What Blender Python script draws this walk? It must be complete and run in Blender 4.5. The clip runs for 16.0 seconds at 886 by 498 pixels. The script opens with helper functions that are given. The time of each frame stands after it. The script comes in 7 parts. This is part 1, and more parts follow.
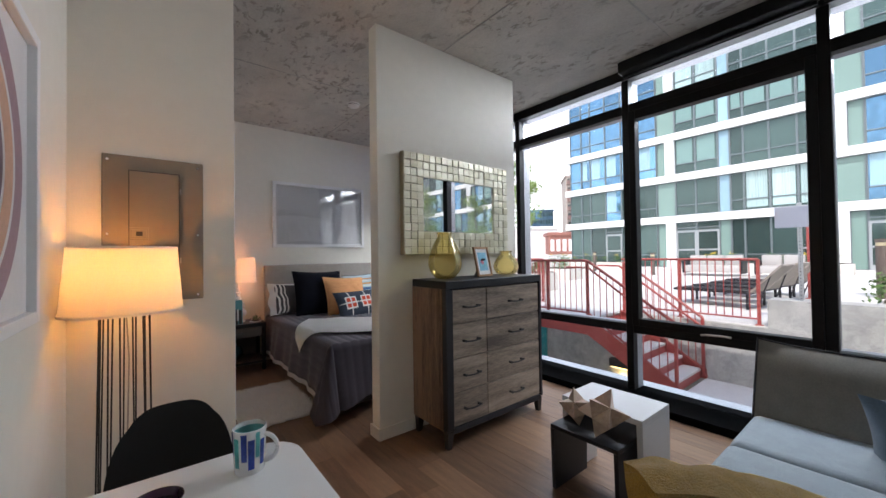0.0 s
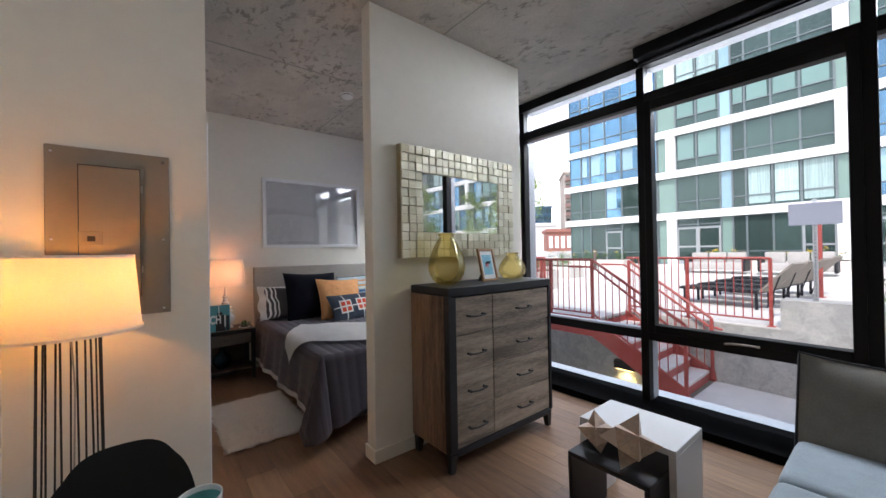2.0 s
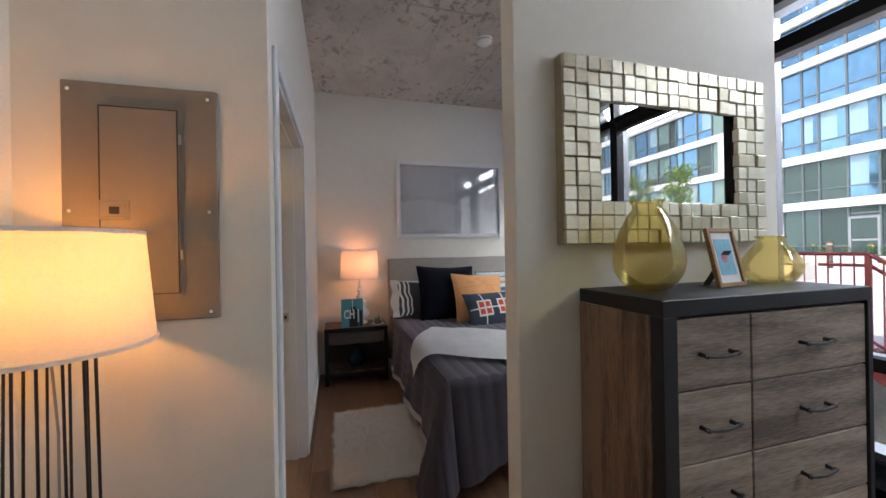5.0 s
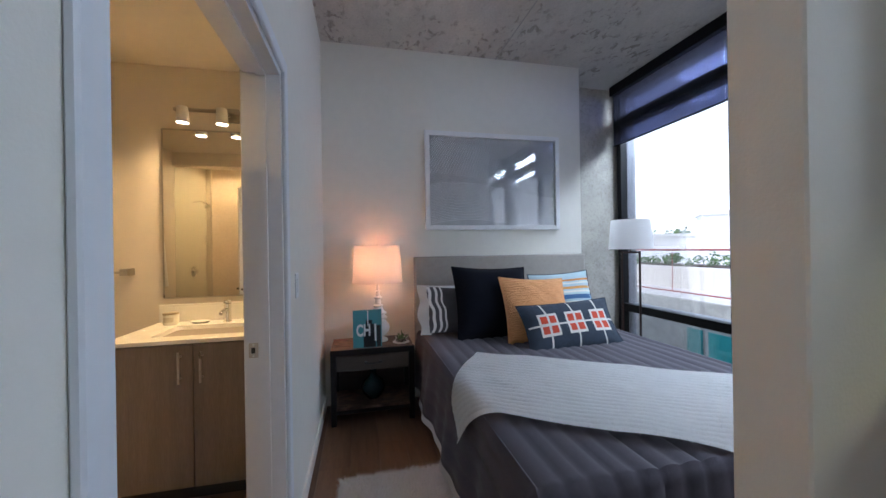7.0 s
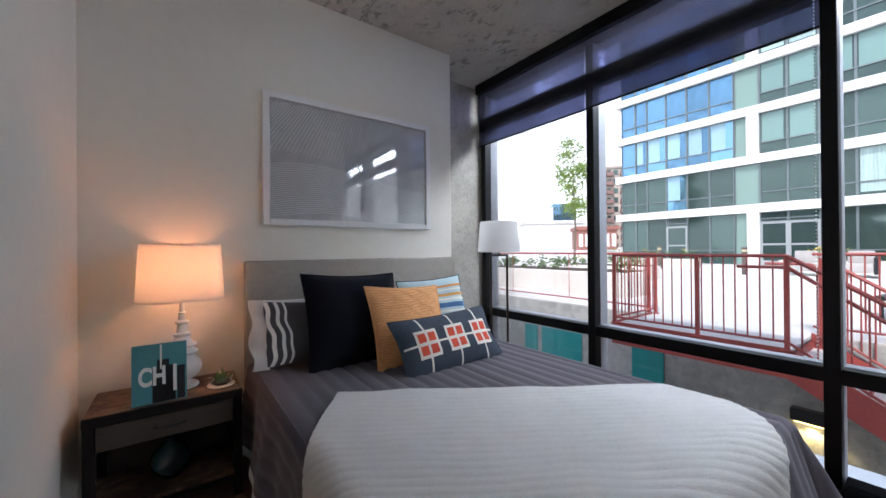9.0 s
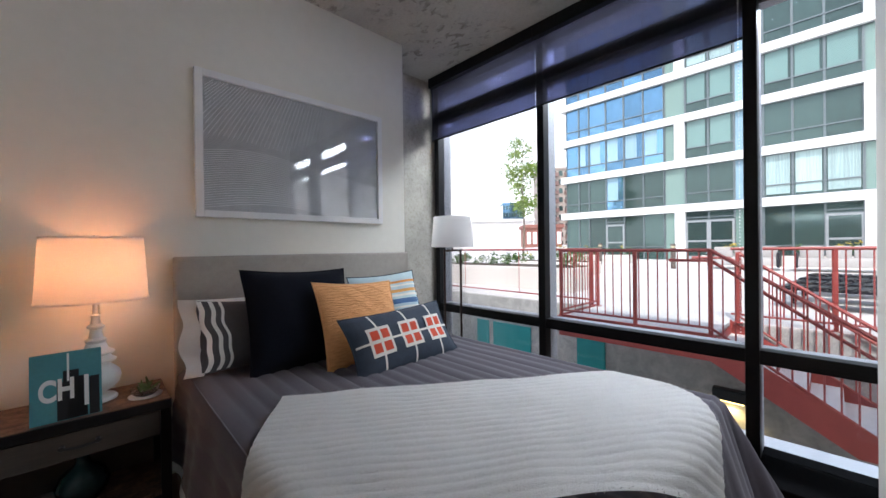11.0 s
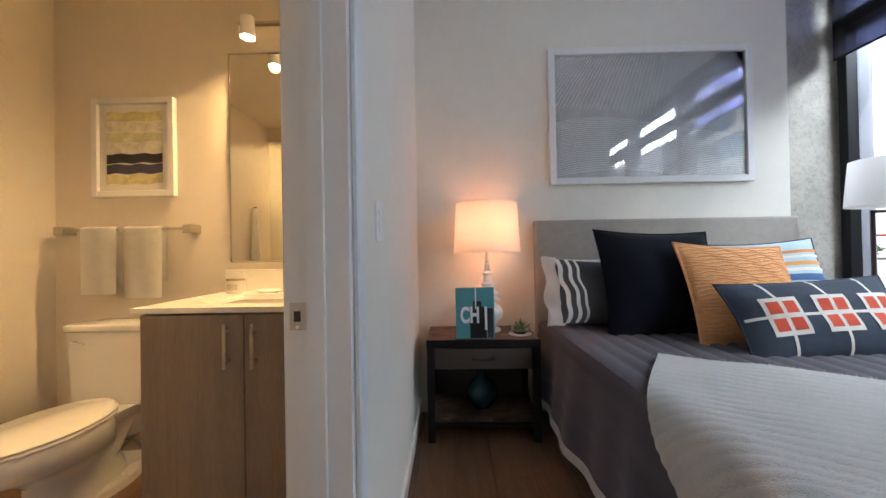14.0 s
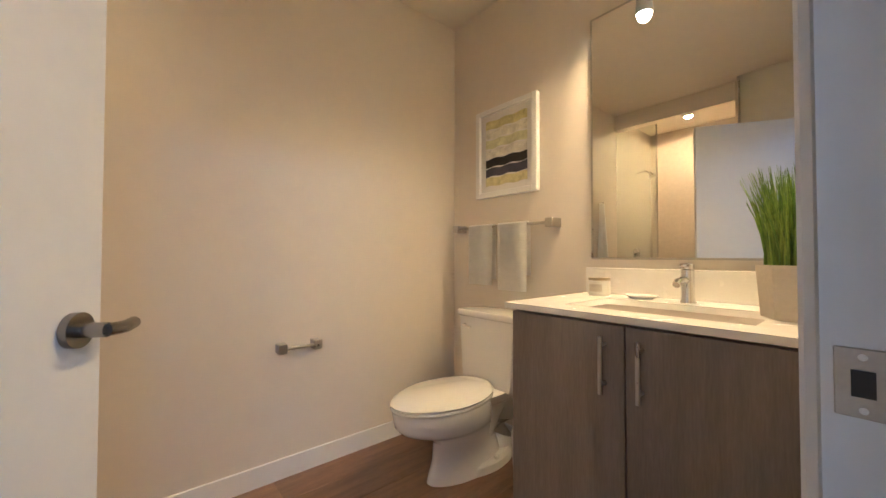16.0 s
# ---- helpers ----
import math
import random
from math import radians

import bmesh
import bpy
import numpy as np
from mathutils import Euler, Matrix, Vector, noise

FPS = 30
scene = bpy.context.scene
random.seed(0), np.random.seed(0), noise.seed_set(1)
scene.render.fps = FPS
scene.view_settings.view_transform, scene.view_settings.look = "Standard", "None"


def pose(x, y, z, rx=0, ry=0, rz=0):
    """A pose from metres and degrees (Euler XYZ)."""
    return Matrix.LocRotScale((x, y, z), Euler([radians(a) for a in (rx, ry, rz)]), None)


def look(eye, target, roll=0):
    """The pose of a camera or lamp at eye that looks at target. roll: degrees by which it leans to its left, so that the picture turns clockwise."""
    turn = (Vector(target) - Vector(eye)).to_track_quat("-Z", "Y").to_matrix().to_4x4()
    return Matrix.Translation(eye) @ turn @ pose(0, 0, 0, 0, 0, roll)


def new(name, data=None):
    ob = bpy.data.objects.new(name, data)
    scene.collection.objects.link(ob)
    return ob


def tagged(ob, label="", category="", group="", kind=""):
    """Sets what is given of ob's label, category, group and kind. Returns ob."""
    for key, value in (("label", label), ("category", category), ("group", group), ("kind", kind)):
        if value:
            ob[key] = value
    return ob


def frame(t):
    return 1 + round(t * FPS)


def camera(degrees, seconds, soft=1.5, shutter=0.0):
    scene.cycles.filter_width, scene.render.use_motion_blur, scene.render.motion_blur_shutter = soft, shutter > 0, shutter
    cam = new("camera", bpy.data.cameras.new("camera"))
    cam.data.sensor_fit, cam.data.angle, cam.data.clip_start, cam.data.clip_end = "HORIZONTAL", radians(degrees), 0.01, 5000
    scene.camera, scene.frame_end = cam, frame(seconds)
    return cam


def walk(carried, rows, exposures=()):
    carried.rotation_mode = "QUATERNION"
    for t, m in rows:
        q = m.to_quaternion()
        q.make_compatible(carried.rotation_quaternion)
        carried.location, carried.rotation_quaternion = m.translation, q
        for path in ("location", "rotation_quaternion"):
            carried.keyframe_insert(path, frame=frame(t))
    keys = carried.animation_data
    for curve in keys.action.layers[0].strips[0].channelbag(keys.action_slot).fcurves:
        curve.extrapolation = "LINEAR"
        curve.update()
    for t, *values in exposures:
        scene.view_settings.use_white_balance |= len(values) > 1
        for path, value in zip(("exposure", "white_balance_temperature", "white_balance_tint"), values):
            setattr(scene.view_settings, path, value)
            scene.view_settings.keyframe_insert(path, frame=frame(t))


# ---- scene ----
cam = camera(101.0, 16.0)
PATH = [
    (0, (0.826, 1.881, 1.346), (2.067, 3.45, 1.377), -0.8),
    (0.5, (0.866, 1.918, 1.361), (2.108, 3.486, 1.391), -0.8),
    (1, (0.877, 1.988, 1.38), (2.128, 3.549, 1.399), -0.8),
    (1.5, (0.891, 2.055, 1.385), (2.145, 3.613, 1.401), -0.9),
    (2, (0.965, 2.095, 1.39), (2.214, 3.657, 1.404), -1.0),
    (2.5, (1.093, 2.146, 1.403), (2.283, 3.752, 1.413), -1.1),
    (3, (1.179, 2.173, 1.372), (2.241, 3.867, 1.39), -1.1),
    (3.5, (1.216, 2.333, 1.369), (2.144, 4.105, 1.371), -0.8),
    (4, (1.239, 2.532, 1.394), (2.065, 4.353, 1.393), -0.8),
    (4.5, (1.269, 2.694, 1.358), (1.959, 4.572, 1.358), -1.0),
    (5, (1.405, 2.913, 1.338), (1.958, 4.835, 1.338), -1.0),
    (5.2, (1.437, 2.985, 1.342), (1.945, 4.92, 1.345), -0.9),
    (7.3, (1.516, 4.006, 1.3), (1.957, 5.957, 1.299), -0.9),
    (7.5, (1.538, 4.077, 1.299), (1.996, 6.024, 1.296), -0.7),
    (8, (1.511, 4.281, 1.321), (2.248, 6.141, 1.315), -0.4),
    (8.5, (1.607, 4.395, 1.304), (2.613, 6.124, 1.295), -0.4),
    (9, (1.611, 4.458, 1.297), (2.785, 6.078, 1.303), -0.5),
    (9.5, (1.643, 4.488, 1.258), (2.929, 6.019, 1.29), -1.4),
    (11.8, (1.619, 4.528, 1.278), (2.998, 5.976, 1.252), -0.5),
    (12, (1.594, 4.549, 1.22), (2.924, 6.042, 1.208), -0.7),
    (12.5, (1.568, 4.565, 1.111), (2.658, 6.242, 1.102), -0.7),
    (13, (1.586, 4.537, 1.021), (2.366, 6.379, 1.029), -1.2),
    (13.5, (1.516, 4.566, 1.011), (1.964, 6.515, 1.023), -1.4),
    (14, (1.398, 4.684, 1.047), (1.361, 6.684, 1.064), -1.0),
    (14.5, (1.304, 4.776, 1.051), (0.735, 6.694, 1.077), -1.0),
    (15, (1.24, 4.906, 1.043), (0.176, 6.599, 1.08), -0.8),
    (15.5, (1.155, 4.985, 1.049), (-0.266, 6.392, 1.09), -0.2),
    (16, (1.083, 4.986, 1.022), (-0.445, 6.276, 1.063), 0.1),
]
EXPOSURES = [(0.0, 0.95, 6350, 15), (5.0, 0.98, 6350, 16), (7.3, 1.04, 5450, 12), (8.0, 1.0, 5700, 12), (9.0, 0.93, 6100, 14), (12.0, 0.93, 6300, 14), (13.0, 1.0, 6400, 13), (14.0, 1.45, 6050, 12), (14.5, 1.76, 5550, 11), (15.1, 1.48, 5150, 11), (15.6, 1.34, 4950, 11), (16.0, 1.34, 4850, 11)]
walk(cam, [(t, look(eye, target, roll)) for t, eye, target, roll in PATH], EXPOSURES)

# ---- world and sun ----
world = bpy.data.worlds.new("world")
scene.world = world
world.use_nodes = True
wn = world.node_tree
sky = wn.nodes.new("ShaderNodeTexSky")
sky.sky_type, sky.sun_disc = "NISHITA", False
SUN_EL, SUN_AZ = 52.0, 250.0          # elevation; compass angle from +y towards +x, in degrees
sky.sun_elevation, sky.sun_rotation = radians(SUN_EL), radians(SUN_AZ)
sky.altitude, sky.air_density, sky.dust_density, sky.ozone_density = 200, 1.0, 2.0, 1.0
wn.nodes["Background"].inputs["Strength"].default_value = 0.15
wn.links.new(sky.outputs[0], wn.nodes["Background"].inputs["Color"])
sun = new("sun", bpy.data.lights.new("sun", "SUN"))
sun.data.energy, sun.data.angle, sun.data.color = 2.1, radians(0.5), (1.0, 0.95, 0.88)
sd = Vector((math.sin(radians(SUN_AZ)) * math.cos(radians(SUN_EL)), math.cos(radians(SUN_AZ)) * math.cos(radians(SUN_EL)), math.sin(radians(SUN_EL))))
sun.matrix_world = look(sd * 60, (0, 0, 0))


def lamp(name, kind, place, power, colour, size=0.05, target=None):
    ob = new(name, bpy.data.lights.new(name, kind))
    ob.data.energy, ob.data.color = power, colour
    if kind == "AREA":
        ob.data.size = size
    else:
        ob.data.shadow_soft_size = size
    ob.matrix_world = look(place, target) if target else Matrix.Translation(place)
    return ob


# added fill lamp just outside the window wall's head, standing in for the sky's light
dl_ = lamp("window_daylight_fill", "AREA", (4.95, 4.3, 3.05), 155.0, (0.86, 0.93, 1.0), 5.8, (1.2, 4.3, 1.0))
dl_.data.shape, dl_.data.size, dl_.data.size_y = "RECTANGLE", 5.8, 0.5
# added fill lamp hidden below the sill, brightening ceiling and upper walls like ground bounce
db_ = lamp("window_bounce_fill", "AREA", (4.74, 3.6, -0.22), 40.0, (1.0, 0.95, 0.88), 7.2, (2.6, 3.6, 2.6))
db_.data.shape, db_.data.size, db_.data.size_y = "RECTANGLE", 7.2, 0.12
WARM = (1.0, 0.37, 0.055)
LAMP_LIVING, LAMP_BED, BATH_SPOT = 10.5, 4.3, 13.4
BATH_WARM = (1.0, 0.61, 0.23)


# ---- materials ----
MATS = {}


def mat(name, colour, rough=0.6, metal=0.0, var=0.08, scale=6.0, bump=0.0, bscale=60.0, stretch=(1, 1, 1), dark=None, lo=0.35, hi=0.65,
        rnd=0.0, trans=0.0, spec=0.5, sheen=0.0, emit=None, power=0.0, coat=0.0, alpha=1.0, fine=0.5, island=False):
    """A procedural surface: two scales of noise mixed between two colours, with matching roughness and relief."""
    if name in MATS:
        return MATS[name]
    m = bpy.data.materials.new(name)
    m.use_nodes = True
    t = m.node_tree
    b = t.nodes["Principled BSDF"]
    b.inputs["Roughness"].default_value, b.inputs["Metallic"].default_value = rough, metal
    b.inputs["Specular IOR Level"].default_value = spec
    b.inputs["Transmission Weight"].default_value = trans
    b.inputs["Sheen Weight"].default_value = sheen
    b.inputs["Coat Weight"].default_value = coat
    b.inputs["Alpha"].default_value = alpha
    co = t.nodes.new("ShaderNodeTexCoord")
    mp = t.nodes.new("ShaderNodeMapping")
    mp.inputs["Scale"].default_value = stretch
    t.links.new(co.outputs["Object"], mp.inputs["Vector"])
    n1 = t.nodes.new("ShaderNodeTexNoise")
    n1.inputs["Scale"].default_value, n1.inputs["Detail"].default_value = scale, 6
    n2 = t.nodes.new("ShaderNodeTexNoise")
    n2.inputs["Scale"].default_value, n2.inputs["Detail"].default_value = scale * 9, 4
    for n in (n1, n2):
        t.links.new(mp.outputs[0], n.inputs["Vector"])
    mx = t.nodes.new("ShaderNodeMath")
    mx.operation = "MULTIPLY_ADD"
    mx.inputs[1].default_value = fine
    t.links.new(n2.outputs["Fac"], mx.inputs[0])
    ms = t.nodes.new("ShaderNodeMath")
    ms.operation = "MULTIPLY"
    ms.inputs[1].default_value = 1 - fine
    t.links.new(n1.outputs["Fac"], ms.inputs[0])
    t.links.new(ms.outputs[0], mx.inputs[2])
    last = mx.outputs[0]
    if rnd:
        if island:
            src = t.nodes.new("ShaderNodeNewGeometry").outputs["Random Per Island"]
        else:
            src = t.nodes.new("ShaderNodeObjectInfo").outputs["Random"]
        ra = t.nodes.new("ShaderNodeMath")
        ra.operation = "MULTIPLY_ADD"
        ra.inputs[1].default_value = rnd
        t.links.new(src, ra.inputs[0])
        sb = t.nodes.new("ShaderNodeMath")
        sb.operation = "SUBTRACT"
        sb.inputs[1].default_value = rnd / 2
        t.links.new(last, sb.inputs[0])
        t.links.new(sb.outputs[0], ra.inputs[2])
        last = ra.outputs[0]
    rp = t.nodes.new("ShaderNodeValToRGB")
    c1 = dark if dark else tuple(max(0, c * (1 - var)) for c in colour)
    c2 = colour if dark else tuple(min(1, c * (1 + var)) for c in colour)
    rp.color_ramp.elements[0].position, rp.color_ramp.elements[1].position = lo, hi
    rp.color_ramp.elements[0].color, rp.color_ramp.elements[1].color = (*c1, 1), (*c2, 1)
    t.links.new(last, rp.inputs[0])
    t.links.new(rp.outputs[0], b.inputs["Base Color"])
    rr = t.nodes.new("ShaderNodeMapRange")
    rr.inputs["To Min"].default_value, rr.inputs["To Max"].default_value = max(0.02, rough - 0.08), min(1, rough + 0.08)
    t.links.new(n1.outputs["Fac"], rr.inputs["Value"])
    if rough > 0.01:
        t.links.new(rr.outputs[0], b.inputs["Roughness"])
    if bump:
        nb = t.nodes.new("ShaderNodeTexNoise")
        nb.inputs["Scale"].default_value, nb.inputs["Detail"].default_value = bscale, 5
        t.links.new(mp.outputs[0], nb.inputs["Vector"])
        bp = t.nodes.new("ShaderNodeBump")
        bp.inputs["Strength"].default_value, bp.inputs["Distance"].default_value = bump, 0.01
        t.links.new(nb.outputs["Fac"], bp.inputs["Height"])
        t.links.new(bp.outputs[0], b.inputs["Normal"])
    if emit:
        b.inputs["Emission Color"].default_value = (*emit, 1)
        b.inputs["Emission Strength"].default_value = power
    MATS[name] = m
    return m


def clear_glass(name, tint=(1, 1, 1), rough=0.0, gloss=0.08):
    """Thin window glass: straight-through light with a faint mirror sheen by Fresnel."""
    m = bpy.data.materials.new(name)
    m.use_nodes = True
    t = m.node_tree
    t.nodes.remove(t.nodes["Principled BSDF"])
    tr = t.nodes.new("ShaderNodeBsdfTransparent")
    tr.inputs[0].default_value = (*tint, 1)
    gl = t.nodes.new("ShaderNodeBsdfGlossy")
    gl.inputs["Roughness"].default_value = rough
    fr = t.nodes.new("ShaderNodeFresnel")
    fr.inputs["IOR"].default_value = 1.45
    mu = t.nodes.new("ShaderNodeMath")
    mu.operation = "MULTIPLY"
    mu.inputs[1].default_value = gloss * 10
    mx = t.nodes.new("ShaderNodeMixShader")
    t.links.new(fr.outputs[0], mu.inputs[0])
    t.links.new(mu.outputs[0], mx.inputs[0])
    t.links.new(tr.outputs[0], mx.inputs[1])
    t.links.new(gl.outputs[0], mx.inputs[2])
    t.links.new(mx.outputs[0], t.nodes["Material Output"].inputs["Surface"])
    return m


def tinted_glass(name, tint, body, share=0.14):
    """Hand-blown coloured glass: mostly see-through, with a little light scattered in its body and a faint gloss."""
    m = clear_glass(name, tint, 0.02, 0.05)
    t = m.node_tree
    out = t.nodes["Material Output"]
    first = out.inputs["Surface"].links[0].from_socket
    tl, df = t.nodes.new("ShaderNodeBsdfTranslucent"), t.nodes.new("ShaderNodeBsdfDiffuse")
    tl.inputs[0].default_value = df.inputs[0].default_value = (*body, 1)
    ad, mx = t.nodes.new("ShaderNodeMixShader"), t.nodes.new("ShaderNodeMixShader")
    ad.inputs[0].default_value, mx.inputs[0].default_value = 0.5, share
    t.links.new(tl.outputs[0], ad.inputs[1])
    t.links.new(df.outputs[0], ad.inputs[2])
    t.links.new(first, mx.inputs[1])
    t.links.new(ad.outputs[0], mx.inputs[2])
    t.links.new(mx.outputs[0], out.inputs["Surface"])
    return m


def veil(name, colour, see, tint=(1, 1, 1)):
    """Woven shade cloth or lampshade linen: partly see-through, partly diffuse and translucent."""
    m = bpy.data.materials.new(name)
    m.use_nodes = True
    t = m.node_tree
    t.nodes.remove(t.nodes["Principled BSDF"])
    tr = t.nodes.new("ShaderNodeBsdfTransparent")
    tr.inputs[0].default_value = (*tint, 1)
    df = t.nodes.new("ShaderNodeBsdfDiffuse")
    tl = t.nodes.new("ShaderNodeBsdfTranslucent")
    co = t.nodes.new("ShaderNodeTexCoord")
    wv = t.nodes.new("ShaderNodeTexNoise")
    wv.inputs["Scale"].default_value = 220
    t.links.new(co.outputs["Object"], wv.inputs["Vector"])
    rp = t.nodes.new("ShaderNodeValToRGB")
    rp.color_ramp.elements[0].color = (*(c * 0.86 for c in colour), 1)
    rp.color_ramp.elements[1].color = (*colour, 1)
    t.links.new(wv.outputs["Fac"], rp.inputs[0])
    for n in (df, tl):
        t.links.new(rp.outputs[0], n.inputs["Color"])
    a = t.nodes.new("ShaderNodeMixShader")
    a.inputs[0].default_value = 0.5
    t.links.new(df.outputs[0], a.inputs[1])
    t.links.new(tl.outputs[0], a.inputs[2])
    c = t.nodes.new("ShaderNodeMixShader")
    c.inputs[0].default_value = see
    t.links.new(a.outputs[0], c.inputs[1])
    t.links.new(tr.outputs[0], c.inputs[2])
    t.links.new(c.outputs[0], t.nodes["Material Output"].inputs["Surface"])
    return m


def concrete(name, base, dark, blotch=0.9, rough=0.85):
    """Board-formed raw concrete with pale laitance patches, pits and faint joints."""
    m = bpy.data.materials.new(name)
    m.use_nodes = True
    t = m.node_tree
    b = t.nodes["Principled BSDF"]
    b.inputs["Roughness"].default_value = rough
    co = t.nodes.new("ShaderNodeTexCoord")

    def nz(scale, detail, rough_=0.6, dist=0.0):
        n = t.nodes.new("ShaderNodeTexNoise")
        n.inputs["Scale"].default_value, n.inputs["Detail"].default_value = scale, detail
        n.inputs["Roughness"].default_value, n.inputs["Distortion"].default_value = rough_, dist
        t.links.new(co.outputs["Object"], n.inputs["Vector"])
        return n
    big, mid, fin = nz(blotch, 4), nz(4.5, 9, 0.72, 0.6), nz(45, 5)
    r1 = t.nodes.new("ShaderNodeValToRGB")
    r1.color_ramp.elements[0].position, r1.color_ramp.elements[1].position = 0.42, 0.6
    r1.color_ramp.elements[0].color, r1.color_ramp.elements[1].color = (*dark, 1), (*base, 1)
    t.links.new(mid.outputs["Fac"], r1.inputs[0])
    r2 = t.nodes.new("ShaderNodeValToRGB")
    r2.color_ramp.elements[0].position, r2.color_ramp.elements[1].position = 0.35, 0.7
    r2.color_ramp.elements[0].color, r2.color_ramp.elements[1].color = (0.72, 0.72, 0.7, 1), (1, 1, 1, 1)
    t.links.new(big.outputs["Fac"], r2.inputs[0])
    r3 = t.nodes.new("ShaderNodeValToRGB")
    r3.color_ramp.elements[0].position, r3.color_ramp.elements[1].position = 0.3, 0.5
    r3.color_ramp.elements[0].color, r3.color_ramp.elements[1].color = (0.75, 0.75, 0.73, 1), (1, 1, 1, 1)
    t.links.new(fin.outputs["Fac"], r3.inputs[0])
    m1 = t.nodes.new("ShaderNodeMix")
    m1.data_type, m1.blend_type = "RGBA", "MULTIPLY"
    m1.inputs[0].default_value = 1
    t.links.new(r1.outputs[0], m1.inputs[6])
    t.links.new(r2.outputs[0], m1.inputs[7])
    m2 = t.nodes.new("ShaderNodeMix")
    m2.data_type, m2.blend_type = "RGBA", "MULTIPLY"
    m2.inputs[0].default_value = 1
    t.links.new(m1.outputs[2], m2.inputs[6])
    t.links.new(r3.outputs[0], m2.inputs[7])
    t.links.new(m2.outputs[2], b.inputs["Base Color"])
    bp = t.nodes.new("ShaderNodeBump")
    bp.inputs["Strength"].default_value, bp.inputs["Distance"].default_value = 0.35, 0.01
    t.links.new(mid.outputs["Fac"], bp.inputs["Height"])
    t.links.new(bp.outputs[0], b.inputs["Normal"])
    MATS[name] = m
    return m


def ceiling_concrete(name):
    """Cast slab soffit: pale grey, softly mottled, with sparse dark pitting in ragged clusters and rust-brown stains."""
    m = bpy.data.materials.new(name)
    m.use_nodes = True
    t = m.node_tree
    b = t.nodes["Principled BSDF"]
    b.inputs["Roughness"].default_value = 0.85
    co = t.nodes.new("ShaderNodeTexCoord")
    mp = t.nodes.new("ShaderNodeMapping")
    mp.inputs["Rotation"].default_value, mp.inputs["Scale"].default_value = (0, 0, 0.35), (1.0, 0.62, 1.0)
    t.links.new(co.outputs["Object"], mp.inputs["Vector"])

    def nz(scale, detail, rough_, dist, lo, hi, c0, c1):
        n = t.nodes.new("ShaderNodeTexNoise")
        n.inputs["Scale"].default_value, n.inputs["Detail"].default_value = scale, detail
        n.inputs["Roughness"].default_value, n.inputs["Distortion"].default_value = rough_, dist
        t.links.new(mp.outputs[0], n.inputs["Vector"])
        r = t.nodes.new("ShaderNodeValToRGB")
        r.color_ramp.elements[0].position, r.color_ramp.elements[1].position = lo, hi
        r.color_ramp.elements[0].color, r.color_ramp.elements[1].color = (*c0, 1), (*c1, 1)
        t.links.new(n.outputs["Fac"], r.inputs[0])
        return n, r

    def times(a, c):
        k = t.nodes.new("ShaderNodeMix")
        k.data_type, k.blend_type = "RGBA", "MULTIPLY"
        k.inputs[0].default_value = 1
        t.links.new(a, k.inputs[6])
        t.links.new(c, k.inputs[7])
        return k.outputs[2]
    wide = nz(0.55, 3, 0.5, 0.0, 0.35, 0.65, (0.54, 0.525, 0.495), (0.68, 0.655, 0.61))[1]
    mid = nz(3.2, 6, 0.6, 0.3, 0.30, 0.70, (0.80, 0.80, 0.80), (1.06, 1.05, 1.03))[1]
    pn, pits = nz(15.0, 7, 0.62, 0.5, 0.53, 0.60, (1, 1, 1), (0.56, 0.54, 0.52))
    mask = nz(2.1, 5, 0.6, 0.4, 0.44, 0.58, (0, 0, 0), (1, 1, 1))[1]
    pick = t.nodes.new("ShaderNodeMix")
    pick.data_type = "RGBA"
    pick.inputs[6].default_value = (1, 1, 1, 1)
    t.links.new(mask.outputs[0], pick.inputs[0])
    t.links.new(pits.outputs[0], pick.inputs[7])
    grain = nz(70.0, 4, 0.6, 0.0, 0.3, 0.6, (0.86, 0.86, 0.86), (1, 1, 1))[1]
    t.links.new(times(times(times(wide.outputs[0], mid.outputs[0]), pick.outputs[2]), grain.outputs[0]), b.inputs["Base Color"])
    bp = t.nodes.new("ShaderNodeBump")
    bp.inputs["Strength"].default_value, bp.inputs["Distance"].default_value = 0.25, 0.01
    t.links.new(pn.outputs["Fac"], bp.inputs["Height"])
    t.links.new(bp.outputs[0], b.inputs["Normal"])
    return m


M_WALL = mat("wall_paint", (0.76, 0.735, 0.655), 0.62, var=0.025, scale=1.5, bump=0.08, bscale=160)
M_BATHWALL = mat("bath_paint", (0.71, 0.65, 0.565), 0.55, var=0.02, scale=1.5, bump=0.06, bscale=160)
M_WHITE = mat("white_trim", (0.78, 0.78, 0.77), 0.4, var=0.02, scale=4)
M_DOORPAINT = mat("door_paint", (0.72, 0.74, 0.76), 0.38, var=0.02, scale=3)
M_CEIL = ceiling_concrete("ceiling_concrete")
M_CONC = concrete("concrete_wall_grey", (0.58, 0.57, 0.55), (0.43, 0.43, 0.42))
M_COL = concrete("concrete_column", (0.55, 0.52, 0.46), (0.45, 0.425, 0.375))
M_PAVE = mat("pale_paving", (0.62, 0.60, 0.57), 0.85, var=0.1, scale=1.2, bump=0.2, bscale=40)
M_FRAME = mat("black_window_frame", (0.005, 0.005, 0.006), 0.5, var=0.3, scale=8, spec=0.22)
M_FRAMEOUT = mat("grey_outer_frame", (0.26, 0.26, 0.28), 0.5, metal=0.2, var=0.08, scale=6)
M_GLASS = clear_glass("window_glass", (0.97, 0.98, 0.98), gloss=0.05)
M_SHADE = veil("solar_shade_cloth", (0.06, 0.056, 0.052), 0.34, (0.60, 0.64, 0.92))
M_RED = mat("red_painted_steel", (0.34, 0.065, 0.055), 0.5, var=0.12, scale=5)
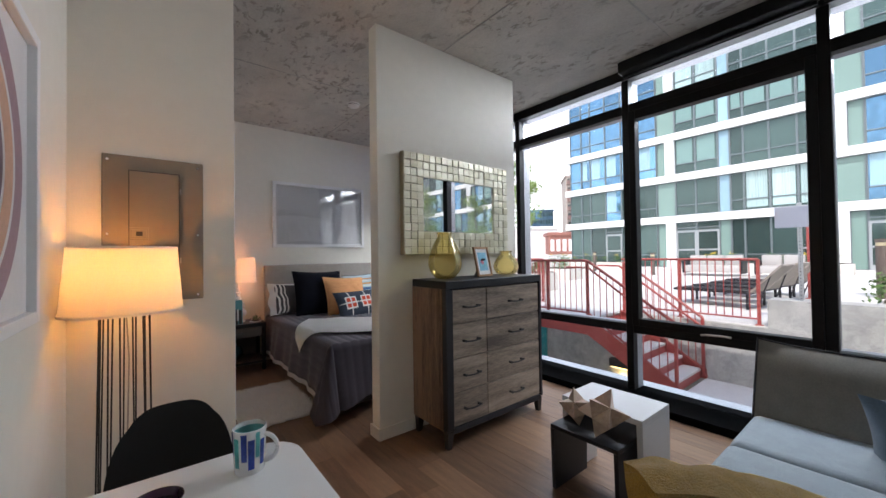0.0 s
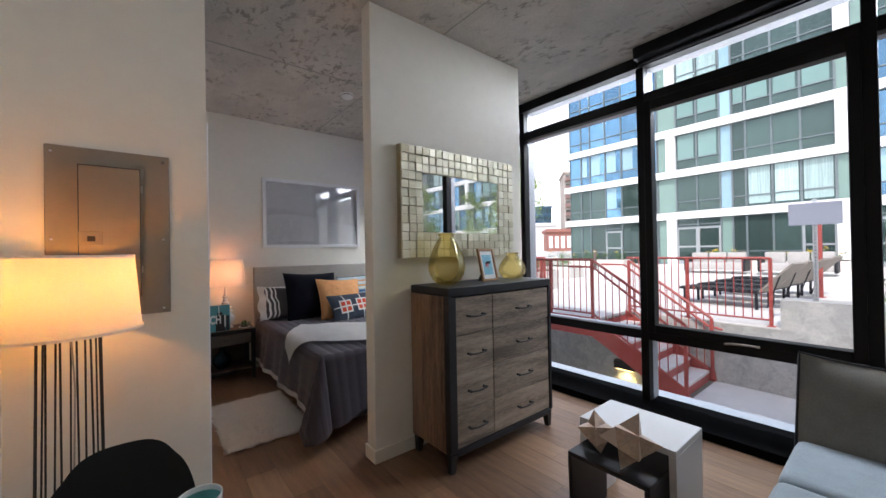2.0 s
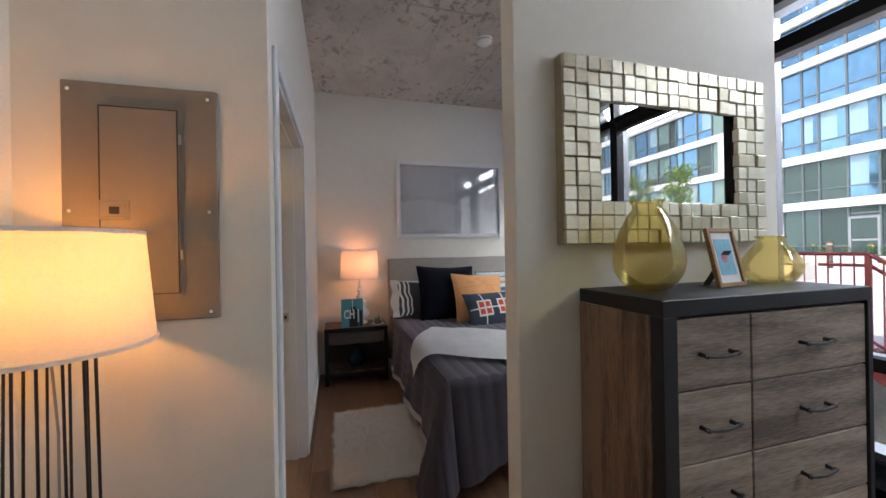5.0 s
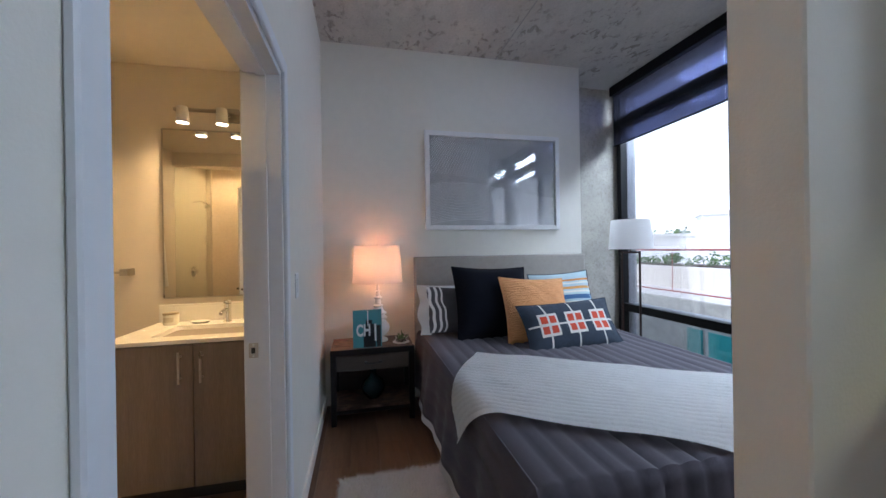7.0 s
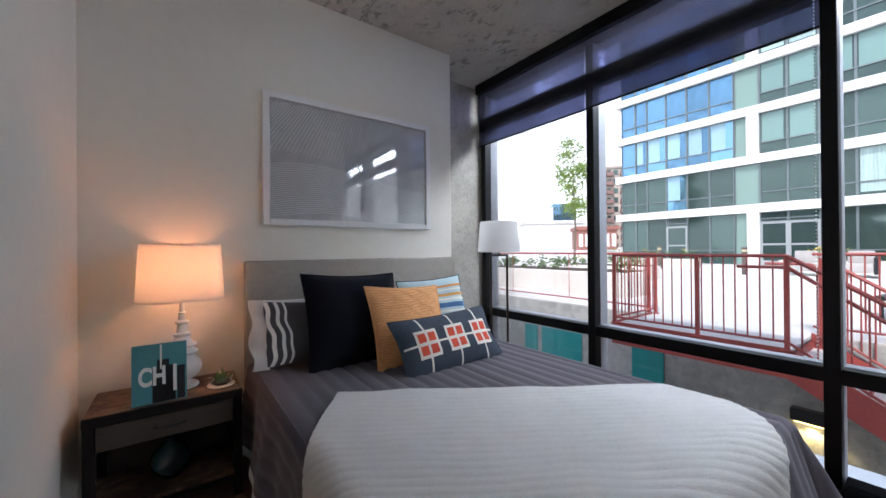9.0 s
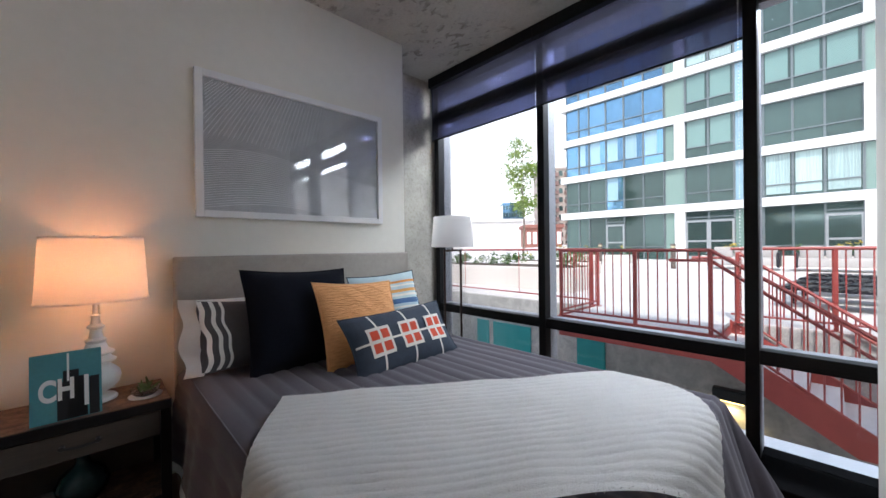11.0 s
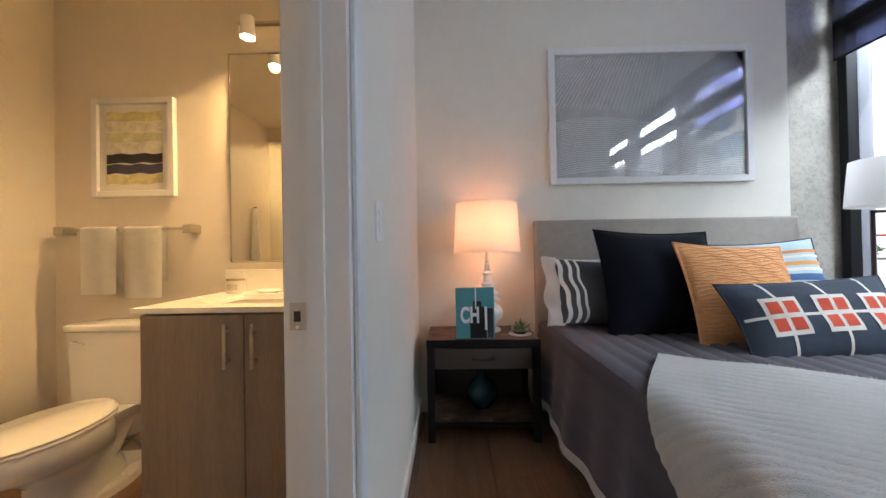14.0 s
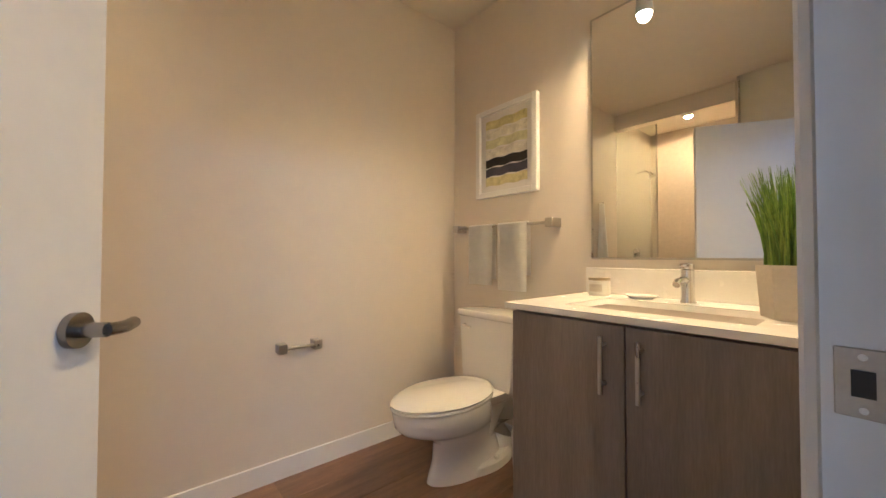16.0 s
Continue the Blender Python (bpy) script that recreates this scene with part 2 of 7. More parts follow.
M_STEEL = mat("brushed_nickel", (0.50, 0.47, 0.42), 0.3, metal=1.0, var=0.06, scale=20)
M_CHROME = mat("chrome", (0.8, 0.8, 0.8), 0.08, metal=1.0, var=0.01)
M_BLACK = mat("black_metal", (0.018, 0.017, 0.017), 0.45, var=0.2, scale=10)
M_MIRROR = mat("mirror_silver", (0.92, 0.93, 0.93), 0.0, metal=1.0, var=0.0)
M_TEAL = mat("teal_panel", (0.02, 0.30, 0.30), 0.5, var=0.1)
M_PLANK = mat("oak_plank", (0.31, 0.185, 0.108), 0.34, var=0.2, scale=3.0, stretch=(9, 1, 1), dark=(0.135, 0.078, 0.048), lo=0.25, hi=0.75, rnd=0.35, bump=0.06, bscale=30, fine=0.35)
M_GROUT = mat("plank_joint", (0.13, 0.085, 0.055), 0.8, var=0.1)


# ---- mesh helpers ----
def bm_new():
    return bmesh.new()


def box(bm, x0, x1, y0, y1, z0, z1, bev=0.0, seg=1, m=None):
    r = bmesh.ops.create_cube(bm, size=1)
    vs = r["verts"]
    mm = Matrix.Translation(((x0 + x1) / 2, (y0 + y1) / 2, (z0 + z1) / 2)) @ Matrix.Diagonal((abs(x1 - x0), abs(y1 - y0), abs(z1 - z0), 1))
    bmesh.ops.transform(bm, matrix=(m @ mm) if m else mm, verts=vs)
    if bev:
        es = list({e for v in vs for e in v.link_edges})
        bmesh.ops.bevel(bm, geom=es, offset=bev, segments=seg, affect="EDGES", profile=0.6)
    return bm


def cyl(bm, p, q, r0, r1=None, n=12, caps=True):
    p, q = Vector(p), Vector(q)
    d = q - p
    m = Matrix.Translation((p + q) / 2) @ d.to_track_quat("Z", "Y").to_matrix().to_4x4()
    bmesh.ops.create_cone(bm, cap_ends=caps, segments=n, radius1=r0, radius2=r0 if r1 is None else r1, depth=d.length, matrix=m)
    return bm


def lathe(bm, prof, n=32, centre=(0, 0, 0), close=False):
    rings = []
    for r, z in prof:
        rings.append([bm.verts.new((centre[0] + r * math.cos(2 * math.pi * i / n), centre[1] + r * math.sin(2 * math.pi * i / n), centre[2] + z)) for i in range(n)])
    for a, b in zip(rings, rings[1:]):
        for i in range(n):
            bm.faces.new((a[i], a[(i + 1) % n], b[(i + 1) % n], b[i]))
    if close:
        bm.faces.new(list(reversed(rings[0])))
        bm.faces.new(rings[-1])
    return bm


def tube(bm, pts, r, n=8, closed=False):
    pts = [Vector(p) for p in pts]
    rings = []
    k = len(pts)
    for i, p in enumerate(pts):
        if closed:
            d = pts[(i + 1) % k] - pts[i - 1]
        else:
            d = pts[min(i + 1, k - 1)] - pts[max(i - 1, 0)]
        q = d.to_track_quat("Z", "Y")
        rings.append([bm.verts.new(p + q @ Vector((r * math.cos(2 * math.pi * j / n), r * math.sin(2 * math.pi * j / n), 0))) for j in range(n)])
    prs = list(zip(rings, rings[1:])) + ([(rings[-1], rings[0])] if closed else [])
    for a, b in prs:
        for j in range(n):
            bm.faces.new((a[j], a[(j + 1) % n], b[(j + 1) % n], b[j]))
    if not closed:
        bm.faces.new(list(reversed(rings[0])))
        bm.faces.new(rings[-1])
    return bm


def grid(bm, f, nu, nv):
    """A sheet of nu by nv cells from f(u, v), u and v from 0 to 1."""
    vs = [[bm.verts.new(f(i / nu, j / nv)) for i in range(nu + 1)] for j in range(nv + 1)]
    for j in range(nv):
        for i in range(nu):
            bm.faces.new((vs[j][i], vs[j][i + 1], vs[j + 1][i + 1], vs[j + 1][i]))
    return bm


def prism(bm, outline, z0, z1):
    """An upright solid over an outline of (x, y) points, counter-clockwise."""
    a = [bm.verts.new((x, y, z0)) for x, y in outline]
    b = [bm.verts.new((x, y, z1)) for x, y in outline]
    n = len(a)
    for i in range(n):
        bm.faces.new((a[i], a[(i + 1) % n], b[(i + 1) % n], b[i]))
    bm.faces.new(list(reversed(a)))
    bm.faces.new(b)
    return bm


def mesh_of(name, bm, material, smooth=False):
    bmesh.ops.recalc_face_normals(bm, faces=bm.faces[:])
    me = bpy.data.meshes.new(name)
    bm.to_mesh(me)
    bm.free()
    me.materials.append(material)
    if smooth:
        for p in me.polygons:
            p.use_smooth = True
        me.set_sharp_from_angle(angle=radians(40))
    return me


def thing(name, place=(0, 0, 0), label="", category="", group="", turn=0, kind=""):
    ob = new(name)
    ob.empty_display_size = 0.1
    ob.matrix_basis = pose(*place, 0, 0, turn)
    return tagged(ob, label, category, group, kind)


def part(name, bm, material, parent, label="", smooth=False):
    ob = new(name, mesh_of(name, bm, material, smooth))
    ob.parent = parent
    if label:
        ob["label"] = label
    return ob


def solid(name, bm, material, label="", category="", kind="structure", smooth=False, group=""):
    return tagged(new(name, mesh_of(name, bm, material, smooth)), label, category, group, kind)


def text_on(name, words, size, material, parent, m, depth=0.001, align="CENTER", label=""):
    c = bpy.data.curves.new(name, "FONT")
    c.body, c.size, c.extrude, c.align_x, c.align_y, c.offset = words, size, depth, align, "CENTER", size * 0.035
    tmp = bpy.data.objects.new(name, c)
    me = bpy.data.meshes.new_from_object(tmp)
    bpy.data.objects.remove(tmp)
    me.materials.clear()
    me.materials.append(material)
    me.transform(m)
    ob = new(name, me)
    ob.parent = parent
    if label:
        ob["label"] = label
    return ob


# ---- structure ----
CEIL, WX = 3.07, 4.33                 # ceiling height; inner face of the window wall
LIV_X, PAN_Y, BW_X, HB_Y = 0.51, 4.26, 1.187, 7.10
PT_X0, PT_X1, PT_Y0, PT_Y1 = 2.112, 3.637, 4.275, 4.39
DO_Y0, DO_Y1, DO_Z = 4.40, 5.47, 2.03     # bathroom door opening
BX0, BX1, BY1, BCEIL = -0.70, 1.05, 6.59, 2.52
BACK_Y, FAR_Y = -2.6, 7.50

b = bm_new(); box(b, -3.2, WX + 0.25, BACK_Y - 0.2, FAR_Y + 0.2, -0.25, -0.012)
solid("floor", b, M_GROUT, "brown wood plank floor through the apartment", "floor")
b = bm_new(); box(b, -3.2, WX + 0.3, BACK_Y - 0.2, FAR_Y + 0.2, CEIL, CEIL + 0.25)
solid("ceiling", b, M_CEIL, "raw grey cast concrete ceiling with pale blotches", "ceiling")
b = bm_new()
for yy in (0.6, 3.02, 5.44):
    box(b, BW_X, WX, yy - 0.006, yy + 0.006, CEIL - 0.004, CEIL + 0.01)
for xx in (2.75,):
    box(b, xx - 0.005, xx + 0.005, BACK_Y, FAR_Y, CEIL - 0.003, CEIL + 0.01)
solid("ceiling_joint", b, M_CONC, "faint raised formwork seams in concrete ceiling", "ceiling")

# living room: left wall, wall with the breaker panel, back wall
b = bm_new(); box(b, LIV_X - 0.15, LIV_X, BACK_Y, PAN_Y + 0.02, 0, CEIL)
solid("wall_living_side", b, M_WALL, "plain warm white painted living room wall", "wall")
b = bm_new(); box(b, LIV_X, BW_X - 0.137, PAN_Y, PAN_Y + 0.12, 0, CEIL); box(b, BW_X - 0.137, BW_X, PAN_Y, DO_Y0, 0, CEIL)
box(b, BW_X - 0.137, BW_X, DO_Y0, DO_Y1, DO_Z, CEIL); box(b, BW_X - 0.137, BW_X, DO_Y1, HB_Y + 0.12, 0, CEIL)
bmesh.ops.remove_doubles(b, verts=b.verts[:], dist=0.0005)
solid("wall_bath_side", b, M_WALL, "white painted wall with bathroom doorway", "wall")
b = bm_new(); box(b, BW_X, 3.62, HB_Y, HB_Y + 0.5, 0, CEIL)
solid("wall_headboard", b, M_WALL, "pale grey-white painted wall behind bed", "wall")
b = bm_new(); box(b, 3.62, WX + 0.25, FAR_Y, FAR_Y + 0.2, 0, CEIL)
solid("wall_concrete_end", b, M_COL, "raw concrete column face beside bedroom window", "wall")
b = bm_new(); box(b, PT_X0, PT_X1, PT_Y0, PT_Y1, 0, CEIL, 0.004)
solid("wall_partition", b, M_WALL, "free-standing white painted partition wall", "wall")
b = bm_new(); box(b, -3.2, WX + 0.25, BACK_Y - 0.2, BACK_Y, 0, CEIL)
solid("wall_living_back", b, M_WALL, "plain warm white wall closing living room", "wall")

# skirting
b = bm_new()
box(b, LIV_X, BW_X, PAN_Y - 0.012, PAN_Y, 0, 0.085)
box(b, LIV_X, LIV_X + 0.012, BACK_Y, PAN_Y - 0.012, 0, 0.085)
box(b, PT_X0 - 0.012, PT_X1, PT_Y0 - 0.012, PT_Y0, 0, 0.085)
box(b, PT_X0 - 0.012, PT_X0, PT_Y0, PT_Y1 + 0.012, 0, 0.085)
box(b, BW_X, BW_X + 0.012, DO_Y1 + 0.06, HB_Y, 0, 0.085)
box(b, BW_X + 0.012, 3.62, HB_Y - 0.012, HB_Y, 0, 0.085)
solid("baseboard", b, M_WALL, "painted flat baseboard along apartment walls", "baseboard")

# bathroom shell
b = bm_new(); box(b, BX0 - 0.12, BX0, 3.3, BY1 + 0.12, 0, CEIL)
solid("wall_bath_far", b, M_BATHWALL, "warm white bathroom wall with paper holder", "wall")
b = bm_new(); box(b, BX0, BX1, BY1, BY1 + 0.12, 0, CEIL)
solid("wall_bath_vanity", b, M_BATHWALL, "warm white bathroom wall behind vanity", "wall")
b = bm_new(); box(b, BX0, LIV_X - 0.15, 3.3, PAN_Y + 0.12, BCEIL, BCEIL + 0.06); box(b, BX0, BX1, PAN_Y + 0.12, BY1, BCEIL, BCEIL + 0.06)
solid("ceiling_bath", b, M_BATHWALL, "smooth painted lower bathroom ceiling", "ceiling")
b = bm_new(); box(b, BX0, LIV_X - 0.15, 3.18, 3.3, 0, BCEIL); box(b, LIV_X - 0.15, LIV_X - 0.147, 3.3, PAN_Y + 0.1, 0, BCEIL)
box(b, 0.33, 0.36, 3.3, 4.28, 0, BCEIL)
solid("wall_bath_shower", b, mat("shower_tile", (0.62, 0.55, 0.46), 0.3, var=0.06, scale=3), "beige tiled shower walls", "wall")
b = bm_new(); box(b, BX0, 0.33, 4.18, 4.28, 2.36, BCEIL)
solid("wall_shower_header", b, M_BATHWALL, "painted header over shower opening", "wall")
b = bm_new(); box(b, BX0, BX0 + 0.012, 4.3, BY1, 0, 0.09); box(b, BX0 + 0.012, BX1, BY1 - 0.012, BY1, 0, 0.09)
solid("baseboard_bath", b, M_WHITE, "white painted bathroom baseboard", "baseboard")

# bathroom door frame
b = bm_new()
CW, CT = 0.056, 0.016
for x0, x1 in ((BW_X, BW_X + CT), (BX1 - CT, BX1)):
    box(b, x0, x1, DO_Y0 - CW, DO_Y0, 0, DO_Z + CW, 0.004)
    box(b, x0, x1, DO_Y1, DO_Y1 + CW, 0, DO_Z + CW, 0.004)
    box(b, x0, x1, DO_Y0, DO_Y1, DO_Z, DO_Z + CW, 0.004)
for y0, y1 in ((DO_Y0, DO_Y0 + 0.02), (DO_Y1 - 0.02, DO_Y1)):
    box(b, BX1, BW_X, y0, y1, 0, DO_Z - 0.02)
box(b, BX1, BW_X, DO_Y0, DO_Y1, DO_Z - 0.02, DO_Z)
box(b, BX1 + 0.05, BX1 + 0.085, DO_Y0 + 0.02, DO_Y0 + 0.032, 0, DO_Z - 0.02)
box(b, BX1 + 0.05, BX1 + 0.085, DO_Y1 - 0.032, DO_Y1 - 0.02, 0, DO_Z - 0.02)
box(b, BX1 + 0.05, BX1 + 0.085, DO_Y0 + 0.032, DO_Y1 - 0.032, DO_Z - 0.032, DO_Z - 0.02)
frame_ob = solid("trim_bath_door", b, M_DOORPAINT, "white painted door casing and jamb", "door frame")
YJ = DO_Y1 - 0.02
part("strike_plate", box(bm_new(), BX1 + 0.008, BX1 + 0.042, YJ - 0.0025, YJ + 0.001, 0.888, 0.946, 0.001), M_STEEL, frame_ob, "brushed metal strike plate")
# black block over the plate, painted as the shade inside the latch hole
part("latch_hole", box(bm_new(), BX1 + 0.018, BX1 + 0.032, YJ - 0.0045, YJ - 0.002, 0.906, 0.928), M_BLACK, frame_ob)
for z in (0.895, 0.939):
    part("screw", cyl(bm_new(), (BX1 + 0.025, YJ - 0.002, z), (BX1 + 0.025, YJ - 0.0035, z), 0.003, n=10), M_CHROME, frame_ob)

# open bathroom door leaf, swung into the bathroom
DL = 0.97
leaf = thing("door_1", (BX1 - 0.01, DO_Y0 + 0.025, 0), "white painted bathroom door standing open, with lever", "door", kind="structure")
leaf.matrix_basis = pose(BX1 - 0.01, DO_Y0 + 0.03, 0, 0, 0, 148)
part("leaf", box(bm_new(), 0, DL, 0, 0.044, 0.012, DO_Z - 0.025, 0.003), M_DOORPAINT, leaf)
for side in (-1, 1):
    yb = -0.001 if side < 0 else 0.045
    lv = bm_new()
    cyl(lv, (DL - 0.06, yb, 0.905), (DL - 0.06, yb + side * 0.012, 0.905), 0.028, n=24)
    cyl(lv, (DL - 0.06, yb, 0.905), (DL - 0.06, yb + side * 0.05, 0.905), 0.012, n=16)
    tube(lv, [(DL - 0.06, yb + side * 0.048, 0.905), (DL - 0.042, yb + side * 0.052, 0.904), (DL - 0.022, yb + side * 0.053, 0.904), (DL + 0.002, yb + side * 0.048, 0.906)], 0.0105, 10)
    part("lever_handle", lv, mat("dark_nickel", (0.30, 0.28, 0.26), 0.22, metal=1.0, var=0.1), leaf, "brushed nickel lever handle", True)

# window wall: sill, mullions, transoms, panes
MULL = [7.44, 6.16, 4.81, 3.50, 2.19, 0.88, -0.43, -1.74]
win = thing("window_1", (0, 0, 0), "black aluminium floor-to-ceiling window wall with clear panes", "window", kind="structure")
part("window_sill", box(bm_new(), 4.07, WX + 0.2, BACK_Y, FAR_Y, -0.01, 0.06, 0.004), mat("matt_black_sill", (0.003, 0.003, 0.0035), 0.9, var=0.3, scale=8, spec=0.05), win)
part("head_frame", box(bm_new(), WX - 0.02, WX + 0.083, BACK_Y, FAR_Y, 2.97, CEIL - 0.001, 0.003), M_FRAME, win)
part("outer_head", box(bm_new(), WX + 0.084, WX + 0.20, BACK_Y, FAR_Y, 2.972, CEIL - 0.002, 0.003), M_FRAMEOUT, win, "grey outer frame cap")
part("outer_ledge", box(bm_new(), WX + 0.201, WX + 0.42, BACK_Y, FAR_Y, -0.03, 0.035, 0.004), mat("pale_ledge_metal", (0.50, 0.52, 0.55), 0.45, metal=0.2, var=0.06), win, "pale metal ledge outside the glass")
for i, y in enumerate(MULL):
    part("mullion", box(bm_new(), WX, WX + 0.083, y - 0.032, y + 0.032, 0.06, 2.97, 0.003), M_FRAME, win)
    part("outer_mullion", box(bm_new(), WX + 0.084, WX + 0.19, y - 0.031, y + 0.031, 0.06, 2.971, 0.003), M_FRAMEOUT, win)
ends = [FAR_Y] + MULL + [BACK_Y]
for a, c in zip(MULL, MULL[1:]):
    y0, y1 = c + 0.032, a - 0.032
    for z0, z1 in ((0.592, 0.672), (2.65, 2.74)):
        part("transom", box(bm_new(), WX + 0.004, WX + 0.0835, y0, y1, z0, z1, 0.003), M_FRAME, win)
        part("outer_transom", box(bm_new(), WX + 0.0845, WX + 0.17, y0, y1, z0, z1, 0.003), M_FRAMEOUT, win)
    for z0, z1 in ((0.06, 0.592), (0.672, 2.65), (2.74, 2.97)):
        p = part("pane", box(bm_new(), WX + 0.075, WX + 0.083, y0, y1, z0, z1), M_GLASS, win)
        p.visible_shadow = False
# opening sash in the living room bay
sash = bm_new()
SY0, SY1 = 2.222, 3.468
for y0, y1, z0, z1 in ((SY0, SY0 + 0.06, 0.665, 2.66), (SY1 - 0.06, SY1, 0.665, 2.66), (SY0 + 0.06, SY1 - 0.06, 0.665, 0.732), (SY0 + 0.06, SY1 - 0.06, 2.575, 2.66)):
    box(sash, WX - 0.02, WX + 0.07, y0, y1, z0, z1, 0.004)
part("sash_frame", sash, M_FRAME, win)
part("sash_handle", tube(bm_new(), [(WX - 0.03, 2.72, 0.675), (WX - 0.045, 2.78, 0.68), (WX - 0.045, 2.88, 0.675), (WX - 0.03, 2.92, 0.665)], 0.008), M_STEEL, win, "silver window crank handle", True)
# unseen wall above and around the storey; its upper part is added to shade the yard
b = bm_new(); box(b, WX - 0.1, WX + 0.35, BACK_Y - 6, FAR_Y + 6, CEIL + 0.25, 4.6); box(b, WX - 0.1, WX + 0.25, BACK_Y - 6, BACK_Y - 0.2, -2.4, CEIL + 0.25); box(b, WX - 0.1, WX + 0.25, FAR_Y + 0.2, FAR_Y + 6, -2.4, CEIL + 0.25)
box(b, WX - 0.1, WX + 0.3, BACK_Y - 0.2, FAR_Y + 0.2, -2.4, -0.26)
solid("wall_outside", b, M_CONC, "unseen plain concrete outside wall that shades the yard", "wall")


# ---- living room ----
M_GREYWOOD = mat("weathered_grey_wood", (0.41, 0.33, 0.255), 0.6, scale=2.2, stretch=(1, 6, 9), dark=(0.095, 0.073, 0.057), lo=0.34, hi=0.70, rnd=0.14, bump=0.12, bscale=25, fine=0.4)
M_BROWNWOOD = mat("weathered_brown_wood", (0.27, 0.165, 0.105), 0.62, scale=2.2, stretch=(6, 9, 1), dark=(0.05, 0.03, 0.02), lo=0.38, hi=0.64, rnd=0.3, bump=0.12, bscale=25, fine=0.4)
M_CHAR = mat("charcoal_metal", (0.014, 0.015, 0.019), 0.5, var=0.15, scale=7, spec=0.35)
M_LINEN = veil("lampshade_linen", (0.82, 0.78, 0.72), 0.01)
M_BULB = mat("lit_bulb", (1, 0.8, 0.5), 0.5, emit=(1.0, 0.70, 0.38), power=8.0)
M_GOLDTILE = mat("champagne_metal_tile", (0.80, 0.76, 0.62), 0.36, metal=0.75, var=0.15, scale=9, stretch=(1, 1, 8), rnd=0.35, dark=(0.60, 0.55, 0.40))
M_AMBER = tinted_glass("amber_glass", (1.0, 0.955, 0.77), (1.0, 0.66, 0.08), 0.03)
M_PANELGREY = mat("taupe_enamel", (0.235, 0.205, 0.165), 0.42, var=0.04, scale=2, bump=0.03, bscale=250)
M_TABLEWHITE = mat("gloss_white_top", (0.82, 0.82, 0.82), 0.14, var=0.01)
M_BLACKPLASTIC = mat("black_plastic", (0.012, 0.012, 0.013), 0.4, var=0.1)
M_SOFA = mat("blue_grey_fabric", (0.235, 0.285, 0.315), 0.9, var=0.12, scale=14, bump=0.25, bscale=420, sheen=0.3)
M_SOFABACK = mat("taupe_fabric", (0.20, 0.19, 0.165), 0.9, var=0.12, scale=14, bump=0.25, bscale=420, sheen=0.3)
M_NAVYFAB = mat("slate_blue_fabric", (0.10, 0.15, 0.205), 0.9, var=0.15, scale=12, bump=0.2, bscale=300, sheen=0.3)
M_MUSTARD = mat("mustard_wool", (0.52, 0.34, 0.085), 0.95, var=0.2, scale=25, bump=0.8, bscale=170, sheen=0.4)
M_BEIGEFACET = mat("pale_rose_wood_facet", (0.60, 0.47, 0.37), 0.5, var=0.1, scale=6, rnd=0.4, island=True, dark=(0.40, 0.29, 0.22))
M_OAKFRAME = mat("honey_oak", (0.36, 0.20, 0.09), 0.5, var=0.25, scale=4, stretch=(6, 1, 6))


def breaker_panel():
    t = thing("breaker_panel", (0.629, PAN_Y, 1.129), "taupe enamelled electrical breaker panel set on wall", "electrical panel")
    W, H = 0.407, 0.728
    part("cover_plate", box(bm_new(), 0, W, -0.012, 0, 0, H, 0.003), M_PANELGREY, t)
    d = bm_new()
    box(d, 0.098, 0.302, -0.026, -0.0115, 0.085, 0.655, 0.003)
    dr = part("panel_door", d, M_PANELGREY, t)
    f = bm_new()
    for x0, x1, z0, z1 in ((0.09, 0.098, 0.08, 0.662), (0.302, 0.312, 0.08, 0.662), (0.098, 0.302, 0.655, 0.662), (0.098, 0.302, 0.078, 0.085)):
        box(f, x0, x1, -0.018, -0.0115, z0, z1)
    part("door_surround", f, M_PANELGREY, t)
    # black strips on the door face paint the shade of the gap round it
    gp = bm_new()
    for x0, x1, z0, z1 in ((0.0985, 0.1015, 0.085, 0.655), (0.2985, 0.3015, 0.085, 0.655), (0.1015, 0.2985, 0.652, 0.655), (0.1015, 0.2985, 0.085, 0.088)):
        box(gp, x0, x1, -0.0272, -0.0255, z0, z1)
    part("door_gap", gp, M_BLACK, t)
    part("latch", box(box(bm_new(), 0.10, 0.175, -0.031, -0.0255, 0.312, 0.372, 0.002), 0.108, 0.167, -0.035, -0.0305, 0.322, 0.362, 0.0015), M_PANELGREY, dr)
    # no opening is cut: a black block paints the shade in the slot
    part("latch_slot", box(bm_new(), 0.127, 0.152, -0.0365, -0.0345, 0.330, 0.352), M_BLACK, dr)
    for z in (0.19, 0.55):
        part("hinge", box(bm_new(), 0.303, 0.309, -0.025, -0.018, z, z + 0.03), M_STEEL, t)
    for x in (0.02, W - 0.025):
        for z in (0.022, 0.34, H - 0.028):
            part("screw", cyl(bm_new(), (x, -0.0125, z), (x, -0.0155, z), 0.0065, 0.0055, 14), M_CHROME, t)


breaker_panel()


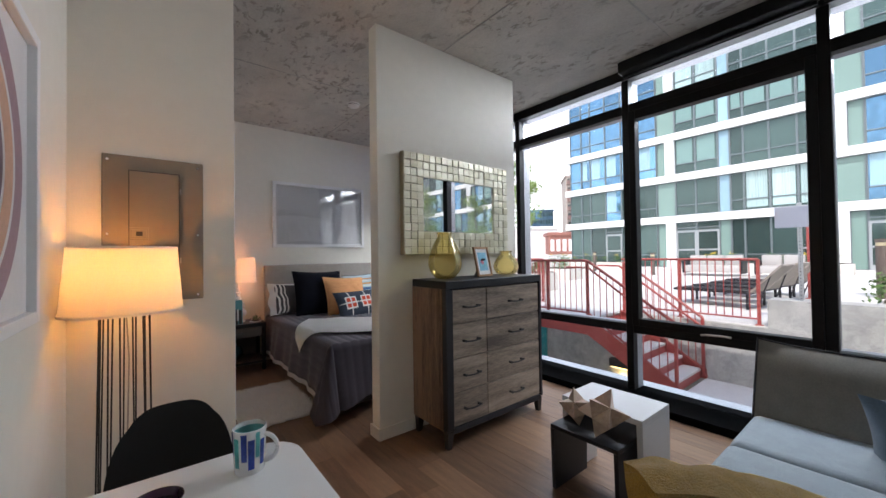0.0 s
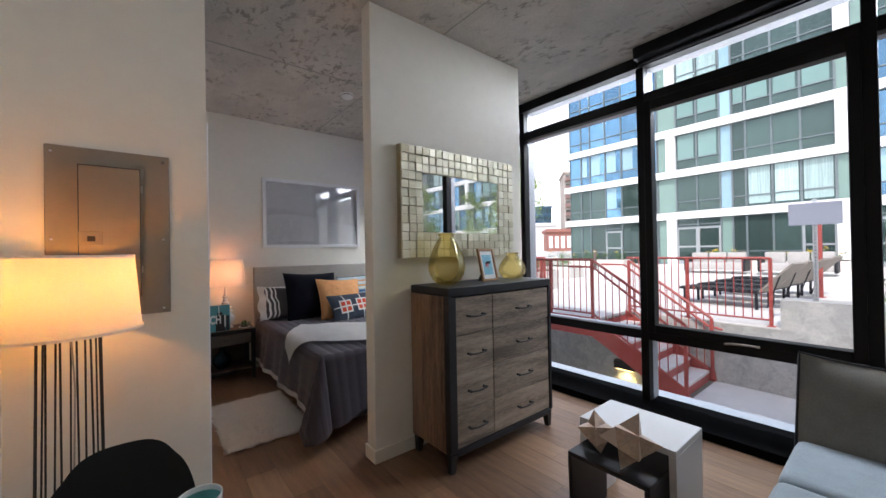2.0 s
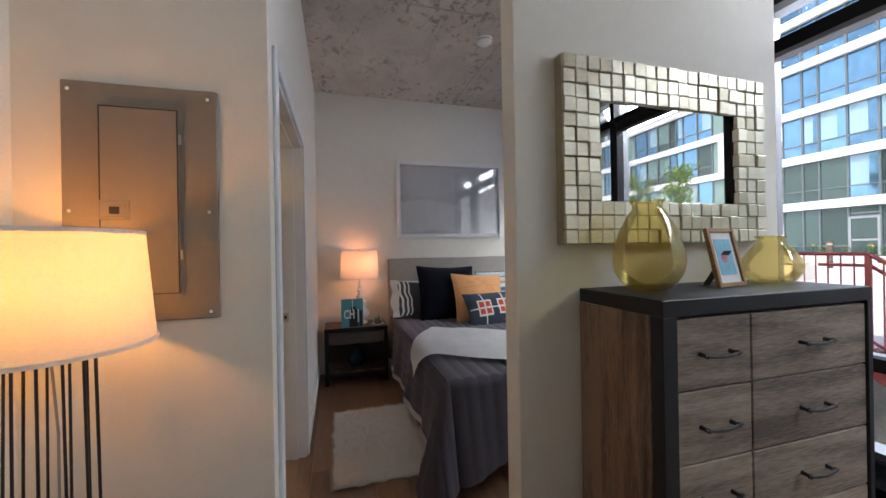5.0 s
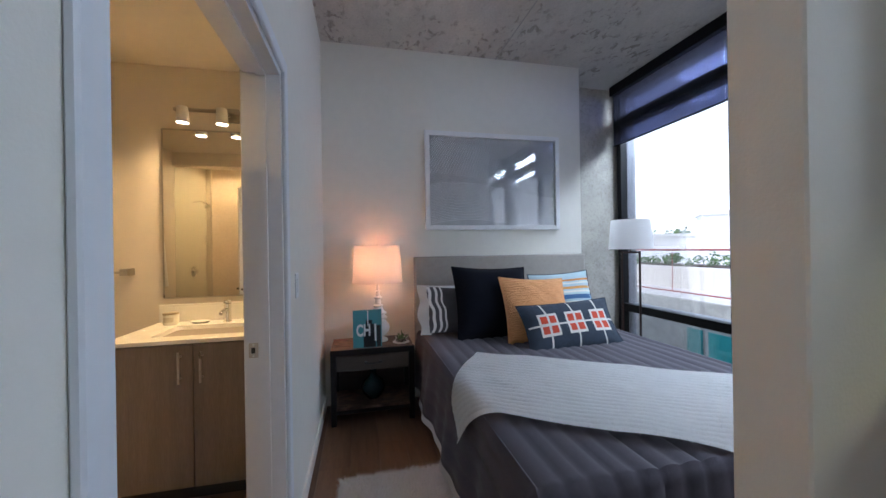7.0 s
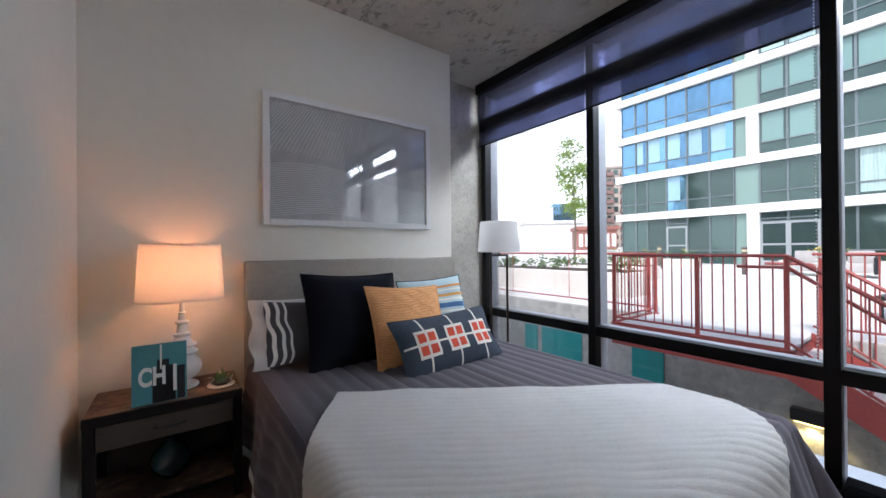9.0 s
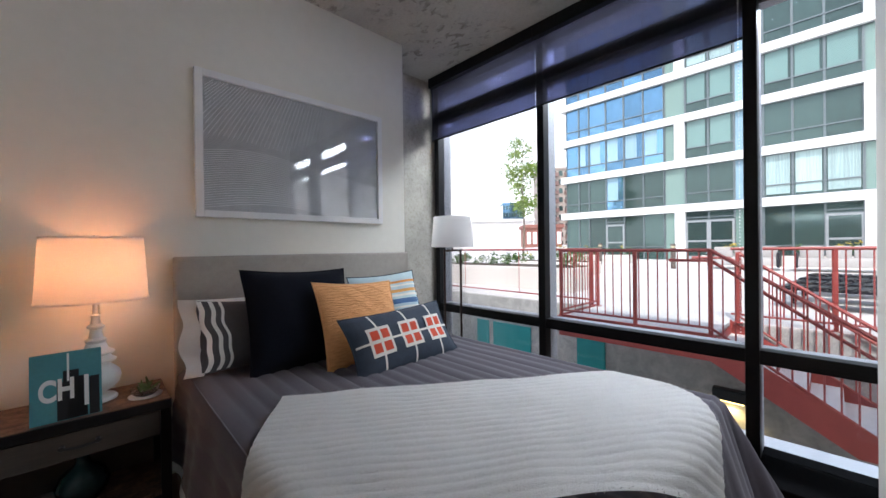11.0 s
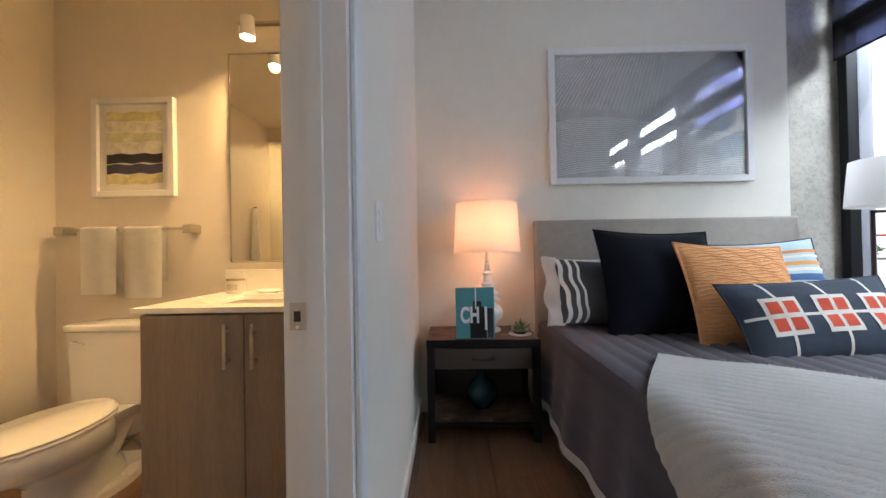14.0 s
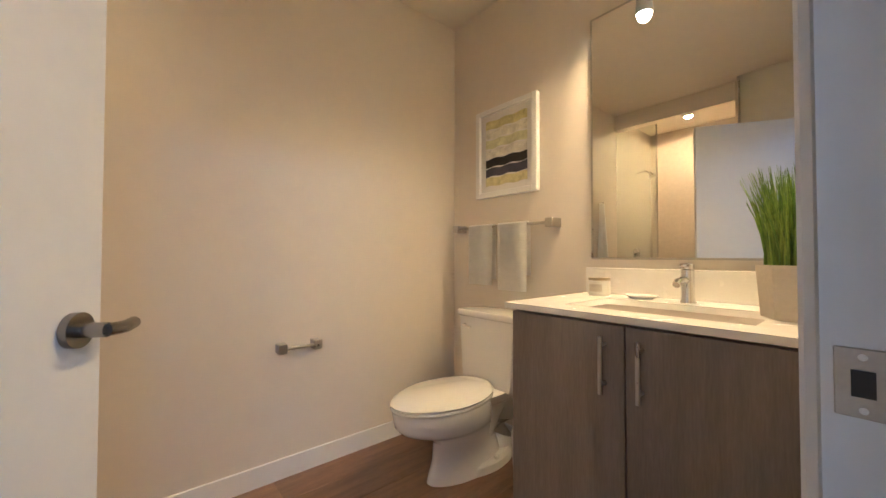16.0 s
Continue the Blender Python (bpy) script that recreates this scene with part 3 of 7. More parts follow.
def floor_lamp_wire():
    cx, cy = 0.725, 4.03
    t = thing("floor_lamp", (cx, cy, 0), "lit floor lamp, cream drum shade on slim black rods", "lamp")
    R0, R1, ZB, ZT = 0.212, 0.188, 1.115, 1.397
    s = bm_new()
    lathe(s, [(R0, ZB), (R0 - 0.0025, ZB + 0.004), (R1 + 0.0005, ZT - 0.003), (R1, ZT)], 48)
    sh = part("shade", s, M_LINEN, t, "cream linen drum shade, glowing", True)
    tape = mat("shade_trim_tape", (0.75, 0.72, 0.66), 0.8)
    part("shade_trim", lathe(bm_new(), [(R0 - 0.001, ZB - 0.003), (R0 + 0.002, ZB - 0.003), (R0 + 0.002, ZB + 0.007), (R0 - 0.001, ZB + 0.007)], 48), tape, sh)
    part("shade_trim", lathe(bm_new(), [(R1 - 0.001, ZT - 0.007), (R1 + 0.002, ZT - 0.007), (R1 + 0.002, ZT + 0.003), (R1 - 0.001, ZT + 0.003)], 48), tape, sh)
    n = 13
    for i in range(n):
        a = 2 * math.pi * i / n + 0.2
        part("rod", tube(bm_new(), [(0.085 * math.cos(a), 0.085 * math.sin(a), ZB + 0.05), (0.10 * math.cos(a + 0.07), 0.10 * math.sin(a + 0.07), 0.0)], 0.0032, 6), M_BLACK, t, smooth=True)
    for z, r in ((ZB + 0.05, 0.085), (0.005, 0.10)):
        part("ring", tube(bm_new(), [(r * math.cos(2 * math.pi * k / 32), r * math.sin(2 * math.pi * k / 32), z) for k in range(32)], 0.0045, 6, True), M_BLACK, t, smooth=True)
    part("socket", cyl(bm_new(), (0, 0, ZB + 0.05), (0, 0, ZB + 0.11), 0.018), M_BLACK, t)
    part("cross_bar", tube(bm_new(), [(-0.085, 0, ZB + 0.05), (0.085, 0, ZB + 0.05)], 0.004, 6), M_BLACK, t)
    part("power_cord", tube(bm_new(), [(0.0, 0, ZB + 0.05), (0.012, 0.01, 0.9), (0.005, 0.02, 0.5), (0.02, 0.05, 0.02), (0.1, 0.15, 0.01)], 0.003, 6), mat("grey_cord", (0.35, 0.33, 0.3), 0.6), t, smooth=True)
    bl = bm_new()
    bmesh.ops.create_uvsphere(bl, u_segments=16, v_segments=10, radius=0.03, matrix=Matrix.Translation((0, 0, ZB + 0.14)))
    part("bulb", bl, M_BULB, t, smooth=True)
    lamp("floor_lamp_light", "POINT", (cx, cy, ZB + 0.145), LAMP_LIVING, WARM, 0.035)


floor_lamp_wire()


def bow_handle(bm, x, y, z, w=0.105):
    """A black bar pull with round feet, along x, on a front facing -y."""
    for s in (-1, 1):
        cyl(bm, (x + s * w * 0.42, y, z), (x + s * w * 0.42, y - 0.026, z), 0.0085, 0.006, 12)
        bmesh.ops.create_uvsphere(bm, u_segments=10, v_segments=8, radius=0.0095, matrix=Matrix.Translation((x + s * w * 0.42, y - 0.026, z)))
    tube(bm, [(x - w * 0.5, y - 0.027, z + 0.002), (x - w * 0.25, y - 0.032, z - 0.003), (x, y - 0.034, z - 0.005), (x + w * 0.25, y - 0.032, z - 0.003), (x + w * 0.5, y - 0.027, z + 0.002)], 0.0058, 8)
    return bm


def dresser():
    X0, X1, Y0, Y1, H = 2.395, 3.445, 3.838, 4.255, 1.16
    t = thing("dresser", ((X0 + X1) / 2, (Y0 + Y1) / 2, 0), "tall eight-drawer dresser of weathered grey wood, charcoal frame", "dresser")
    ox, oy = -(X0 + X1) / 2, -(Y0 + Y1) / 2
    L = lambda bm, *a: box(bm, a[0] + ox, a[1] + ox, a[2] + oy, a[3] + oy, a[4], a[5], a[6] if len(a) > 6 else 0)
    part("top", L(bm_new(), X0, X1, Y0, Y1, H - 0.055, H, 0.003), M_CHAR, t)
    st = bm_new()
    L(st, X0, X0 + 0.060, Y0, Y0 + 0.05, 0.13, H - 0.055, 0.002)
    L(st, X1 - 0.028, X1, Y0, Y0 + 0.05, 0.13, H - 0.055, 0.002)
    L(st, X0 + 0.060, X1 - 0.028, Y0, Y0 + 0.05, 0.10, 0.14, 0.002)
    part("front_frame", st, M_CHAR, t)
    part("carcass", L(bm_new(), X0 + 0.012, X1 - 0.012, Y0 + 0.05, Y1, 0.12, H - 0.055), M_CHAR, t)
    n = 3
    for i in range(n):
        ya, yb = Y0 + 0.052 + (Y1 - Y0 - 0.052) * i / n, Y0 + 0.052 + (Y1 - Y0 - 0.052) * (i + 1) / n
        part("side_board", L(bm_new(), X0 - 0.001, X0 + 0.012, ya + 0.0008, yb - 0.0008, 0.12, H - 0.056, 0.001), M_BROWNWOOD, t)
    part("side_panel", L(bm_new(), X1 - 0.012, X1 - 0.001, Y0 + 0.05, Y1, 0.12, H - 0.056), M_CHAR, t)
    rows = [1.096, 0.855, 0.611, 0.376, 0.142]
    xs, xe, xm = X0 + 0.063, X1 - 0.031, 2.792
    for i in range(4):
        for xa, xb in ((xs, xm - 0.003), (xm + 0.003, xe)):
            d = part("drawer", L(bm_new(), xa, xb, Y0 + 0.008, Y0 + 0.05, rows[i + 1] + 0.003, rows[i] - 0.003, 0.0025), M_GREYWOOD, t)
            cx = (xa + xb) / 2
            part("handle", bow_handle(bm_new(), cx + ox, Y0 + 0.008 + oy, (rows[i] + rows[i + 1]) / 2 - 0.003, 0.16), M_BLACK, d, "black curved bar pull", True)
    for x in (X0 + 0.035, X1 - 0.035):
        for y in (Y0 + 0.03, Y1 - 0.03):
            lg = bm_new()
            s = 1 if x > 3 else -1
            r = bmesh.ops.create_cube(lg, size=1, matrix=Matrix.Translation((x + ox, y + oy, 0.06)) @ Matrix.Diagonal((0.055, 0.05, 0.12, 1)))
            for v in r["verts"]:
                if v.co.z < 0.05:
                    v.co.x = x + ox + (v.co.x - x - ox) * 0.62 + s * 0.008
                    v.co.y = y + oy + (v.co.y - y - oy) * 0.7
            part("leg", lg, M_BLACK, t)


dresser()


def tile_mirror():
    X0, X1, Z0, Z1 = 2.305, 3.457, 1.349, 2.142
    t = thing("wall_mirror", ((X0 + X1) / 2, PT_Y0, Z0), "rectangular wall mirror framed in champagne metal tiles", "mirror")
    ox = -(X0 + X1) / 2
    W, H = X1 - X0, Z1 - Z0
    part("backing", box(bm_new(), X0 + ox, X1 + ox, -0.045, 0, 0, H), mat("bronze_backing", (0.42, 0.36, 0.23), 0.5, metal=0.6), t)
    ix0, ix1, iz0, iz1 = 2.487 + ox, 3.281 + ox, 1.528 - Z0, 1.959 - Z0
    g = bm_new()
    box(g, ix0, ix1, -0.0485, -0.0455, iz0, iz1)
    part("mirror_glass", g, M_MIRROR, t, "clear mirror glass with bevelled edge")
    bv = bm_new()
    for a, bb in (((ix0, iz0), (ix1, iz0)), ((ix1, iz0), (ix1, iz1)), ((ix1, iz1), (ix0, iz1)), ((ix0, iz1), (ix0, iz0))):
        box(bv, min(a[0], bb[0]) - 0.003, max(a[0], bb[0]) + 0.003, -0.051, -0.045, min(a[1], bb[1]) - 0.003, max(a[1], bb[1]) + 0.003)
    part("inner_rim", bv, mat("dark_rim", (0.34, 0.30, 0.20), 0.4, metal=0.5), t)
    rng = random.Random(3)
    S = 0.0606
    meshes = []
    for k in range(6):
        m = bm_new()
        d = 0.013 + 0.0016 * k
        box(m, 0, S - 0.003, -d, 0, 0, S - 0.0025, 0.003)
        mm = Matrix.Rotation(radians(rng.uniform(-2.0, 2.0)), 4, "X") @ Matrix.Rotation(radians(rng.uniform(-2, 2)), 4, "Z")
        bmesh.ops.transform(m, matrix=mm, verts=m.verts[:])
        meshes.append(mesh_of("tile", m, M_GOLDTILE))
    nx = round(W / S)
    nz = round(H / S)
    for i in range(nx):
        for j in range(nz):
            x, z = X0 + ox + i * W / nx, j * H / nz
            if ix0 - 0.02 < x + S / 2 < ix1 + 0.02 and iz0 - 0.02 < z + S / 2 < iz1 + 0.02:
                continue
            o = new("tile", rng.choice(meshes))
            o.parent = t
            o.location = (x, -0.045, z + rng.uniform(-0.0015, 0.0015))


tile_mirror()


def amber_vase(x, y, z, prof, label):
    t = thing("vase", (x, y, z), label, "vase", "amber vases on dresser")
    out = [(r, h) for r, h in prof]
    inn = [(max(r - 0.0035, 0.004), h + (0.004 if h < 0.01 else 0)) for r, h in reversed(prof)]
    b = bm_new()
    lathe(b, out + inn, 40)
    part("glass_body", b, M_AMBER, t, smooth=True)
    rr, hh = prof[-1]
    part("lip", tube(bm_new(), [((rr - 0.001) * math.cos(2 * math.pi * k / 36), (rr - 0.001) * math.sin(2 * math.pi * k / 36), hh) for k in range(36)], 0.004, 8, True), M_AMBER, t, smooth=True)


amber_vase(2.575, 4.07, 1.16, [(0.004, 0.0), (0.058, 0.001), (0.076, 0.012), (0.100, 0.036), (0.122, 0.072), (0.130, 0.116), (0.126, 0.158), (0.115, 0.20), (0.099, 0.244), (0.080, 0.282), (0.063, 0.308), (0.054, 0.322), (0.052, 0.334), (0.059, 0.346), (0.060, 0.352)], "large amber bubbled glass vase, empty, on dresser top")
amber_vase(3.285, 4.09, 1.16, [(0.004, 0.0), (0.05, 0.002), (0.082, 0.012), (0.106, 0.045), (0.112, 0.075), (0.104, 0.108), (0.084, 0.142), (0.062, 0.168), (0.050, 0.186), (0.048, 0.196), (0.056, 0.208)], "small squat amber glass vase, empty, on dresser top")


def photo_frame():
    t = thing("photo_frame", (2.975, 4.04, 1.16), "small oak photo frame with blue picture, on dresser", "photo frame", turn=10)
    W, H = 0.20, 0.25
    tl = Matrix.Rotation(radians(-12), 4, "X")
    f = bm_new()
    for x0, x1, z0, z1 in ((-W / 2, -W / 2 + 0.018, 0, H), (W / 2 - 0.018, W / 2, 0, H), (-W / 2 + 0.018, W / 2 - 0.018, 0, 0.018), (-W / 2 + 0.018, W / 2 - 0.018, H - 0.018, H)):
        box(f, x0, x1, -0.012, 0.006, z0, z1, 0.002, m=tl)
    part("frame", f, M_OAKFRAME, t)
    part("mount", box(bm_new(), -W / 2 + 0.016, W / 2 - 0.016, -0.003, 0.003, 0.016, H - 0.016, m=tl), M_WHITE, t)
    p = part("picture", box(bm_new(), -0.058, 0.058, -0.0045, -0.0035, 0.05, 0.202, m=tl), mat("blue_print", (0.20, 0.48, 0.62), 0.5, var=0.25, scale=18), t)
    d = bm_new()
    lathe(d, [(0.0005, 0), (0.011, 0), (0.011, 0.0008), (0.0005, 0.0008)], 20)
    bmesh.ops.transform(d, matrix=tl @ pose(-0.01, -0.005, 0.125, 90), verts=d.verts[:])
    lathe(d, [(0.016, 0), (0.022, 0), (0.022, 0.0008), (0.016, 0.0008)], 20)
    bmesh.ops.transform(d, matrix=tl @ pose(-0.01, -0.005, 0.125, 90), verts=d.verts[-80:])
    part("red_motif", d, mat("coral_print", (0.65, 0.15, 0.18), 0.5), t)
    part("stand", prism(bm_new(), [(-0.03, 0.005), (0.03, 0.005), (0.03, 0.012), (-0.03, 0.012)], 0, 0.001), M_BLACKPLASTIC, t)
    e = bm_new()
    grid(e, lambda u, v: ((u - 0.5) * 0.06, 0.012 + 0.085 * (1 - v) , 0.15 * v), 1, 1)
    bmesh.ops.solidify(e, geom=e.faces[:], thickness=0.003)
    part("easel_back", e, M_BLACKPLASTIC, t)


photo_frame()


def side_art():
    """Framed abstract print on the side wall."""
    y0, y1, z0, z1 = 2.62, 3.565, 1.155, 2.04
    t = thing("framed_print", (LIV_X, (y0 + y1) / 2, z0), "large white-framed abstract print with mauve and peach arcs", "picture")
    W, H = y1 - y0, z1 - z0
    f = bm_new()
    for a, c, d, e in ((-W / 2, -W / 2 + 0.035, 0, H), (W / 2 - 0.035, W / 2, 0, H), (-W / 2 + 0.035, W / 2 - 0.035, 0, 0.035), (-W / 2 + 0.035, W / 2 - 0.035, H - 0.035, H)):
        box(f, 0, 0.035, a, c, d, e, 0.002)
    part("frame", f, M_WHITE, t)
    part("print", box(bm_new(), 0.002, 0.012, -W / 2 + 0.034, W / 2 - 0.034, 0.034, H - 0.034), mat("print_paper", (0.72, 0.70, 0.70), 0.5, var=0.03), t)
    for k, (rr, col) in enumerate(((0.42, (0.35, 0.22, 0.25)), (0.33, (0.62, 0.36, 0.24)), (0.24, (0.16, 0.10, 0.12)))):
        a = bm_new()
        pts = [(0.0125 + 0.0006 * k, rr * math.cos(math.pi * i / 40 - math.pi / 2) - 0.03, H / 2 + rr * math.sin(math.pi * i / 40 - math.pi / 2)) for i in range(41)]
        pin = [(p[0], (p[1] + 0.03) * (1 - 0.07 / rr) - 0.03, H / 2 + (p[2] - H / 2) * (1 - 0.07 / rr)) for p in pts]
        va = [a.verts.new(p) for p in pts]
        vb = [a.verts.new(p) for p in pin]
        for i in range(40):
            a.faces.new((va[i], va[i + 1], vb[i + 1], vb[i]))
        part("arc", a, mat("arc_%d" % k, col, 0.6, var=0.1), t)


side_art()


def round_rect(x0, x1, y0, y1, r, n=8):
    pts = []
    for cx, cy, a0 in ((x1 - r, y1 - r, 0), (x0 + r, y1 - r, 90), (x0 + r, y0 + r, 180), (x1 - r, y0 + r, 270)):
        for i in range(n + 1):
            a = radians(a0 + 90 * i / n)
            pts.append((cx + r * math.cos(a), cy + r * math.sin(a)))
    return pts


def dining_table():
    t = thing("dining_table", (0.865, 2.82, 0), "small glossy white dining table with rounded corners", "table")
    b = prism(bm_new(), round_rect(-0.335, 0.335, -0.41, 0.40, 0.11, 10), 0.70, 0.725)
    es = [e for e in b.edges if abs(e.verts[0].co.z - e.verts[1].co.z) < 1e-5]
    bmesh.ops.bevel(b, geom=es, offset=0.005, segments=2, affect="EDGES")
    part("tabletop", b, M_TABLEWHITE, t, smooth=True)
    part("column", lathe(bm_new(), [(0.03, 0.02), (0.028, 0.2), (0.028, 0.6), (0.06, 0.70)], 24), M_WHITE, t, smooth=True)
    part("foot_disc", lathe(bm_new(), [(0.001, 0.03), (0.05, 0.028), (0.22, 0.012), (0.225, 0.0)], 40), M_WHITE, t, smooth=True)


dining_table()


def mug():
    t = thing("mug", (1.045, 3.085, 0.725), "white ceramic mug with blue and teal brush strokes", "mug", turn=-35)
    t.scale = (1.1, 1.1, 1.2)
    b = bm_new()
    lathe(b, [(0.002, 0.0), (0.034, 0.0), (0.036, 0.004), (0.041, 0.105), (0.0385, 0.105), (0.034, 0.008), (0.002, 0.007)], 36)
    part("body", b, mat("glazed_white", (0.76, 0.76, 0.75), 0.12, var=0.02), t, smooth=True)
    part("glaze_inside", lathe(bm_new(), [(0.001, 0.0085), (0.0335, 0.0095), (0.0383, 0.100)], 36), mat("teal_glaze", (0.15, 0.42, 0.42), 0.15), t, smooth=True)
    for a0, w, z0, z1, col in ((150, 26, 0.03, 0.100, "blue"), (185, 20, 0.012, 0.07, "blue"), (215, 24, 0.045, 0.102, "blue"), (245, 22, 0.02, 0.09, "teal"), (275, 20, 0.035, 0.1, "blue"), (120, 18, 0.01, 0.06, "teal"), (300, 22, 0.015, 0.085, "blue"), (322, 16, 0.04, 0.1, "teal"), (342, 20, 0.02, 0.08, "blue")):
        s = bm_new()
        grid(s, lambda u, v: ((0.0366 + 0.005 * (z0 + (z1 - z0) * v) / 0.105 + 0.0006) * math.cos(radians(a0 + w * (u - 0.5))), (0.0366 + 0.005 * (z0 + (z1 - z0) * v) / 0.105 + 0.0006) * math.sin(radians(a0 + w * (u - 0.5))), z0 + (z1 - z0) * v), 5, 4)
        part("brush_stroke", s, mat("stroke_" + col, (0.03, 0.06, 0.28) if col == "blue" else (0.10, 0.38, 0.38), 0.15, var=0.4, scale=30), t, smooth=True)
    part("handle", tube(bm_new(), [(0.038 + 0.034 * math.sin(math.pi * k / 12), 0, 0.0535 + 0.032 * math.cos(math.pi * k / 12)) for k in range(13)], 0.0055, 10), MATS["glazed_white"], t, smooth=True)
    d = thing("candle_bowl", (0.83, 3.03, 0.725), "small dark plum glass bowl on white table", "bowl")
    part("bowl", lathe(bm_new(), [(0.002, 0), (0.03, 0), (0.05, 0.012), (0.056, 0.03), (0.053, 0.03), (0.045, 0.012), (0.002, 0.005)], 32), mat("plum_glass", (0.03, 0.01, 0.03), 0.1), d, smooth=True)


mug()


def shell_chair():
    t = thing("dining_chair", (0.885, 3.50, 0), "black moulded plastic shell chair at white table", "chair")
    b = bm_new()

    def shell(u, v):
        # v: 0 front of seat, 1 top of back; u across
        s = (u - 0.5) * 2
        if v < 0.55:
            k = v / 0.55
            y, z, w = -0.20 + 0.36 * k, 0.44 - 0.03 * math.sin(k * math.pi), 0.205
        else:
            k = (v - 0.55) / 0.45
            y, z, w = 0.16 + 0.085 * k, 0.44 + 0.32 * k, 0.205 - 0.065 * k ** 1.6
        z += 0.05 * s * s * (1 - max(0, (v - 0.55) / 0.45)) - 0.06 * s ** 4 * max(0, (v - 0.7) / 0.3) ** 2
        y -= 0.07 * s * s * max(0, (v - 0.45))
        return (s * w, y, z)
    grid(b, shell, 18, 26)
    bmesh.ops.solidify(b, geom=b.faces[:], thickness=0.007)
    part("seat_shell", b, M_BLACKPLASTIC, t, smooth=True)
    for x in (-1, 1):
        for y in (-1, 1):
            part("leg", tube(bm_new(), [(x * 0.11, y * 0.09, 0.415), (x * 0.21, y * 0.20, 0.0)], 0.011, 8), M_OAKFRAME, t, smooth=True)
    part("brace", tube(tube(bm_new(), [(-0.14, -0.12, 0.31), (0.14, 0.12, 0.31)], 0.005, 6), [(-0.14, 0.12, 0.31), (0.14, -0.12, 0.31)], 0.005, 6), M_BLACK, t)


shell_chair()


def cushion(bm, w, d, h, m=None, n=14, puff=1.0, square=2.3):
    """A plump pad, w by d by h, centred on the origin."""
    def half(sgn):
        def f(u, v):
            a, c = (u - 0.5) * 2, (v - 0.5) * 2
            e = max(0.0, (1 - abs(a) ** square) * (1 - abs(c) ** square)) ** 0.55
            px, py = 1 - 0.075 * (1 - c * c), 1 - 0.075 * (1 - a * a)
            wr = 0.012 * noise.noise(Vector((a * 2.2 + w * 9, c * 2.2 + d * 7, sgn))) * e
            return (a * w / 2 * px, c * d / 2 * py, sgn * h / 2 * e * puff + wr)
        return f
    k = len(bm.verts)
    grid(bm, half(1), n, n)
    grid(bm, half(-1), n, n)
    bm.verts.ensure_lookup_table()
    vs = bm.verts[k:]
    bmesh.ops.remove_doubles(bm, verts=list(vs), dist=0.0008)
    if m:
        bm.verts.ensure_lookup_table()
        bmesh.ops.transform(bm, matrix=m, verts=list(bm.verts[k:]))
    return bm


def sofa():
    x0, x1, y0, y1 = 2.62, 3.72, 0.55, 2.44
    t = thing("sofa", ((x0 + x1) / 2, (y0 + y1) / 2, 0), "blue-grey upholstered low sofa with piped taupe back", "sofa")
    ox, oy = -(x0 + x1) / 2, -(y0 + y1) / 2
    part("plinth", box(bm_new(), x0 + 0.06 + ox, x1 - 0.06 + ox, y0 + 0.04 + oy, y1 - 0.04 + oy, 0.10, 0.24, 0.02, 2), M_SOFA, t, smooth=True)
    for a, c in ((x0, 3.02), (3.02, 3.52)):
        k = part("seat_cushion", box(bm_new(), a + ox, c + ox, y0 + oy, y1 + oy, 0.22, 0.42, 0.055, 4), M_SOFA, t, smooth=True)
    bk = bm_new()

    def back(u, v):
        zz = 0.36 + 0.43 * v
        yy = y0 + (y1 - y0) * u
        bulge = 0.06 * (1 - (2 * v - 1) ** 4) * (1 - (2 * u - 1) ** 8)
        return (3.50 + 0.17 * v - bulge + ox, yy + oy, zz + 0.03 * (abs(2 * u - 1) ** 6) * v - 0.0)
    grid(bk, back, 30, 12)
    grid(bk, lambda u, v: tuple(Vector(back(u, v)) + Vector((0.10 + 0.10 * (1 - (2 * v - 1) ** 4) * (1 - (2 * u - 1) ** 8), 0, 0)) * min(1, 40 * min(u, 1 - u, v + 0.001, 1 - v)) * 1.0), 30, 12)
    bmesh.ops.remove_doubles(bk, verts=bk.verts[:], dist=0.002)
    b2 = part("back_cushion", bk, M_SOFABACK, t, "taupe padded back with dark piping", True)
    edge = [back(0, v / 12) for v in range(13)] + [back(u / 30, 1) for u in range(1, 31)] + [back(1, 1 - v / 12) for v in range(1, 13)]
    edge = edge[::-1]
    part("piping", tube(bm_new(), edge, 0.006, 6), mat("dark_piping", (0.03, 0.03, 0.035), 0.8), b2, "dark piping cord", True)
    for x in (x0 + 0.12, x1 - 0.15):
        for y in (y0 + 0.12, y1 - 0.12):
            part("foot", cyl(bm_new(), (x + ox, y + oy, 0), (x + ox, y + oy, 0.11), 0.016, 0.022), M_BLACK, t)
    for k, (px, py, pz, rx, rz) in enumerate(((3.29, 1.80, 0.53, 62, 80), (3.02, 1.62, 0.49, 24, 96))):
        c = thing("throw_pillow", (px, py, pz), "plump slate blue square pillow on the sofa", "pillow", "pillows on sofa")
        c.matrix_basis = pose(px, py, pz, rx, 0, rz)
        part("pad", cushion(bm_new(), 0.42, 0.42, 0.18), M_NAVYFAB, c, smooth=True)


sofa()


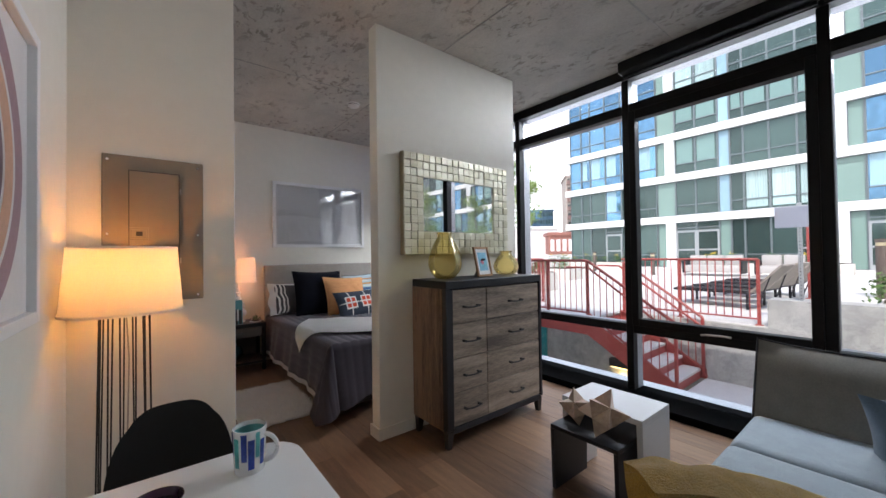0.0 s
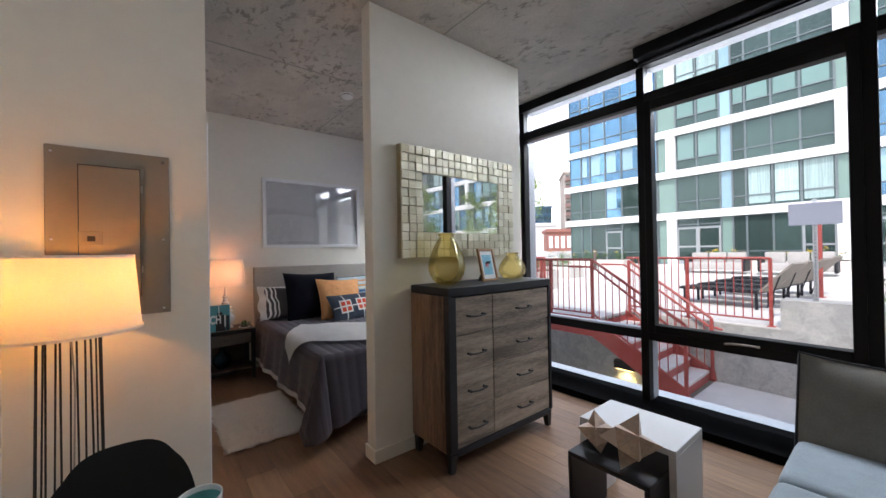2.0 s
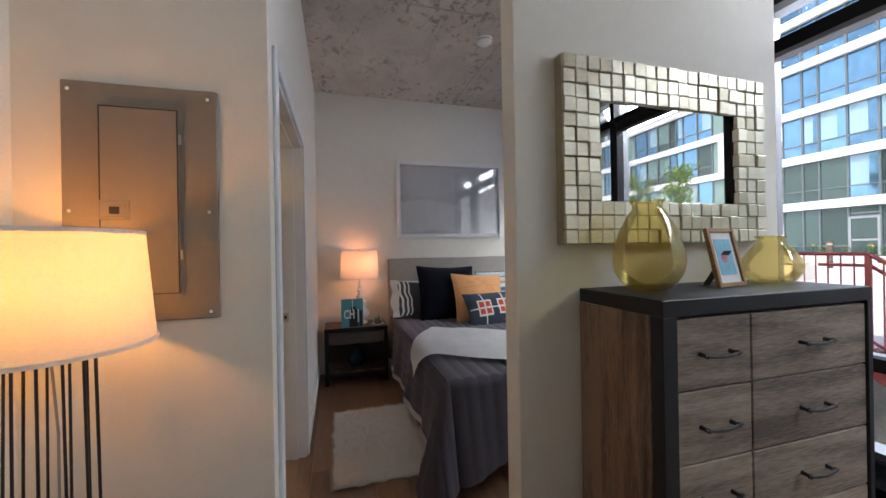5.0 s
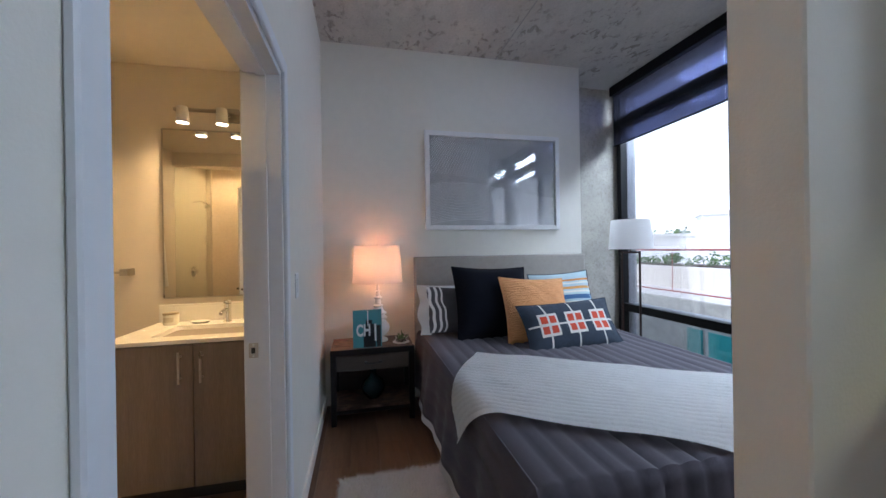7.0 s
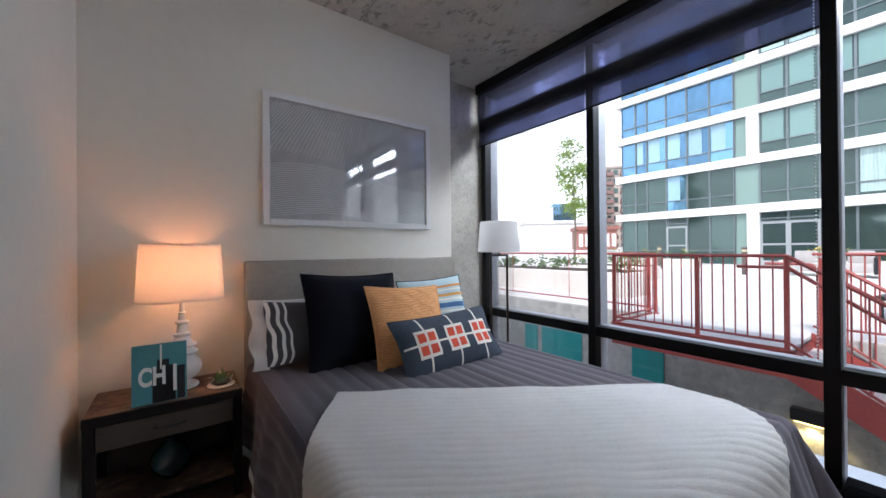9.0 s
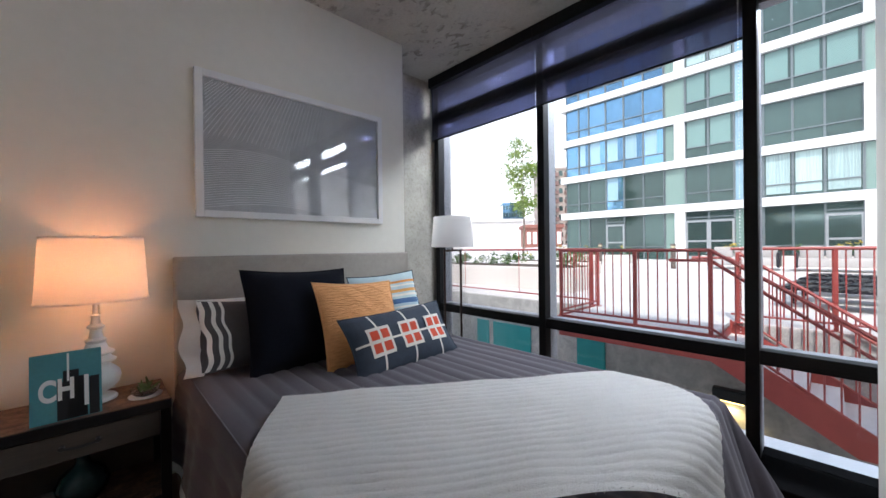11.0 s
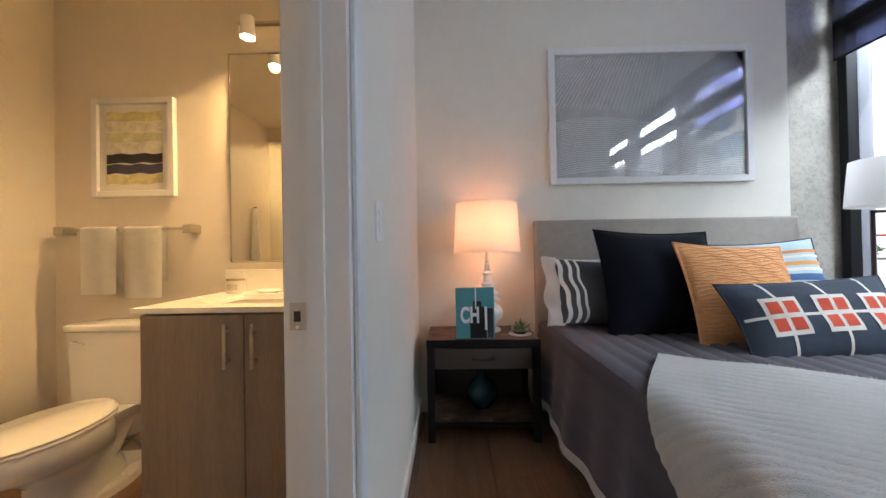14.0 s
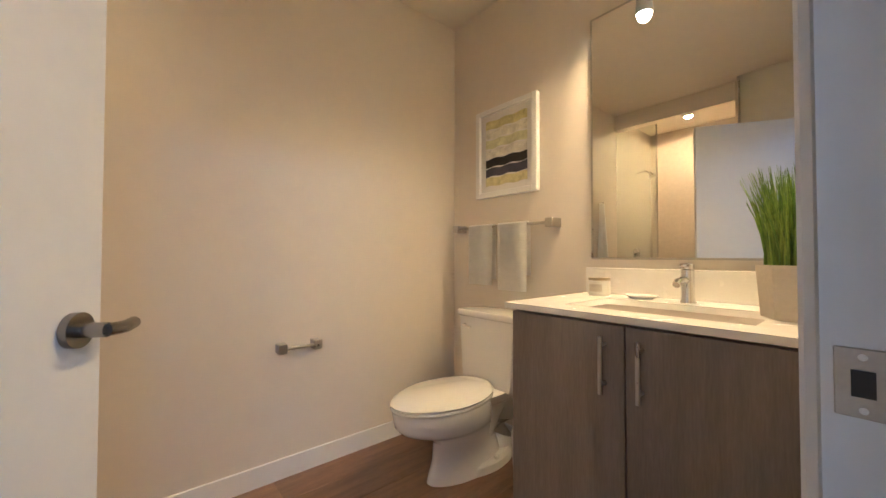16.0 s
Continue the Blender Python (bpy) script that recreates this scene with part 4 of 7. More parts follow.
def mustard_chair():
    t = thing("armchair", (2.02, 2.06, 0), "low armchair with mustard wool throw over its back", "armchair", turn=-38)
    part("seat_block", box(bm_new(), -0.30, 0.30, -0.34, 0.30, 0.16, 0.40, 0.05, 3), M_SOFA, t, smooth=True)
    part("backrest", box(bm_new(), -0.29, 0.29, 0.16, 0.26, 0.30, 0.56, 0.04, 3), M_SOFA, t, smooth=True)
    b = bm_new()
    rng = random.Random(9)

    def drape(u, v):
        x = u * 0.58 - 0.25 + 0.015 * math.sin(v * 9)
        s = (v - 0.5) * 0.9
        if abs(s) < 0.08:
            y, z = 0.21 + s, 0.70 + 0.012 * math.cos(s * 30)
        else:
            sg = 1 if s > 0 else -1
            y, z = 0.21 + sg * (0.085 + 0.02 * (abs(s) - 0.08)), 0.70 - (abs(s) - 0.08)
        n = noise.noise(Vector((x * 9, s * 9, 3.1))) * 0.014
        return (x, y + n, z - 0.13 * max(0, u - 0.15) ** 1.3 + n)
    grid(b, drape, 40, 60)
    bmesh.ops.solidify(b, geom=b.faces[:], thickness=0.018)
    part("throw", b, M_MUSTARD, t, "mustard knitted wool throw", True)
    for x in (-0.25, 0.25):
        for y in (-0.28, 0.22):
            part("foot", cyl(bm_new(), (x, y, 0), (x, y, 0.17), 0.015, 0.022), M_OAKFRAME, t)


mustard_chair()


def bent_table(name, x0, x1, y0, y1, h, th, material, label):
    t = thing(name, ((x0 + x1) / 2, (y0 + y1) / 2, 0), label, "side table", "nesting side tables")
    w, d = (x1 - x0) / 2, (y1 - y0) / 2
    part("top", box(bm_new(), -w, w, -d, d, h - th, h, 0.002), material, t)
    for s in (-1, 1):
        lg = bm_new()
        r = bmesh.ops.create_cube(lg, size=1, matrix=Matrix.Translation((0, s * (d - th / 2), (h - th) / 2)) @ Matrix.Diagonal((2 * w, th, h - th, 1)))
        for v in r["verts"]:
            if v.co.z < 0.1:
                v.co.y += s * 0.0
                v.co.x *= 0.94
        part("side_panel", lg, material, t)


M_TBLWHITE = mat("satin_white_metal", (0.62, 0.62, 0.62), 0.32, var=0.02)
bent_table("side_table", 2.79, 3.135, 2.735, 3.205, 0.475, 0.03, M_TBLWHITE, "satin white folded metal nesting side table")
bent_table("side_table", 2.61, 2.96, 2.775, 3.165, 0.368, 0.022, M_CHAR, "charcoal folded metal nesting side table, partly underneath")


def facet_star(x, y, z, r, turn, seed):
    t = thing("facet_ornament", (x, y, z), "faceted star ornament of pale rose wood on table", "ornament", "faceted ornaments")
    b = bm_new()
    a = r / math.sqrt(3)
    ax = [b.verts.new(p) for p in ((a, 0, 0), (-a, 0, 0), (0, a, 0), (0, -a, 0), (0, 0, a), (0, 0, -a))]
    for sx in (0, 1):
        for sy in (2, 3):
            for sz in (4, 5):
                tip = b.verts.new(ax[sx].co + ax[sy].co + ax[sz].co)
                for p, q in ((sx, sy), (sy, sz), (sz, sx)):
                    b.faces.new((ax[p], ax[q], tip))
    bmesh.ops.rotate(b, matrix=Euler((0.4 + seed, 0.7, turn)).to_matrix(), verts=b.verts[:])
    lo = min(v.co.z for v in b.verts)
    bmesh.ops.translate(b, vec=(0, 0, -lo), verts=b.verts[:])
    bmesh.ops.split_edges(b, edges=b.edges[:])
    part("body", b, M_BEIGEFACET, t)


facet_star(2.71, 3.06, 0.368, 0.105, 0.3, 0.2)
facet_star(2.70, 2.895, 0.368, 0.135, 1.1, 0.9)


def smoke_detector():
    t = thing("smoke_detector", (2.60, 5.72, CEIL), "round white plastic smoke detector on concrete ceiling", "smoke detector")
    part("base", lathe(bm_new(), [(0.001, -0.012), (0.066, -0.012), (0.068, -0.001), (0.001, -0.001)], 36), M_WHITE, t, smooth=True)
    part("dome", lathe(bm_new(), [(0.062, -0.013), (0.06, -0.03), (0.045, -0.042), (0.001, -0.044)], 36), M_WHITE, t, smooth=True)
    part("vent_ring", lathe(bm_new(), [(0.0625, -0.016), (0.0625, -0.02), (0.058, -0.02)], 36), M_BLACK, t)


smoke_detector()


def blinds():
    # bedroom: two lowered solar shades; living room: rolled up in their cassettes
    for y0, y1, zb in ((6.16, 7.44, 2.425), (4.83, 6.16, 2.43)):
        t = thing("roller_blind", (4.27, (y0 + y1) / 2, CEIL), "dark grey see-through solar roller blind, partly lowered", "blind", "bedroom blinds")
        d = (y1 - y0) / 2
        part("cassette", box(bm_new(), -0.05, 0.045, -d, d, -0.10, 0, 0.004), M_FRAME, t)
        part("cloth", box(bm_new(), 0.0, 0.0012, -d + 0.001, d - 0.001, zb - CEIL, -0.09), M_SHADE, t, "woven dark shade cloth")
        part("bottom_bar", box(bm_new(), -0.005, 0.007, -d + 0.001, d - 0.001, zb - CEIL - 0.014, zb - CEIL, 0.003), M_FRAME, t)
    ch = thing("blind_chain", (4.255, 4.85, CEIL - 0.09), "white beaded pull chain of the bedroom blind", "blind chain")
    cb = bm_new()
    for i in range(120):
        bmesh.ops.create_icosphere(cb, subdivisions=1, radius=0.0035, matrix=Matrix.Translation((0, 0, -i * 0.019)))
    part("beads", cb, M_WHITE, ch)
    for y0, y1 in ((2.19, 3.47), (0.88, 2.18)):
        t = thing("roller_blind", (4.19, (y0 + y1) / 2, CEIL), "black rolled-up roller blind cassette above window", "blind", "living room blinds")
        d = (y1 - y0) / 2
        part("cassette", box(bm_new(), -0.055, 0.055, -d, d, -0.10, 0, 0.012, 2), M_FRAME, t)
        part("bottom_bar", box(bm_new(), 0.02, 0.035, -d + 0.01, d - 0.01, -0.128, -0.10, 0.003), M_FRAME, t)


blinds()


# ---- bedroom ----
M_QUILT = mat("charcoal_quilt_cotton", (0.052, 0.044, 0.058), 0.85, var=0.12, scale=6, bump=0.12, bscale=300, sheen=0.12)
M_TRIMWHITE = mat("white_cotton", (0.76, 0.75, 0.73), 0.9, var=0.03, scale=8, bump=0.1, bscale=300)
M_HEAD = mat("greige_linen", (0.36, 0.33, 0.29), 0.92, var=0.08, scale=30, bump=0.2, bscale=500)
M_FUR = mat("white_plush", (0.87, 0.86, 0.84), 0.95, var=0.04, scale=10, bump=0.5, bscale=220, sheen=0.4)
M_BLACKVELVET = mat("black_velvet", (0.004, 0.005, 0.010), 0.95, var=0.2, scale=9, sheen=0.04, spec=0.15)
M_ORANGE = mat("orange_woven", (0.86, 0.46, 0.20), 0.9, scale=26, stretch=(1, 5, 1), dark=(0.68, 0.32, 0.12), lo=0.35, hi=0.6, bump=0.6, bscale=90)
M_NAVY = mat("navy_linen", (0.030, 0.042, 0.062), 0.9, var=0.2, scale=30, bump=0.25, bscale=400)
M_REDFAB = mat("vermilion_applique", (0.55, 0.065, 0.025), 0.85, var=0.12, scale=40)
M_CREAM = mat("cream_tape", (0.66, 0.63, 0.57), 0.9, var=0.05, scale=40)
M_DARKWOOD = mat("black_brown_frame", (0.010, 0.008, 0.0075), 0.65, var=0.2, scale=8, spec=0.2)
BED_X0, BED_X1, BED_Y0, BED_Y1, BED_Z = 1.985, 3.58, 4.86, 7.02, 0.60


def bed():
    t = thing("bed", ((BED_X0 + BED_X1) / 2, (BED_Y0 + BED_Y1) / 2, 0), "made bed with charcoal channel quilt and greige headboard", "bed")
    ox, oy = -(BED_X0 + BED_X1) / 2, -(BED_Y0 + BED_Y1) / 2
    W, L = BED_X1 - BED_X0, BED_Y1 - BED_Y0
    part("headboard", box(bm_new(), 1.945 + ox, 3.605 + ox, 7.02 + oy, 7.095 + oy, 0.05, 1.238, 0.018, 3), M_HEAD, t, "greige linen padded headboard", True)
    part("base", box(bm_new(), -W / 2 + 0.06, W / 2 - 0.06, -L / 2 + 0.06, L / 2, 0.03, 0.32, 0.01), M_DARKWOOD, t)
    part("mattress", box(bm_new(), -W / 2 + 0.02, W / 2 - 0.02, -L / 2 + 0.02, L / 2, 0.30, 0.575, 0.05, 3), M_TRIMWHITE, t, smooth=True)
    sk = bm_new()
    HEM = 0.15

    def quilt(u, v):
        # u along x from -drop to W + drop; v along y from foot drop to head
        drop = BED_Z - HEM
        a = -drop + (W + 2 * drop) * u
        c = -drop + (L - 0.02 + drop) * v
        px, py, pz = a, c, BED_Z
        dx = -a if a < 0 else (a - W if a > W else 0)
        dy = -c if c < 0 else 0
        d = math.hypot(dx, dy)
        rr = 0.045
        if d > 0:
            out = min(d, rr) * 0.55 + max(0, d - rr) * 0.12
            corner = (dx > 0 and dy > 0)
            near = max(0.0, 1 - max(0.0, min(a, W - a)) / 0.42) if dy > 0 else 0.0
            sag = near * near * (3 - 2 * near) * dy / drop
            e_ = max(dx, dy) + 0.10 * min(dx, dy) + 0.06 * sag
            down = (e_ - rr * 0.5) if e_ > rr else e_ * e_ / (2 * rr)
            fold = (0.016 * math.sin((py if dx > dy else px) * 9.5) + 0.008 * math.sin((py if dx > dy else px) * 23)) * min(1, d / 0.35)
            if corner:
                even = math.sin(2 * math.atan2(dy, dx))
                out += 0.14 * even * min(1, d / 0.5)
                fold = 0.035 * math.sin(math.atan2(dy, dx) * 6 + 0.4) * even * min(1, d / 0.4)
            out += 0.09 * sag
            nx = (-1 if a < 0 else 1) * dx / d
            ny = -dy / d
            bx = 0 if a < 0 else (W if a > W else a)
            by = 0 if c < 0 else c
            px, py, pz = bx + nx * (out + fold), by + ny * (out + fold), BED_Z - down
            pz = max(pz, 0.035)
        else:
            pz += 0.004 * noise.noise(Vector((a * 3, c * 3, 0)))
        # channel quilting along the bed
        s = a / 0.082
        ch = abs(math.sin(math.pi * s)) ** 0.55
        if d > 0.02 and dx > dy:
            px += (-1 if a < 0 else 1) * 0.009 * ch
        elif d > 0.02:
            py -= 0.009 * ch
        else:
            pz += 0.012 * ch
        return (px - W / 2, py - L / 2, pz)
    grid(sk, quilt, 200, 200)
    q = part("quilt", sk, M_QUILT, t, "dark charcoal channel-stitched cotton quilt", True)
    hem = bm_new()
    N = 150
    drop_ = BED_Z - HEM
    v0, u0 = (drop_ + 0.10) / (L - 0.02 + drop_), (drop_ + 0.45) / (W + 2 * drop_)
    # the band shows along the sides and the middle of the foot; it is tucked under at the sagging corners
    runs = ([quilt(0.003, v0 + (1 - v0) * i / N) for i in range(N + 1)], [quilt(0.997, v0 + (1 - v0) * i / N) for i in range(N + 1)],
            [quilt(u0 + (1 - 2 * u0) * i / N, 0.003) for i in range(N + 1)])
    for pts in runs:
        va = [hem.verts.new((p[0], p[1], p[2] + 0.018)) for p in pts]
        vb = [hem.verts.new((p[0] * 1.008, p[1] * 1.004, max(0.012, p[2] - 0.022))) for p in pts]
        for i in range(N):
            hem.faces.new((va[i], va[i + 1], vb[i + 1], vb[i]))
    bmesh.ops.solidify(hem, geom=hem.faces[:], thickness=0.012)
    part("hem_band", hem, M_TRIMWHITE, q, "white hem band")
    for x in (-W / 2 + 0.12, W / 2 - 0.12):
        for y in (-L / 2 + 0.15, L / 2 - 0.1):
            part("leg", cyl(bm_new(), (x, y, 0), (x, y, 0.04), 0.03), M_BLACK, t)


bed()


def throw_blanket():
    t = thing("throw_blanket", (2.7, 5.3, BED_Z), "white ribbed plush throw laid across bed foot", "blanket")
    b = bm_new()
    # a strip across the bed, turned to it; it hangs over the near side and the window side
    P, D, N_ = Vector((2.22, 6.157)), Vector((0.835, -0.55)), Vector((-0.55, -0.835))
    LEN, WID = 1.74, 0.82

    def f(u, v):
        s, w = LEN * u, WID * v + 0.035 * math.sin(u * 4.2) * v
        p = P + D * s + N_ * w
        x, y = p.x, p.y
        z = BED_Z + 0.030
        rib = 0.0055 * abs(math.sin(math.pi * w / 0.04 + 0.30 * math.sin(s * 6) + 0.9 * noise.noise(Vector((s * 3, w * 3, 5))))) ** 0.7
        rib *= 0.75 + 0.5 * noise.noise(Vector((s * 7, w * 7, 8)))
        rib += 0.006 * math.exp(-((1 - v) / 0.02) ** 2)
        # distance past the inner flat of the bed, then a rounded roll over its edge
        qx = min(max(x, BED_X0 + 0.06), BED_X1 - 0.06)
        qy = max(y, BED_Y0 + 0.06)
        dv = Vector((x - qx, y - qy))
        d = dv.length
        R = 0.125
        if d > 1e-6:
            n = dv / d
            a_ = min(d / R, math.pi / 2 - 0.10)
            rest = max(0.0, d - R * a_)
            cf = 2 * abs(n.x * n.y) * min(1, rest / 0.3)
            wave = 0.014 * math.sin((y if abs(n.x) > abs(n.y) else x) * 12) * min(1, rest * 4)
            out = R * math.sin(a_) + rest * 0.10 + 0.10 * cf + wave
            z -= R * (1 - math.cos(a_)) + rest * 0.99
            out += rib * math.sin(a_)
            z += rib * math.cos(a_)
            x, y = qx + n.x * out, qy + n.y * out
        else:
            z += rib
        z += 0.008 * noise.noise(Vector((x * 5, y * 5, 1)))
        z = max(z, 0.02)
        return (x - 2.7, y - 5.3, z - BED_Z)
    grid(b, f, 190, 150)
    bmesh.ops.solidify(b, geom=b.faces[:], thickness=0.014)
    part("cloth", b, M_FUR, t, smooth=True)
    fz = bm_new()
    rng = random.Random(8)
    for i in range(1500):
        u, v = rng.random(), rng.choice((rng.random() * 0.01, 1 - rng.random() * 0.012, rng.random()))
        if 0.02 < v < 0.98 and rng.random() < 0.6:
            u = rng.choice((0.004, 0.996))
        p = Vector(f(u, v))
        q = p + Vector((rng.uniform(-1, 1), rng.uniform(-1, 1), rng.uniform(-0.6, 0.9))).normalized() * 0.007
        w = Vector((rng.uniform(-1, 1), rng.uniform(-1, 1), 0)).normalized() * 0.002
        vs = [fz.verts.new(c) for c in (p - w, p + w, q)]
        fz.faces.new(vs)
    part("pile_fringe", fz, M_FUR, t)


throw_blanket()


def pillow(name, place, size, rot, material, label, thick=0.16, extra=None):
    c = thing(name, place, label, "pillow", "pillows on bed")
    c.matrix_basis = pose(*place, *rot)
    body = part("pad", cushion(bm_new(), size[0], size[1], thick, n=22), material, c, smooth=True)
    hw, hh = size[0] / 2, size[1] / 2
    pts = []
    for s0, s1, e0, e1 in ((-1, -1, 1, -1), (1, -1, 1, 1), (1, 1, -1, 1), (-1, 1, -1, -1)):
        for i in range(10):
            a, d = s0 + (e0 - s0) * i / 10, s1 + (e1 - s1) * i / 10
            pts.append((a * hw * (1 - 0.075 * (1 - d * d)), d * hh * (1 - 0.075 * (1 - a * a)), 0))
    return c, body, pts


def on_pad(size, thick, a, d, lift=0.002, square=2.3):
    """A place on the front of a pad, a and d from -1 to 1."""
    e = max(0.0, (1 - abs(a) ** square) * (1 - abs(d) ** square)) ** 0.55
    px, py = 1 - 0.075 * (1 - d * d), 1 - 0.075 * (1 - a * a)
    wr = 0.012 * noise.noise(Vector((a * 2.2 + size[0] * 9, d * 2.2 + size[1] * 7, 1))) * e
    return (a * size[0] / 2 * px, d * size[1] / 2 * py, thick / 2 * e + wr + lift)


def patch(size, thick, a0, a1, d0, d1, lift=0.002, n=10):
    b = bm_new()
    grid(b, lambda u, v: on_pad(size, thick, a0 + (a1 - a0) * u, d0 + (d1 - d0) * v, lift), n, n)
    return b


def pillows():
    # white sleeping pillow and a striped sham at the headboard
    c, body, pts = pillow("pillow", (2.27, 6.90, 0.80), (0.62, 0.42), (72, 0, 0), M_TRIMWHITE, "white cotton sleeping pillow against headboard", 0.16)
    sz = (0.60, 0.40)
    c, body, pts = pillow("pillow", (2.30, 6.80, 0.80), sz, (66, 3, 2), mat("charcoal_sham", (0.075, 0.072, 0.078), 0.9, var=0.12, scale=20), "charcoal pillow sham with white border stripes", 0.14)
    for a0, a1 in ((-0.94, -0.86), (-0.76, -0.69), (-0.60, -0.55)):
        st = bm_new()
        grid(st, lambda u, v: on_pad(sz, 0.14, min(0.99, max(-0.99, a0 + (a1 - a0) * u + 0.055 * math.sin(5.5 * v + 0.6) + 0.02 * math.sin(17 * v))), -0.97 + 1.94 * v, 0.003), 4, 30)
        part("stripe", st, M_TRIMWHITE, body, smooth=True)
    fl = bm_new()
    grid(fl, lambda u, v: (-0.30 * (0.90 + 0.30 * u) + 0.012 * math.sin(v * 11), 0.20 * (2 * v - 1) * 1.02, 0.004 + 0.022 * u * math.sin(v * 13 + 0.5)), 8, 40)
    bmesh.ops.solidify(fl, geom=fl.faces[:], thickness=0.004)
    part("flange", fl, M_TRIMWHITE, body, "white ruffled flange", True)
    c, body, pts = pillow("pillow", (3.10, 6.92, 0.80), (0.62, 0.42), (74, 0, 0), M_TRIMWHITE, "white cotton sleeping pillow behind striped pillow", 0.16)
    # large black pillow
    c, body, pts = pillow("pillow", (2.53, 6.68, 0.865), (0.65, 0.60), (70, 2, 3), M_BLACKVELVET, "large square black velvet pillow", 0.22)
    part("piping", tube(bm_new(), pts, 0.006, 6, True), M_BLACKVELVET, body, smooth=True)
    # striped pillow
    sz = (0.56, 0.50)
    c, body, pts = pillow("pillow", (3.22, 6.78, 0.845), sz, (68, -3, -6), mat("pale_blue_weave", (0.42, 0.55, 0.58), 0.9, var=0.08, scale=30), "pale blue pillow with orange and navy stripes", 0.16)
    for d0, d1, col in ((0.62, 0.70, (0.60, 0.24, 0.06)), (0.50, 0.56, (0.7, 0.68, 0.6)), (0.30, 0.40, (0.62, 0.30, 0.08)), (0.16, 0.24, (0.7, 0.68, 0.6)), (-0.08, 0.08, (0.06, 0.13, 0.26)), (-0.22, -0.16, (0.7, 0.68, 0.6)), (-0.42, -0.3, (0.30, 0.42, 0.12)), (-0.62, -0.52, (0.06, 0.13, 0.26))):
        part("stripe", patch(sz, 0.16, -0.985, 0.985, d0, d1, 0.002, 16), mat("stripe_%02d" % int(100 * col[0] + 10 * col[2]), col, 0.9, var=0.1, scale=40), body, smooth=True)
    part("piping", tube(bm_new(), pts, 0.005, 6, True), M_NAVY, body, smooth=True)
    # orange pillow
    c, body, pts = pillow("pillow", (2.82, 6.49, 0.822), (0.57, 0.52), (66, 3, 4), M_ORANGE, "orange textured woven square pillow", 0.15)
    part("piping", tube(bm_new(), pts, 0.0065, 6, True), M_ORANGE, body, smooth=True)
    rb = bm_new()
    for k in range(26):
        d = -0.9 + 1.8 * k / 25
        tube(rb, [on_pad((0.57, 0.52), 0.15, -0.94 + 1.88 * i / 14, d + 0.025 * math.sin(i * 1.7 + k), 0.0005) for i in range(15)], 0.0042, 5)
    part("woven_ribs", rb, M_ORANGE, body, smooth=True)
    # navy lumbar pillow with red squares
    sz = (0.76, 0.37)
    c, body, pts = pillow("pillow", (2.97, 6.27, 0.735), sz, (58, -2, 2), M_NAVY, "navy lumbar pillow with cream grid and red squares", 0.15)
    part("piping", tube(bm_new(), pts, 0.005, 6, True), M_NAVY, body, smooth=True)
    part("tape", patch(sz, 0.15, -0.97, 0.97, -0.035, 0.035, 0.0022, 20), M_CREAM, body, smooth=True)
    for cx in (-0.56, 0.02, 0.60):
        part("tape", patch(sz, 0.15, cx - 0.017, cx + 0.017, -0.97, 0.97, 0.0022, 16), M_CREAM, body, smooth=True)
        part("square_border", patch(sz, 0.15, cx - 0.20, cx + 0.20, -0.46, 0.46, 0.0032), M_CREAM, body, smooth=True)
        for sa in (-1, 1):
            for sd_ in (-1, 1):
                a, d = cx + sa * 0.09, sd_ * 0.205
                part("red_square", patch(sz, 0.15, a - 0.068, a + 0.068, d - 0.15, d + 0.15, 0.0045), M_REDFAB, body, smooth=True)


pillows()


